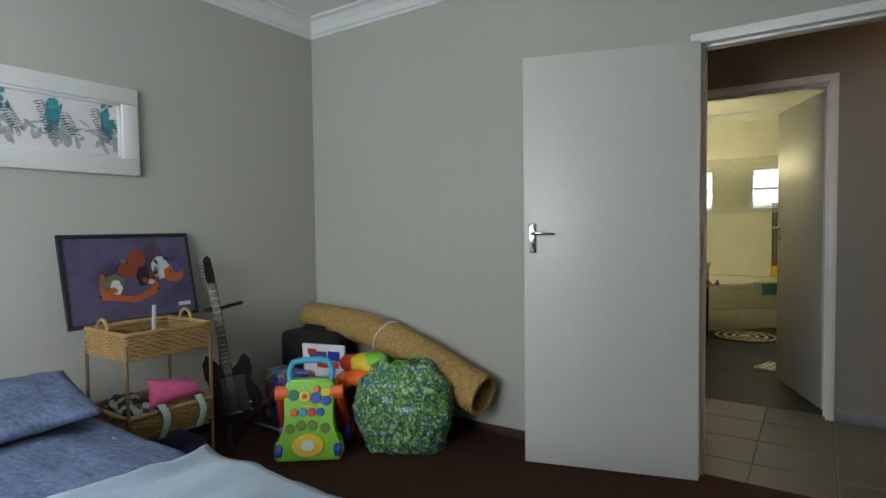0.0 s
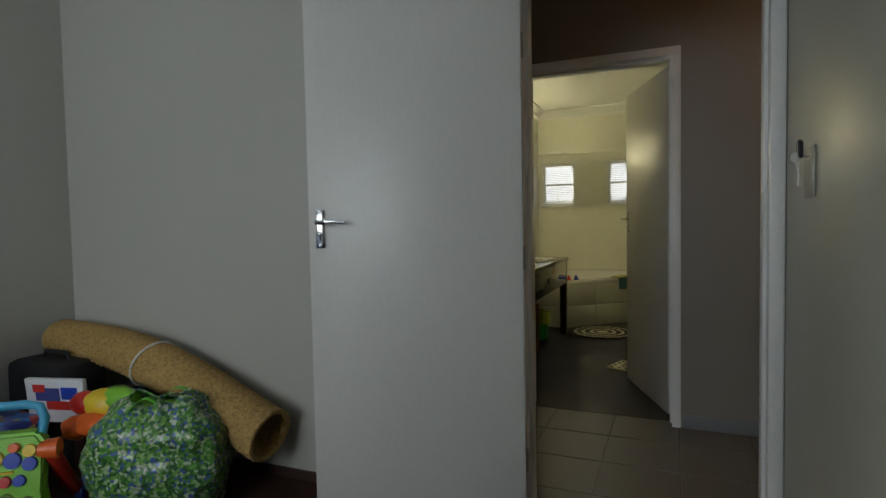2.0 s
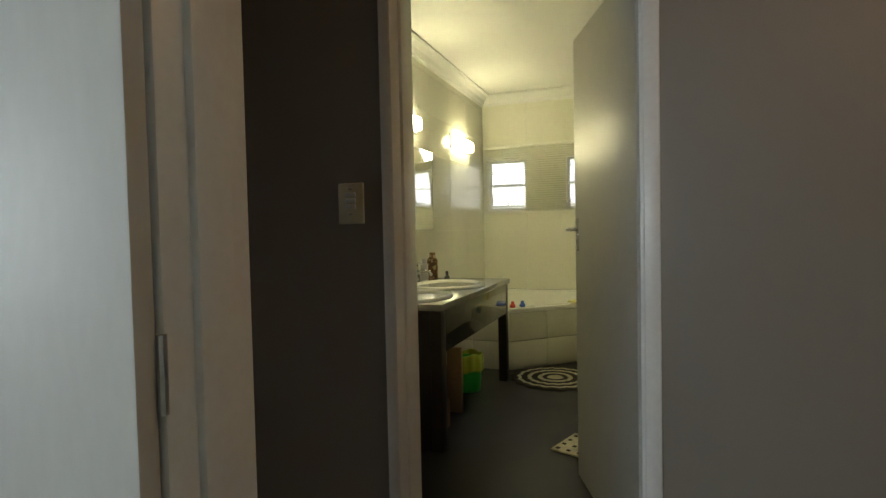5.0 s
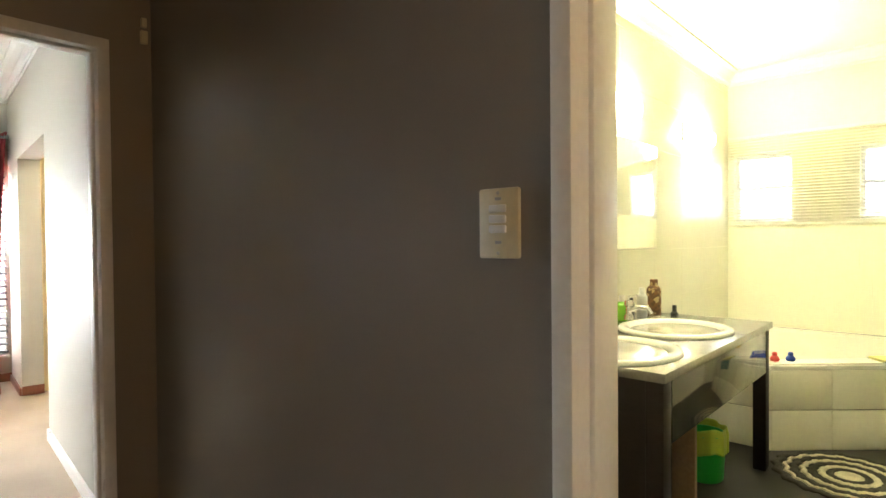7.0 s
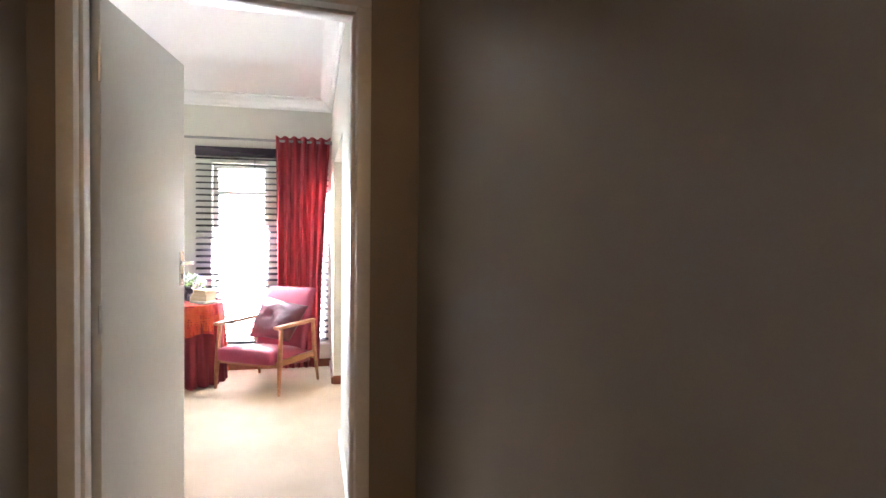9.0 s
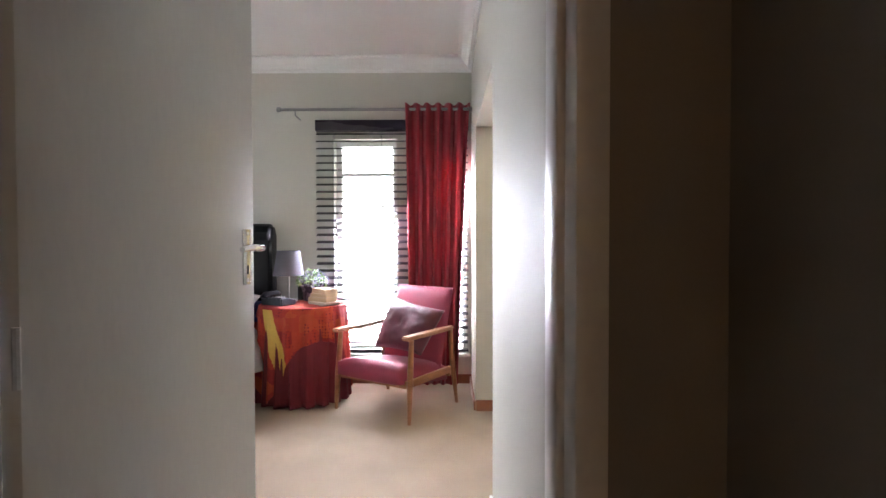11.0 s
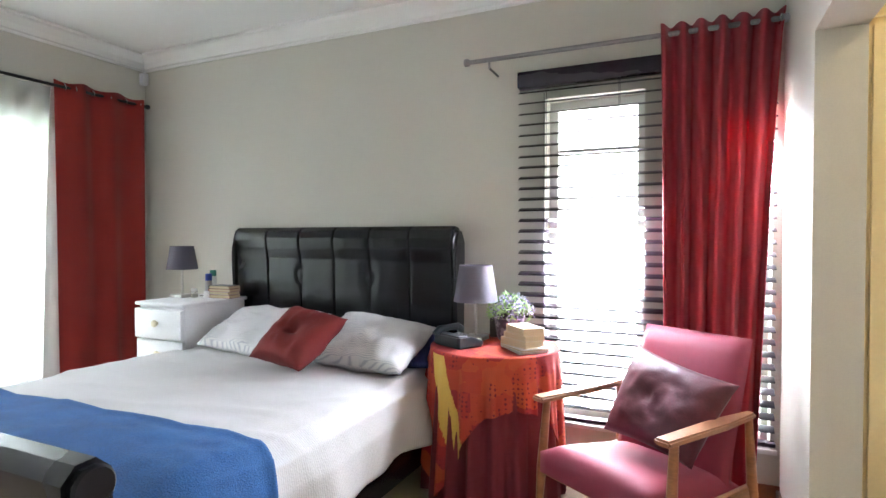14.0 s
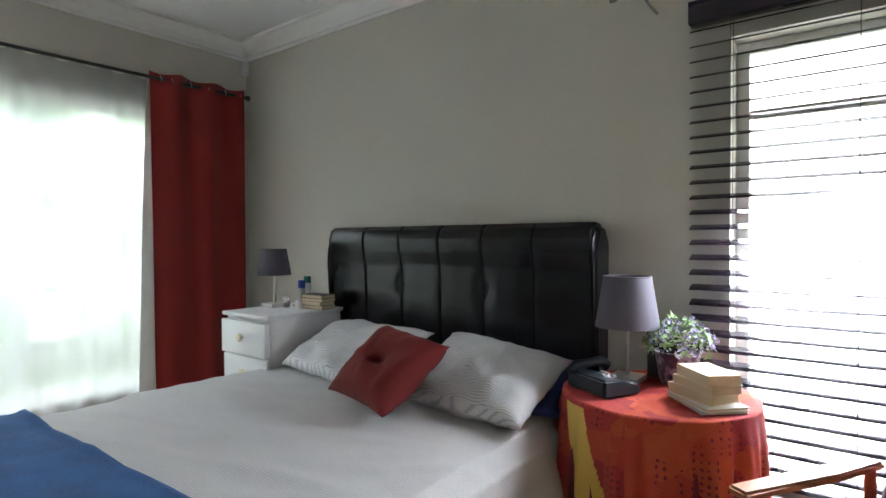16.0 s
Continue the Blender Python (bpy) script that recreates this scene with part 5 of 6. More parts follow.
for by in (2.43, 3.12):
    bs = thing("basin", "white oval drop-in basin with a chrome tap", "basin", pose(-0.79, by, 0.787), "basins")
    bm = bmesh.new()
    pr = [(0.0, -0.12), (0.10, -0.115), (0.19, -0.06), (0.222, 0.004), (0.232, 0.016), (0.255, 0.020), (0.276, 0.016), (0.284, 0.006), (0.282, 0.0), (0.24, -0.003), (0.2, -0.07), (0.1, -0.13), (0.0, -0.135)]
    lathe(bm, pr, 44, Matrix.Diagonal((0.93, 1.08, 1, 1)))
    part("bowl", bm, PORCELAIN, bs, smooth="all")
    bm = bmesh.new()
    lathe(bm, [(0, 0.03), (0.026, 0.03), (0.024, 0.05), (0.016, 0.06), (0.016, 0.10), (0.022, 0.105), (0.022, 0.13), (0.0, 0.135)], 18, pose(-0.235, 0, 0))
    tube(bm, [(-0.235, 0, 0.075), (-0.18, 0, 0.10), (-0.13, 0, 0.095), (-0.115, 0, 0.07)], [0.013, 0.012, 0.011, 0.011], 12)
    tube(bm, [(-0.235, 0, 0.13), (-0.235, 0, 0.145), (-0.19, 0, 0.16)], 0.007, 8)
    part("tap", bm, CHROME, bs, "chrome mixer tap", smooth=True)
BROWNP = pattern("patterned_brown", [(0.16, 0.08, 0.03), (0.45, 0.35, 0.2), (0.10, 0.05, 0.02)], 55)
for (x, y, r, h, c1, c2, lb, cl) in ((-1.14, 3.08, 0.03, 0.17, ORANGEP, REDP, "orange toiletry bottle with a red cap", "red cap"), (-1.15, 3.17, 0.024, 0.15, BROWNP, WHITEP, "brown patterned toiletry bottle by the basin", "white cap"),
                                     (-1.13, 3.27, 0.032, 0.14, LIMEP, WHITEP, "lime green toiletry bottle with a white cap", "white cap"), (-1.12, 3.36, 0.024, 0.13, BLACK, BLACK, "slim black toiletry bottle by the basin", "black cap"),
                                     (-1.10, 3.47, 0.030, 0.17, WHITEP, WHITEP, "white pump bottle beside the basin", "white pump cap"), (-1.09, 3.62, 0.042, 0.21, BROWNP, BROWNP, "brown patterned tin behind the basin", "patterned lid"),
                                     (-0.98, 3.65, 0.022, 0.06, BLACK, BLACK, "small black jar behind the basin", "black lid")):
    bottle(x, y, 0.787, r, h, c1, c2, lb, cl, 0.035, 0.55)

bin_ = thing("waste_bin", "green plastic bin with a yellow-green liner bag", "bin", pose(-0.72, 3.34, 0))
bm = bmesh.new()
lathe(bm, [(0.0, 0.0), (0.085, 0.0), (0.09, 0.006), (0.105, 0.235), (0.108, 0.24), (0.10, 0.24), (0.085, 0.012), (0.0, 0.012)], 28)
part("bucket", bm, GREENBIN, bin_, smooth=True)
bm = bmesh.new()
grid(bm, 48, 8, lambda u, v: ((0.111 + 0.006 * math.sin(u * 69) - 0.03 * max(0, v - 0.75)) * math.cos(u * 6.2832), (0.111 + 0.006 * math.sin(u * 69) - 0.03 * max(0, v - 0.75)) * math.sin(u * 6.2832), 0.15 + 0.125 * v + 0.008 * math.sin(u * 31)), 0.002)
part("liner_bag", bm, color("yellow_green_bag", (0.42, 0.48, 0.04), 0.45), bin_, "yellow-green plastic liner bag", smooth="all")
CARD = mat("cardboard", (0.34, 0.20, 0.10), 0.85, vary=0.2, big=6, fine=60)
board = bx("wooden_board", CARD, (-0.70, -0.60, 2.83, 2.86, 0.0, 0.42), bev=0.003)
tagged(board, "light brown board standing under the vanity", "board")
cb = thing("cardboard_box", "low brown cardboard box under the vanity", "box")
bx("body", CARD, (-0.86, -0.60, 2.32, 2.60, 0.0, 0.16), cb, bev=0.003)
bx("flap", CARD, (-0.86, -0.60, 2.30, 2.318, 0.10, 0.19), cb, bev=0.002)

# corner bath: the front runs square from the wall, then slantwise
TILEW = mat("white_wall_tile", (0.74, 0.72, 0.62), 0.15, vary=0.05, big=3, fine=40, bump=0.02, random_tone=0.15)
bath = thing("corner_bath", "white corner bath with a tiled front", "bath")
bm = bmesh.new()
outline = [(XBW, 3.97), (-0.545, 3.97), (0.50, 4.925), (0.50, YBN), (XBW, YBN)]
for p, q in zip(outline, outline[1:3]):
    run = Vector((q[0] - p[0], q[1] - p[1], 0))
    box(bm, 0.0, run.length, 0.013, 0.05, 0.0, 0.468, m=Matrix.Translation((*p, 0)) @ pose(0, 0, 0, 0, 0, math.degrees(math.atan2(run.y, run.x))))
part("carcass", bm, GROUT, bath)


def tiles_along(p, q, z0, z1, n, nm="tile"):
    p, q = Vector((*p, 0)), Vector((*q, 0))
    d = (q - p) / n
    ang = math.degrees(math.atan2(d.y, d.x))
    for i in range(n):
        o = bx(nm, TILEW, (0.0015, d.length - 0.0015, -0.002, 0.012, 0, z1 - z0 - 0.003), bath, bev=0.0015)
        o.matrix_world = Matrix.Translation(p + d * i + Vector((0, 0, z0))) @ pose(0, 0, 0, 0, 0, ang)


for z0, z1 in ((0.0, 0.235), (0.237, 0.47)):
    tiles_along((XBW, 3.97), (-0.545, 3.97), z0, z1, 2)
    tiles_along((-0.545, 3.97), (0.50, 4.925), z0, z1, 4)
bm = bmesh.new()
inner = [(XBW + 0.10, 4.10), (-0.60, 4.10), (0.36, 4.98), (0.36, YBN - 0.12), (XBW + 0.10, YBN - 0.12)]
cx, cy = -0.5, 4.95
levels = [(outline, 0.47), (outline, 0.505)]
rim_o = [[bm.verts.new((x, y, z)) for x, y in lo] for lo, z in levels]
rim_i = [bm.verts.new((x, y, 0.507)) for x, y in inner]
mid = [bm.verts.new((cx + (x - cx) * 0.92, cy + (y - cy) * 0.92, 0.30)) for x, y in inner]
deep = [bm.verts.new((cx + (x - cx) * 0.72, cy + (y - cy) * 0.72, 0.14)) for x, y in inner]
k5 = len(outline)
for a, b in ((rim_o[0], rim_o[1]), (rim_o[1], rim_i), (rim_i, mid), (mid, deep)):
    for i in range(k5):
        j = (i + 1) % k5
        bm.faces.new((a[i], a[j], b[j], b[i]))
bm.faces.new(deep)
bmesh.ops.bevel(bm, geom=[e for e in bm.edges if not e.is_boundary], offset=0.012, segments=2, affect="EDGES")
part("tub", bm, PORCELAIN, bath, "glossy white acrylic tub", smooth=True)
TOWEL = mat("teal_towel", (0.10, 0.22, 0.25), 0.95, vary=0.3, big=8, fine=200, bump=0.7, dist=0.005)
bm = bmesh.new()
prof = [(0.14, 0.512), (0.02, 0.516), (-0.010, 0.512), (-0.018, 0.49), (-0.020, 0.43), (-0.022, 0.385)]
m = pose(-0.055, 4.42, 0, 0, 0, 42.4)
grid(bm, 20, 18, lambda u, v: m @ Vector((u * 0.34, *[prof[min(int(v * 5), 4)][c] + (prof[min(int(v * 5), 4) + 1][c] - prof[min(int(v * 5), 4)][c]) * (v * 5 - min(int(v * 5), 4)) + 0.004 * math.sin(u * 20) * (c == 0) for c in (0, 1)])), 0.008)
tagged(part("towel", bm, TOWEL, smooth="all"), "teal grey towel hung over the bath rim", "towel")
BATHMAT = mat("yellow_bath_cloth", (0.55, 0.5, 0.2), 0.9, vary=0.2)
tagged(bx("folded_cloth", BATHMAT, (-0.18, 0.16, -0.06, 0.06, 0.0, 0.018), bev=0.008, m=None), "yellowish folded cloth on the bath rim", "cloth").matrix_world = pose(0.03, 4.55, 0.512, 0, 0, 42.4)
for (x, y, c, lb) in ((-0.63, 4.035, YELLOWP, "small yellow bath toy"), (-0.73, 4.03, ORANGEP, "small orange bath toy"), (-0.545, 4.06, REDP, "small red bath toy"), (-0.475, 4.12, BLUEP, "small blue bath toy")):
    tb = bmesh.new()
    lathe(tb, [(0, 0), (0.04, 0.004), (0.05, 0.03), (0.035, 0.055), (0.022, 0.062), (0.028, 0.08), (0.02, 0.098), (0, 0.102)], 16)
    o = tagged(part("bath_toy", tb, c, smooth="all"), lb, "toy", "bath toys")
    o.matrix_world = pose(x, y, 0.5075) @ Matrix.Diagonal((0.55, 0.55, 0.55, 1))
bottle(0.02, 5.46, 0.505, 0.05, 0.19, YELLOWP, ORANGEP, "yellow soap bottle on the bath's corner", "orange cap", 0.04, 0.5)
strip = thing("mosaic_strip", "dark mosaic tile strip on the bathroom wall", "tiles")
MOSAIC = mat("mosaic_tile", (0.10, 0.085, 0.06), 0.25, vary=0.6, random_tone=1.2)
for k in range(32):
    for j in range(2):
        bx("tile", MOSAIC, (-0.028 + j * 0.04, 0.009 + j * 0.04, YBN - 0.008, YBN, 0.51 + k * 0.03, 0.537 + k * 0.03), strip)

# round rug with rings
CREAMY = mat("cream_yarn", (0.62, 0.57, 0.42), 0.95, vary=0.3, big=20, fine=150, bump=0.8, dist=0.005)
DARKY = mat("dark_yarn", (0.04, 0.035, 0.028), 0.95, vary=0.4, big=20, fine=150, bump=0.8, dist=0.005)
rug = thing("round_rug", "round cream and black ringed rug with a scalloped edge", "rug")
edges = [0.0, 0.065, 0.10, 0.135, 0.185, 0.215, 0.265, 0.29, 0.345]
for k in range(8):
    bm = bmesh.new()
    r0, r1 = edges[k], edges[k + 1]

    def ring_at(u, v, r0=r0, r1=r1, k=k):
        a = u * 2 * math.pi
        w = 1 + 0.03 * math.sin(a * 18) * (1 if k >= 2 else 0) * (1 if k != 7 or v > 0.5 else 1)
        r = (r0 + (r1 - r0) * v) * w
        return (-0.16 + r * math.cos(a), 3.82 + r * math.sin(a), 0.004 + 0.010 * math.sin(math.pi * v) ** 0.5 + 0.002 * math.sin(a * 54))
    grid(bm, 120, 4, ring_at, 0.003)
    part("ring", bm, (CREAMY, DARKY)[k % 2] if k not in (2, 3) else (DARKY if k == 3 else CREAMY), rug, smooth="all")
dm = thing("small_mat", "small cream mat with dark dots behind the bathroom door", "mat", pose(0.33, 2.44, 0, 0, 0, -20))
bx("weave", CREAMY, (-0.27, 0.27, -0.14, 0.14, 0.001, 0.012), dm, bev=0.004)
for i in range(9):
    for j in range(4):
        bx("dot", DARKY, (-0.25 + i * 0.06, -0.23 + i * 0.06, -0.12 + j * 0.068, -0.10 + j * 0.068, 0.0115, 0.0145), dm, bev=0.001)

# ---- first bedroom ----
WICKER = mat("wicker", (0.36, 0.22, 0.085), 0.7, vary=0.35, big=14, fine=120, bump=0.5, dist=0.003)
DUVET = mat("mottled_blue_duvet", (0.125, 0.165, 0.28), 0.9, vary=0.6, big=11, fine=70, bump=0.3, stretch=(0.5, 1, 1))
PALEBLUE = mat("pale_blue_fleece", (0.30, 0.40, 0.52), 0.95, vary=0.2, big=8, fine=220, bump=0.6, dist=0.005, sheen=0.4)
bed1 = thing("bed", "low double bed with mottled blue bedding", "bed")
bx("base", DARKWOOD, (-2.50, -0.45, -3.30, -1.87, 0.0, 0.28), bed1, bev=0.01)
bx("mattress", NSWHITE, (-2.50, -0.44, -3.32, -1.85, 0.28, 0.50), bed1, bev=0.05)


def soft_cover(x0, x1, y0, y1, top, low, amp, seed, r=0.07):
    def f(u, v):
        k = v * 1.25
        x = x0 + (x1 - x0) * u
        if k < 1:
            y, z = y0 + (y1 - y0) * k, top
            z -= 0.035 * max(0, k - 0.85) / 0.15
        else:
            q = (k - 1) / 0.25
            y, z = y1 + 0.03 * math.sin(min(1, q * 2) * 1.5708) + 0.015 * math.sin(x * 12 + seed) * q, top - 0.035 - q * (top - 0.035 - low)
        z += noise.noise(Vector((x * 5, y * 5, seed))) * amp + noise.noise(Vector((x * 14, y * 12, seed + 3))) * amp * 0.35
        if u > 0.96:
            z -= (u - 0.96) / 0.04 * 0.05
        return (x, y, z)
    return f


bm = bmesh.new()
grid(bm, 60, 60, soft_cover(-2.50, -0.40, -3.33, -1.83, 0.525, 0.12, 0.016, 2.0), 0.012)
tagged(part("duvet", bm, DUVET, smooth="all"), "mottled blue-grey duvet on the bed", "duvet")
bm = bmesh.new()
m = pose(0, 0, 0)
base_f = soft_cover(-1.42, -0.37, -3.34, -1.80, 0.55, 0.20, 0.014, 6.0)


def pale_at(u, v):
    x, y, z = base_f(u, v)
    x += (1 - u) * (0.34 - 0.06 * max(0.0, -2.3 - y) + 0.025 * math.sin(y * 9 + 1) - 0.05 * max(0.0, (y + 1.95) / 0.15))
    roll = 0.014 * math.exp(-(u / 0.05) ** 2)
    return (x, y, z + roll)


grid(bm, 44, 60, pale_at, 0.016)
tagged(part("throw_blanket", bm, PALEBLUE, smooth="all"), "pale blue fleece throw over the duvet", "blanket")
pillow("pillow", "mottled blue pillow at the bed's head", "pillow", [(-1.60, -2.45, 0.565), (-1.62, -1.88, 0.565), (-2.26, -1.76, 0.60), (-2.26, -2.45, 0.60)], 0.10, DUVET, pinch=0.02, seed=13.0, wr=0.012, n=24)

# framed print
pf = thing("framed_print", "white framed botanical print in teal and black", "picture")
FRAMEW = mat("white_wood_frame", (0.72, 0.72, 0.69), 0.4, vary=0.05, big=5, fine=60)
PAPERW = mat("print_paper", (0.70, 0.66, 0.66), 0.6, vary=0.04)
TEALI, INK, GREYI, SAGEI = mat("teal_ink", (0.03, 0.26, 0.30), 0.7, vary=0.6, big=25), mat("black_ink", (0.03, 0.05, 0.06), 0.7, vary=0.4, big=30), mat("grey_ink", (0.34, 0.36, 0.37), 0.7, vary=0.4, big=25), mat("sage_ink", (0.30, 0.38, 0.34), 0.7, vary=0.4, big=25)
py0, py1, pz0, pz1 = -2.46, -1.255, 1.492, 1.945
for d in ((py0, py1, pz1 - 0.085, pz1), (py0, py1, pz0, pz0 + 0.085), (py0, py0 + 0.085, pz0 + 0.085, pz1 - 0.085), (py1 - 0.085, py1, pz0 + 0.085, pz1 - 0.085)):
    bx("frame_bar", FRAMEW, (XW1, XW1 + 0.03, *d), pf, bev=0.006)
for d in ((py0 + 0.08, py1 - 0.08, pz1 - 0.1, pz1 - 0.08), (py0 + 0.08, py1 - 0.08, pz0 + 0.08, pz0 + 0.1), (py0 + 0.08, py0 + 0.1, pz0 + 0.1, pz1 - 0.1), (py1 - 0.1, py1 - 0.08, pz0 + 0.1, pz1 - 0.1)):
    bx("slip", FRAMEW, (XW1, XW1 + 0.02, *d), pf, bev=0.003)
bx("paper", PAPERW, (XW1, XW1 + 0.008, py0 + 0.08, py1 - 0.08, pz0 + 0.08, pz1 - 0.08), pf)
rng = random.Random(21)


def washes(nm, material, lay, marks):
    """Flat leaf-shaped marks (y, z, half length, half width, angle) on the paper."""
    bm = bmesh.new()
    for i, (y, z, w, h, a) in enumerate(marks):
        c, q = math.cos(a), math.sin(a)
        ring = [(w * math.cos(t), h * math.sin(t) * (1 - 0.3 * math.cos(t))) for t in [j * math.pi / 5 for j in range(10)]]
        bm.faces.new([bm.verts.new((XW1 + 0.0083 + lay * 0.0005 + i * 0.000004, y + c * p - q * r, z + q * p + c * r)) for p, r in ring])
    part(nm, bm, material, pf)


for k in range(5):
    yc, zc = -1.405 - 0.235 * k, 1.725
    washes("grey_wash", GREYI, 1, [(yc + 0.03 + rng.gauss(0, 0.045), zc - 0.062 + rng.gauss(0, 0.022), rng.uniform(0.014, 0.034), rng.uniform(0.008, 0.014), 1.57 + rng.uniform(-0.5, 0.5)) for i in range(26)])
    washes("green_wash", SAGEI, 2, [(yc + rng.gauss(0, 0.05), zc - 0.02 + rng.gauss(0, 0.02), rng.uniform(0.014, 0.03), rng.uniform(0.005, 0.010), rng.uniform(-0.7, 0.7)) for i in range(18)])
    washes("teal_wash", TEALI, 3, [(yc + rng.gauss(0, 0.016), zc + 0.045 + rng.gauss(0, 0.032), rng.uniform(0.014, 0.030), rng.uniform(0.008, 0.014), 1.57 + rng.uniform(-0.6, 0.6)) for i in range(26)])
    strokes = []
    for side, lean, y0, z0, count in ((1, 0.55, yc + 0.045, zc + 0.045, 9), (-1, -0.35, yc - 0.055, zc + 0.085, 11), (1, 0.15, yc - 0.012, zc - 0.005, 7)):
        for i in range(count):
            for w in (-1, 1):
                strokes.append((y0 + w * 0.013 + lean * 0.010 * i * side, z0 - 0.012 * i, rng.uniform(0.011, 0.019), rng.uniform(0.0016, 0.003), w * -0.35 + rng.uniform(-0.2, 0.2)))
    washes("leaf_stroke", INK, 4, strokes)
pane = bx("pane", CLEAR, (XW1 + 0.0115, XW1 + 0.0135, py0 + 0.082, py1 - 0.082, pz0 + 0.082, pz1 - 0.082), pf)
pane.visible_shadow = False

# leaning poster
po = thing("poster", "black framed poster of an orange go-kart, leaning on the wall", "poster", pose(XW1 + 0.125, -1.335, 0.735, 0, -12, 1))
POSTER = pattern("poster_dusk", [(0.045, 0.035, 0.07), (0.10, 0.08, 0.15), (0.06, 0.05, 0.10)], 5, 0.35, "noise", bump=0.0)
bx("picture", POSTER, (-0.008, 0.0, -0.315, 0.315, 0.02, 0.44), po)
for d in ((-0.33, 0.33, 0.0, 0.02), (-0.33, 0.33, 0.44, 0.46), (-0.33, -0.315, 0.02, 0.44), (0.315, 0.33, 0.02, 0.44)):
    bx("frame_bar", BLACK, (-0.012, 0.008, *d), po, bev=0.003)


def decal(nm, pts, material, lay, scale=1.0):
    bm = bmesh.new()
    vs = [bm.verts.new((0.0006 + lay * 0.0005, p[0], p[1])) for p in pts]
    bm.faces.new(vs)
    return part(nm, bm, material, po)


def blob(cx, cy, rx, ry, n=14, j=0.15, s=0):
    r = random.Random(s)
    return [(cx + rx * (1 + r.uniform(-j, j)) * math.cos(i * 6.2832 / n), cy + ry * (1 + r.uniform(-j, j)) * math.sin(i * 6.2832 / n)) for i in range(n)]


KORANGE, KGREEN, KWHITE, KRED, KBLUE = color("poster_orange", (0.42, 0.09, 0.02)), color("poster_olive", (0.12, 0.13, 0.07)), color("poster_white", (0.6, 0.6, 0.6)), color("poster_rust", (0.25, 0.05, 0.02)), color("poster_blue", (0.06, 0.07, 0.25))
decal("kart_bumper", [(-0.17, 0.13), (0.0, 0.10), (0.12, 0.14), (0.13, 0.19), (0.10, 0.20), (0.08, 0.16), (0.0, 0.13), (-0.14, 0.16), (-0.13, 0.24), (-0.16, 0.25)], KORANGE, 1)
decal("kart_nose", blob(-0.10, 0.20, 0.06, 0.055, s=1), KGREEN, 2)
decal("kart_highlight", blob(-0.09, 0.185, 0.028, 0.04, s=2), KWHITE, 3)
decal("kart_body", blob(0.0, 0.27, 0.07, 0.045, s=3), KRED, 4)
decal("kart_tail", blob(0.03, 0.33, 0.05, 0.045, s=4), KRED, 5)
decal("kart_wheel", blob(0.05, 0.23, 0.035, 0.055, s=5), BLACK, 6)
decal("second_kart", blob(0.15, 0.27, 0.05, 0.06, s=6), KWHITE, 7)
decal("second_kart_side", blob(0.22, 0.235, 0.06, 0.05, s=7), KORANGE, 8)
decal("second_kart_front", blob(0.24, 0.27, 0.03, 0.035, s=8), KBLUE, 9)
rk = random.Random(5)
for i in range(26):
    cx0, cy0 = rk.gauss(0.02, 0.11), rk.gauss(0.23, 0.05)
    decal("kart_detail", blob(cx0, cy0, rk.uniform(0.006, 0.024), rk.uniform(0.005, 0.018), 9, 0.3, i), rk.choice((KORANGE, KRED, BLACK, KWHITE, KGREEN, KBLUE, KRED, BLACK)), 11 + i)
decal("caption_bar", [(0.22, 0.055), (0.29, 0.055), (0.29, 0.075), (0.22, 0.075)], KWHITE, 10)


# wicker trolley
def basket(parent, x0, x1, y0, y1, z0, z1, handles=False):
    per = [(x0, y0), (x1, y0), (x1, y1), (x0, y1)]
    line = []
    for i in range(4):
        a, b = Vector(per[i]), Vector(per[(i + 1) % 4])
        d = (b - a)
        nn = max(6, int(d.length / 0.012))
        nrm = Vector((d.y, -d.x)).normalized()
        for k in range(nn):
            line.append((a + d * k / nn, nrm))
    bm = bmesh.new()
    rows = int((z1 - z0) / 0.0115)
    for r in range(rows):
        z = z0 + 0.006 + r * 0.0115
        pts = [(p.x + q.x * 0.004 * (1 if ((i // 2) + r) % 2 else -1), p.y + q.y * 0.004 * (1 if ((i // 2) + r) % 2 else -1), z + 0.0012 * math.sin(i * 0.7 + r)) for i, (p, q) in enumerate(line)]
        pts.append(pts[0])
        tube(bm, pts, 0.0062, 5, cap=False)
    b = part("basket", bm, WICKER, parent, "woven natural wicker basket", smooth="all")
    bx("bottom", WICKER, (x0, x1, y0, y1, z0 - 0.002, z0 + 0.008), b)
    bm = bmesh.new()
    pts = [(p.x, p.y, z1) for p, q in line]
    tube(bm, pts + pts[:1], 0.011, 8, cap=False)
    part("rim", bm, WICKER, b, smooth="all")
    if handles:
        for yy in (y0, y1):
            bm = bmesh.new()
            xm = (x0 + x1) / 2 - 0.02
            tube(bm, [(xm - 0.05 * math.cos(t), yy, z1 + 0.055 * math.sin(t)) for t in [i * math.pi / 10 for i in range(11)]], 0.009, 8)
            part("handle", bm, WICKER, b, smooth="all")
    return b


tr = thing("wicker_trolley", "two-tier wicker basket stand with thin legs", "basket stand")
TX0, TX1, TY0, TY1 = -2.40, -2.03, -1.605, -1.205
basket(tr, TX0, TX1, TY0, TY1, 0.63, 0.745, True)
basket(tr, TX0, TX1, TY0, TY1, 0.27, 0.375)
LEGM = mat("thin_brown_leg", (0.20, 0.12, 0.06), 0.5, vary=0.2)
for x in (TX0, TX1):
    for y in (TY0, TY1):
        bm = bmesh.new()
        tube(bm, [(x, y, 0.0), (x, y, 0.70)], 0.008, 8)
        part("leg", bm, LEGM, tr)
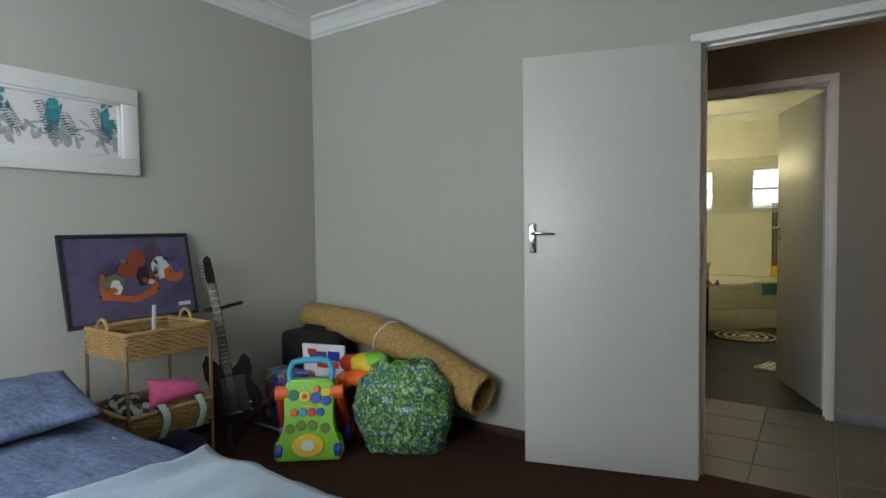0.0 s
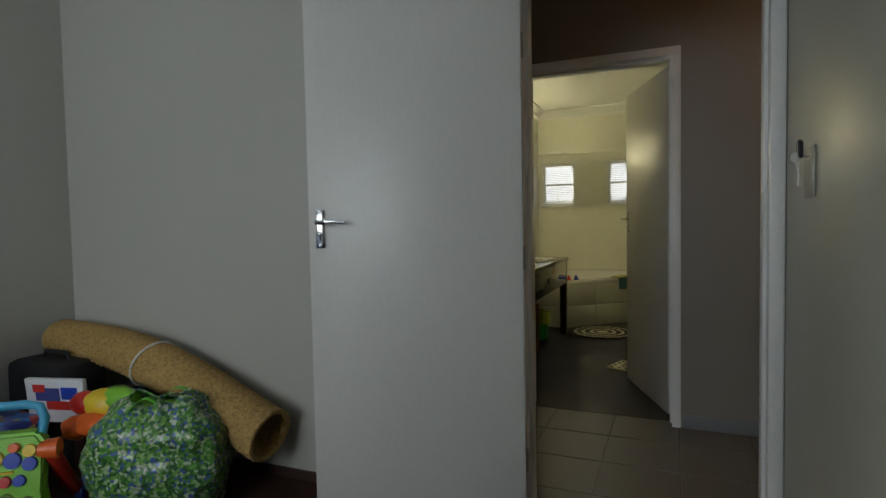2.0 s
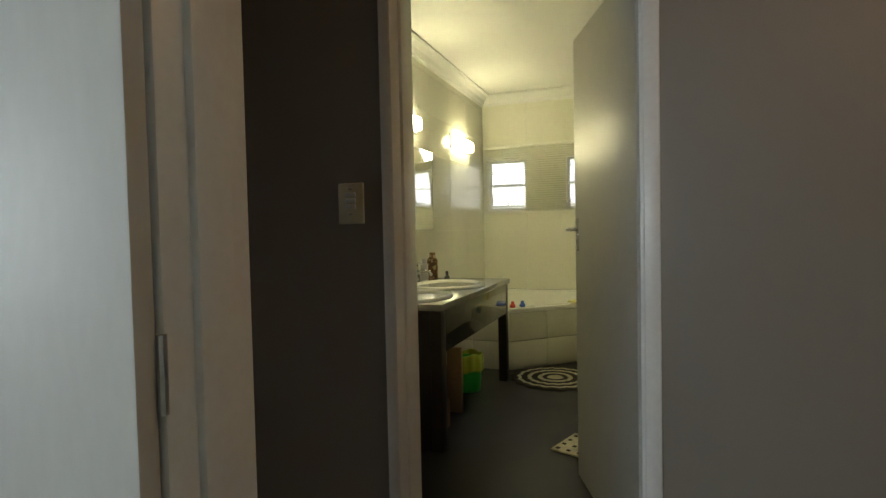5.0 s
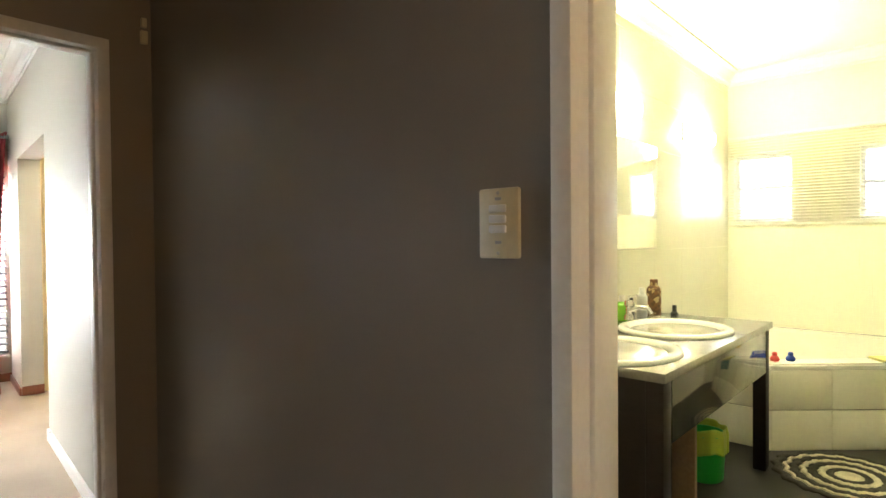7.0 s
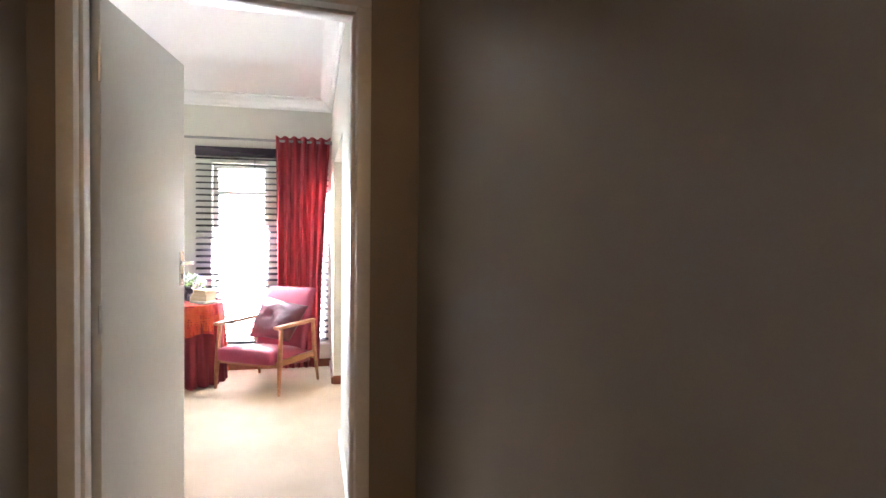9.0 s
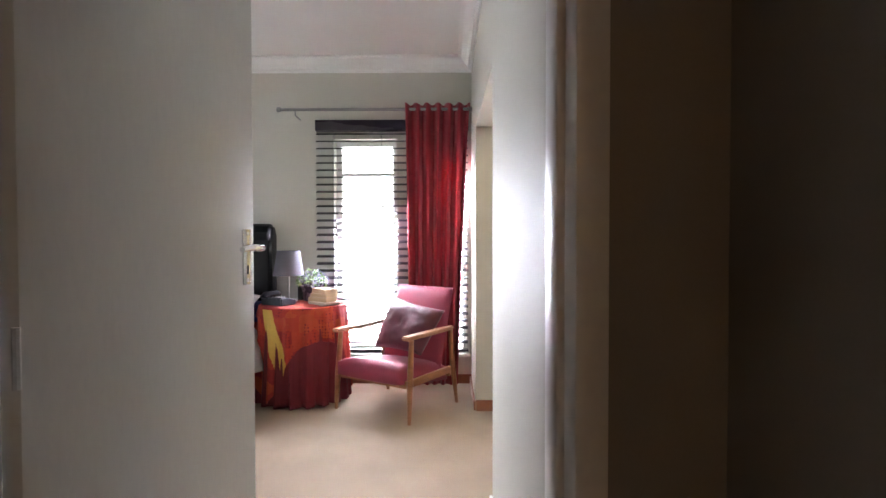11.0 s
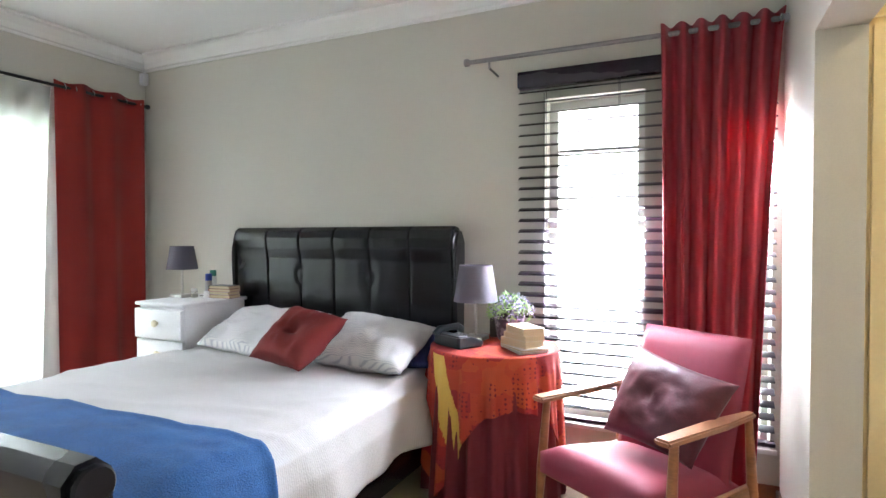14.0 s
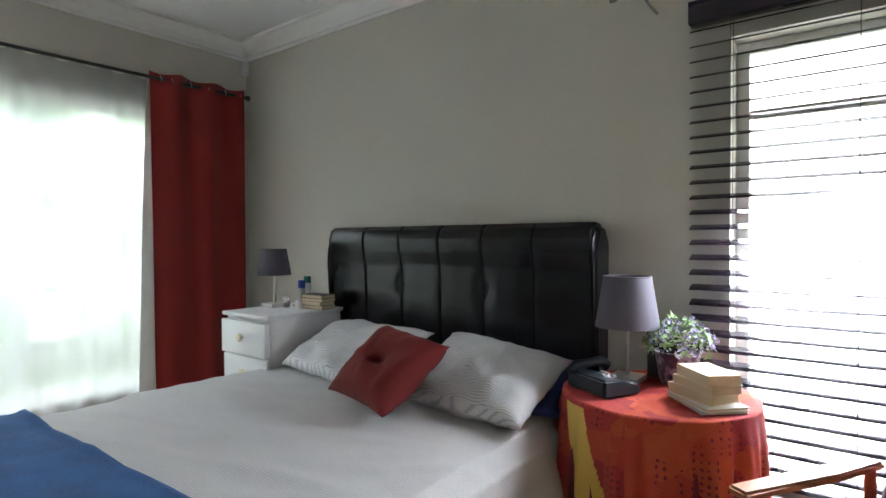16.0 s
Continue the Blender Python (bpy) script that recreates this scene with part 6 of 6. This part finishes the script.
PINK = mat("pink_cloth", (0.62, 0.10, 0.24), 0.7, vary=0.12, big=10, fine=200)
pillow("pouch", "pink cloth pouch in the lower basket", "pouch", [(-2.06, -1.50, 0.385), (-2.05, -1.23, 0.40), (-2.12, -1.25, 0.465), (-2.13, -1.47, 0.51)], 0.09, PINK, seed=17.0, wr=0.006)
MINT = mat("mint_ribbon", (0.35, 0.5, 0.45), 0.6, vary=0.1)
for y in (-1.46, -1.28):
    bm = bmesh.new()
    grid(bm, 4, 14, lambda u, v: (-2.012 + 0.012 * math.sin(v * 3.14) - (0.02 * (1 - v * 4) if v < 0.25 else 0), y + (u - 0.5) * 0.035 + 0.012 * math.sin(v * 4), 0.405 - 0.15 * v), 0.0015)
    tagged(part("ribbon", bm, MINT, smooth="all"), "pale mint ribbon hanging from the lower basket", "ribbon", "ribbons")
PRINTC = pattern("dark_light_print", [(0.03, 0.03, 0.03), (0.5, 0.5, 0.46), (0.10, 0.10, 0.09)], 40, 0.8)
pillow("folded_cloth", "black and white printed cloth in the lower basket", "cloth", [(-2.06, -1.59, 0.36), (-2.06, -1.44, 0.37), (-2.32, -1.44, 0.40), (-2.32, -1.59, 0.40)], 0.10, PRINTC, seed=19.0)
wand = thing("hair_brush", "grey and black brush standing in the top basket", "brush")
bm = bmesh.new()
tube(bm, [(-2.15, -1.42, 0.66), (-2.14, -1.42, 0.76), (-2.135, -1.42, 0.85)], [0.012, 0.010, 0.009], 8)
part("shaft", bm, GREYP, wand, smooth=True)
pillow("soft_item", "dark soft bundle in the top basket", "bundle", [(-2.08, -1.5, 0.67), (-2.06, -1.3, 0.67), (-2.3, -1.28, 0.69), (-2.3, -1.5, 0.69)], 0.09, DARKY, seed=23.0)
boxb = bx("storage_bag", color("dark_blue_bag", (0.015, 0.02, 0.10), 0.6), (-2.36, -2.06, -1.55, -1.2, 0.0, 0.17), bev=0.03)
tagged(boxb, "dark blue bag on the floor under the baskets", "bag")

# guitar on its stand
gt = thing("electric_guitar", "black electric guitar leaning on a stand", "guitar", pose(-2.22, -0.925, 0.12, -11, -9, 54))
GLOSSB = mat("gloss_black", (0.012, 0.010, 0.011), 0.15, vary=0.2, spec=0.6)
FRET = mat("fretboard_wood", (0.06, 0.03, 0.02), 0.5, vary=0.3)
half = [(0.0, 0.0), (0.07, 0.005), (0.135, 0.04), (0.155, 0.10), (0.14, 0.16), (0.11, 0.20), (0.105, 0.235), (0.125, 0.28), (0.125, 0.33), (0.10, 0.375), (0.075, 0.36), (0.06, 0.32), (0.03, 0.30)]
outl = half + [(-x, z + (0.03 if z > 0.3 else 0)) for x, z in reversed(half[1:])]
bm = bmesh.new()
prism(bm, outl, "y", -0.022, 0.022)
bmesh.ops.bevel(bm, geom=[e for e in bm.edges if abs(e.verts[0].co.y - e.verts[1].co.y) < 1e-6], offset=0.007, segments=2, affect="EDGES")
gb = part("body", bm, GLOSSB, gt, "glossy black body", smooth=True)
bx("pickguard", color("brown_guard", (0.03, 0.02, 0.018)), (-0.05, 0.08, -0.025, -0.0225, 0.06, 0.26), gb)
for z in (0.10, 0.16, 0.23):
    bx("pickup", BLACK, (-0.035, 0.035, -0.03, -0.0225, z - 0.009, z + 0.009), gb, bev=0.003)
bx("bridge", CHROME, (-0.035, 0.035, -0.034, -0.0225, 0.05, 0.066), gb, bev=0.002)
for k in range(2):
    bm = bmesh.new()
    lathe(bm, [(0, 0), (0.009, 0), (0.008, 0.012), (0, 0.013)], 12, pose(0.085, -0.0225, 0.06 + 0.04 * k, 90))
    part("knob", bm, CHROME, gb)
nk = bx("neck", FRET, (-0.024, 0.024, -0.034, -0.012, 0.28, 0.80), gt, bev=0.004)
for k in range(14):
    z = 0.80 - 0.5 * (1 - 0.94 ** (k + 1)) * 1.55
    if z > 0.31:
        bx("fret", STEEL, (-0.024, 0.024, -0.0355, -0.034, z - 0.0012, z + 0.0012), nk)
bm = bmesh.new()
prism(bm, [(-0.02, 0.80), (0.02, 0.80), (0.024, 0.83), (0.018, 0.94), (0.002, 0.96), (-0.022, 0.94), (-0.026, 0.83)], "y", -0.028, -0.013)
hd = part("headstock", bm, GLOSSB, gt, smooth=True)
for k in range(6):
    bm = bmesh.new()
    tube(bm, [(-0.024, -0.02, 0.84 + 0.018 * k), (-0.044, -0.02, 0.84 + 0.018 * k)], [0.004, 0.007], 8)
    part("tuner", bm, CHROME, hd)
for k in range(6):
    bm = bmesh.new()
    tube(bm, [(-0.016 + 0.0064 * k, -0.037, 0.055), (-0.014 + 0.0056 * k, -0.037, 0.80)], 0.0006, 4)
    part("string", bm, STEEL, gt)
gs = thing("guitar_stand", "black tubular guitar stand", "stand", pose(0, -0.05, 0))
for nm, pts in (("post", [(-2.40, -0.83, 0.12), (-2.43, -0.845, 0.74)]), ("yoke", [(-2.36, -0.93, 0.76), (-2.42, -0.93, 0.745), (-2.43, -0.845, 0.74), (-2.42, -0.76, 0.755), (-2.33, -0.75, 0.775)]), ("leg", [(-2.40, -0.83, 0.12), (-2.12, -0.98, 0.01)]), ("leg", [(-2.40, -0.83, 0.12), (-2.10, -0.62, 0.01)]), ("leg", [(-2.40, -0.83, 0.12), (-2.52, -0.80, 0.01)]), ("cradle", [(-2.18, -0.95, 0.14), (-2.24, -0.93, 0.105), (-2.40, -0.83, 0.12), (-2.22, -0.76, 0.105), (-2.16, -0.75, 0.14)])):
    bm = bmesh.new()
    tube(bm, pts, 0.011, 8)
    part(nm, bm, BLACK, gs, smooth=True)

# rolled woven mat: a spiral sheet along a sagging line
ROLLM = pattern("seagrass_mat", [(0.44, 0.28, 0.09), (0.39, 0.24, 0.075), (0.47, 0.31, 0.11), (0.33, 0.20, 0.065), (0.42, 0.26, 0.08)], 105, 0.75, "voronoi", "MANHATTAN", bump=1.0, fine=220)
bm = bmesh.new()
A, B = Vector((-2.47, -0.14, 0.60)), Vector((-1.055, -0.20, 0.27))
axis = (B - A).normalized()
s1 = axis.cross(Vector((0, 0, 1))).normalized()
s2 = s1.cross(axis).normalized()


def roll_at(u, v):
    a = v * 2 * math.pi * 2.15 + 2.2
    rad = (0.102 + 0.020 * u) * (1 - 0.17 * (1 - v)) * (1 - 0.10 * max(0, 0.3 - u))
    sag = 0.085 * math.sin(math.pi * min(1, u * 1.02)) ** 1.1
    wv = 0.0055 * math.sin(u * 230 + math.pi * (int(v * 92) % 2)) + 0.002 * math.sin(v * 2 * math.pi * 46)
    p = A + (B - A) * u + Vector((0, 0, sag))
    return p + (s1 * math.cos(a) + s2 * math.sin(a) * 0.92) * (rad + wv)


grid(bm, 180, 150, roll_at, 0.005)
mr = thing("rolled_mat", "rolled seagrass floor mat tied with white tape, leaning in the corner", "rolled mat")
part("sheet", bm, ROLLM, mr, smooth="all")
bm = bmesh.new()
p = A + (B - A) * 0.50 + Vector((0, 0, 0.085))
tube(bm, [p + axis * (0.018 * math.sin(t)) + (s1 * math.cos(t) + s2 * math.sin(t) * 0.92) * 0.117 for t in [i * math.pi / 20 for i in range(41)]], 0.005, 6)
part("tape", bm, WHITEP, mr, "white tape round the roll", smooth="all")

sc = thing("suitcase", "black soft suitcase standing in the corner", "suitcase")
bx("shell", mat("black_cloth", (0.014, 0.013, 0.016), 0.75, vary=0.3, fine=200, bump=0.4), (-2.50, -2.08, -0.40, -0.16, 0.02, 0.53), sc, bev=0.04)
bx("second_shell", BLACK, (-2.04, -1.72, -0.36, -0.14, 0.02, 0.40), sc, bev=0.04)
bm = bmesh.new()
tube(bm, [(-2.38, -0.28, 0.53), (-2.37, -0.28, 0.56), (-2.21, -0.28, 0.56), (-2.20, -0.28, 0.53)], 0.010, 8)
part("handle", bm, BLACK, sc, smooth=True)
PRINTB = pattern("blue_red_print", [(0.03, 0.05, 0.22), (0.05, 0.20, 0.50), (0.45, 0.06, 0.05), (0.10, 0.12, 0.35), (0.55, 0.35, 0.10)], 26, 0.5)
gb2 = thing("gift_bag", "blue printed paper bag standing on the carpet", "bag")
bx("sack", PRINTB, (-2.38, -2.08, -0.62, -0.47, 0.0, 0.335), gb2, bev=0.012)
bk = thing("activity_book", "white children's book with red and blue cover art", "book", pose(-2.02, -0.44, 0.30, 6, 0, 14))
bx("cover", color("white_cover", (0.7, 0.7, 0.72)), (-0.15, 0.14, -0.012, 0.012, 0.0, 0.20), bk, bev=0.003)
for i, (c, d) in enumerate(((KBLUE, (-0.10, 0.02, 0.10, 0.16)), (REDP, (-0.05, 0.10, 0.06, 0.10)), (BLUEP, (0.03, 0.11, 0.11, 0.165)), (REDP, (-0.11, -0.05, 0.14, 0.175)))):
    bx("cover_art", c, (d[0], d[1], -0.0142 - 0.0004 * i, -0.0122, d[2], d[3]), bk)
st = thing("plush_toy", "bright red, yellow and green plush toy on the heap", "toy")
for nm, c, ctr, sz in (("head", REDP, (-1.77, -0.50, 0.43), (0.06, 0.05, 0.05)), ("body", YELLOWP, (-1.69, -0.47, 0.43), (0.10, 0.07, 0.06)), ("back", LIMEP, (-1.62, -0.45, 0.45), (0.09, 0.06, 0.05)), ("foot", ORANGEP, (-1.66, -0.53, 0.36), (0.10, 0.06, 0.05)), ("foot", ORANGEP, (-1.76, -0.55, 0.34), (0.06, 0.05, 0.05))):
    bm = bmesh.new()
    bmesh.ops.create_icosphere(bm, subdivisions=3, radius=1.0)
    for v in bm.verts:
        v.co = Vector(ctr) + Vector([v.co[i] * sz[i] * (1 + 0.15 * noise.noise(v.co * 2 + Vector(ctr) * 9)) for i in range(3)])
    part(nm, bm, c, st, smooth="all")
cr = bx("toy_crate", color("dark_orange_box", (0.10, 0.03, 0.02), 0.6), (-1.86, -1.55, -0.50, -0.36, 0.0, 0.33), bev=0.01)
tagged(cr, "dark box under the plush toy", "box")

# floral shopping bag
FLORAL = pattern("green_floral", [(0.08, 0.26, 0.04), (0.30, 0.42, 0.20), (0.04, 0.15, 0.03), (0.05, 0.11, 0.32), (0.16, 0.36, 0.07), (0.42, 0.48, 0.36), (0.03, 0.10, 0.04), (0.07, 0.22, 0.04)], 85, 0.3, bump=0.8, fine=26)
fb = thing("shopping_bag", "stuffed green floral shopping bag", "bag", pose(-1.43, -0.42, 0, 0, 0, 28))
bm = bmesh.new()


def bag_at(u, v):
    a = 2 * math.pi * u
    c, s = math.cos(a), math.sin(a)
    sq = (abs(c) ** 3.2 + abs(s) ** 3.2) ** (-1 / 3.2)
    k = 0.86 + 0.17 * math.sin(min(1, v * 1.15) * 2.6) - 0.50 * max(0, v - 0.72) / 0.28 * max(0, v - 0.72) / 0.28 * 1.0
    w = 0.022 * noise.noise(Vector((c * 3, s * 3, v * 4))) + 0.014 * noise.noise(Vector((c * 8, s * 8, v * 14)))
    return (c * sq * (0.255 * k + w), s * sq * (0.165 * k + w), 0.46 * v ** 0.95 + 0.03 * noise.noise(Vector((c * 2, s * 2, 7))) * v + (0.02 * abs(c) if v > 0.9 else 0))


grid(bm, 80, 40, bag_at, 0.004)
bm.verts.ensure_lookup_table()
part("sack", bm, FLORAL, fb, smooth="all")
bx("contents", LIMEP, (-0.13, 0.13, -0.08, 0.08, 0.36, 0.44), fb, bev=0.03)
for s, x in ((-1, -0.02), (1, 0.05)):
    bm = bmesh.new()
    grid(bm, 24, 2, lambda u, v: (x - 0.09 + 0.18 * u, s * 0.10 + (v - 0.5) * 0.03 - s * 0.03 * math.sin(u * 3.14), 0.40 + 0.085 * math.sin(u * math.pi)), 0.002)
    part("strap", bm, color("lime_strap", (0.12, 0.50, 0.04)), fb, "lime green strap", smooth="all")

# push-along toy
wk = thing("toy_walker", "green push-along toy walker with a light blue handle and orange wheels", "toy", pose(-1.735, -0.845, 0, 0, 0, 38))
bm = bmesh.new()
prism(bm, [(-0.172, 0.005), (0.172, 0.005), (0.175, 0.10), (0.125, 0.14), (0.112, 0.20), (0.125, 0.25), (0.135, 0.36), (0.105, 0.405), (-0.105, 0.405), (-0.135, 0.36), (-0.125, 0.25), (-0.112, 0.20), (-0.125, 0.14), (-0.175, 0.10)], "y", -0.05, 0.02)
for v in bm.verts:
    v.co.y += v.co.z * 0.22
bmesh.ops.bevel(bm, geom=bm.edges[:], offset=0.012, segments=2, affect="EDGES")
pan = part("panel", bm, LIMEP, wk, "lime green activity panel", smooth=True)
sl = math.degrees(math.atan(0.22))


def on_panel(nm, x, z, r, h, c, n=20, sy=1.0, lb=""):
    bm = bmesh.new()
    lathe(bm, [(0, 0), (r, 0), (r * 0.92, h), (0, h * 1.1)], n, pose(x, -0.051 + z * 0.22, z, 90 - sl) @ Matrix.Diagonal((1, sy, 1, 1)))
    return part(nm, bm, c, pan, lb, smooth=True)


on_panel("face_plate", 0.0, 0.085, 0.085, 0.012, YELLOWP, 28, 0.72, "yellow oval plate")
on_panel("face", 0.0, 0.085, 0.036, 0.018, WHITEP, 24, 0.85)
for x, c in ((-0.075, ORANGEP), (-0.03, TEALP), (0.015, REDP), (0.06, BLUEP)):
    on_panel("key", x, 0.245, 0.021, 0.012, c, 18, 1.0)
for x, c in ((-0.095, YELLOWP), (-0.04, YELLOWP), (0.02, YELLOWP), (0.085, YELLOWP)):
    on_panel("gear_window", x, 0.165 + 0.015 * (abs(x) < 0.05), 0.026, 0.006, color("olive_window", (0.12, 0.20, 0.02)), 14)
for x, z, r, c in ((-0.02, 0.325, 0.030, YELLOWP), (0.035, 0.315, 0.03, BLUEP), (0.04, 0.36, 0.018, ORANGEP), (0.088, 0.345, 0.024, YELLOWP), (0.09, 0.30, 0.026, BLUEP), (-0.08, 0.33, 0.028, GREENP), (-0.02, 0.325, 0.014, REDP)):
    on_panel("dial", x, z, r, 0.010 if r > 0.02 else 0.018, c, 18)
bx("slider", YELLOWP, (-0.04, 0.04, 0.005, 0.02, 0.27, 0.28), pan, bev=0.003)
bm = bmesh.new()
tube(bm, [(-0.105, 0.085, 0.385), (-0.115, 0.095, 0.44), (-0.095, 0.105, 0.485), (-0.05, 0.108, 0.495), (0.05, 0.108, 0.495), (0.095, 0.105, 0.485), (0.115, 0.095, 0.44), (0.105, 0.085, 0.385)], 0.017, 12)
part("handle", bm, TEALP, wk, "light blue push handle", smooth=True)
for s in (-1, 1):
    bm = bmesh.new()
    tube(bm, [(s * 0.11, 0.05, 0.335), (s * 0.175, 0.05, 0.335)], [0.034, 0.038], 14)
    part("side_knob", bm, ORANGEP, wk, "orange side knob", smooth=True)
    bm = bmesh.new()
    tube(bm, [(s * 0.15, 0.05, 0.32), (s * 0.16, 0.16, 0.16), (s * 0.165, 0.25, 0.07)], [0.028, 0.03, 0.026], 10)
    part("leg", bm, REDP, wk, "orange-red leg", smooth=True)
    for y, r, wx in ((0.0, 0.05, 0.15), (0.25, 0.065, 0.178)):
        bm = bmesh.new()
        lathe(bm, [(0, -0.02), (r * 0.8, -0.02), (r, -0.012), (r, 0.012), (r * 0.8, 0.02), (0, 0.02)], 24, pose(s * wx, y, r, 0, 90, 0))
        w = part("wheel", bm, BLUEP, wk, "blue wheel", smooth=True)
        bm = bmesh.new()
        lathe(bm, [(0, 0.0), (r * 0.45, 0.0), (r * 0.4, 0.008), (0, 0.01)], 16, pose(s * (wx + 0.021), y, r, 0, 90 * s, 0))
        part("hub", bm, ORANGEP, w, smooth=True)

# ---- glazed tiles on two bathroom walls ----
BATHTILE = mat("glazed_cream_tile", (0.78, 0.77, 0.66), 0.2, vary=0.03, big=2, fine=40, bump=0.015, random_tone=0.12)


def wall_tiles(owner, axis, c0, c1, a0, a1, z0, z1, wide, high, holes=()):
    """Thin tiles with open joints, cut round the openings."""
    def lines(lo, hi, step, extra):
        cut = {round(lo + i * step, 4) for i in range(int((hi - lo) / step) + 1)} | {lo, hi} | set(extra)
        out = []
        for v in sorted(x for x in cut if lo <= x <= hi):
            if not out or v - out[-1] > 0.012:
                out.append(v)
        return out
    across = lines(a0, a1, wide, [e for h in holes for e in h[:2]])
    up = lines(z0, z1, high, [e for h in holes for e in h[2:]])
    g = 0.0012
    for p, q in zip(across, across[1:]):
        for r, t in zip(up, up[1:]):
            if any(h[0] - 0.001 < (p + q) / 2 < h[1] + 0.001 and h[2] - 0.001 < (r + t) / 2 < h[3] + 0.001 for h in holes):
                continue
            d = (c0, c1, p + g, q - g, r + g, t - g) if axis == "x" else (p + g, q - g, c0, c1, r + g, t - g)
            bx("tile", BATHTILE, d, owner)


wall_tiles(bpy.data.objects["wall_bath_north"], "y", YBN - 0.0035, YBN, XBW + 0.004, 1.2, 0.508, 2.54, 0.50, 0.33, [(-1.16, -0.72, 1.38, 1.945), (-0.285, 0.155, 1.38, 1.945)])
wall_tiles(bpy.data.objects["wall_bath_west"], "x", XBW, XBW + 0.0035, YB + 0.172, YBN - 0.004, 0.508, 2.54, 0.50, 0.33)
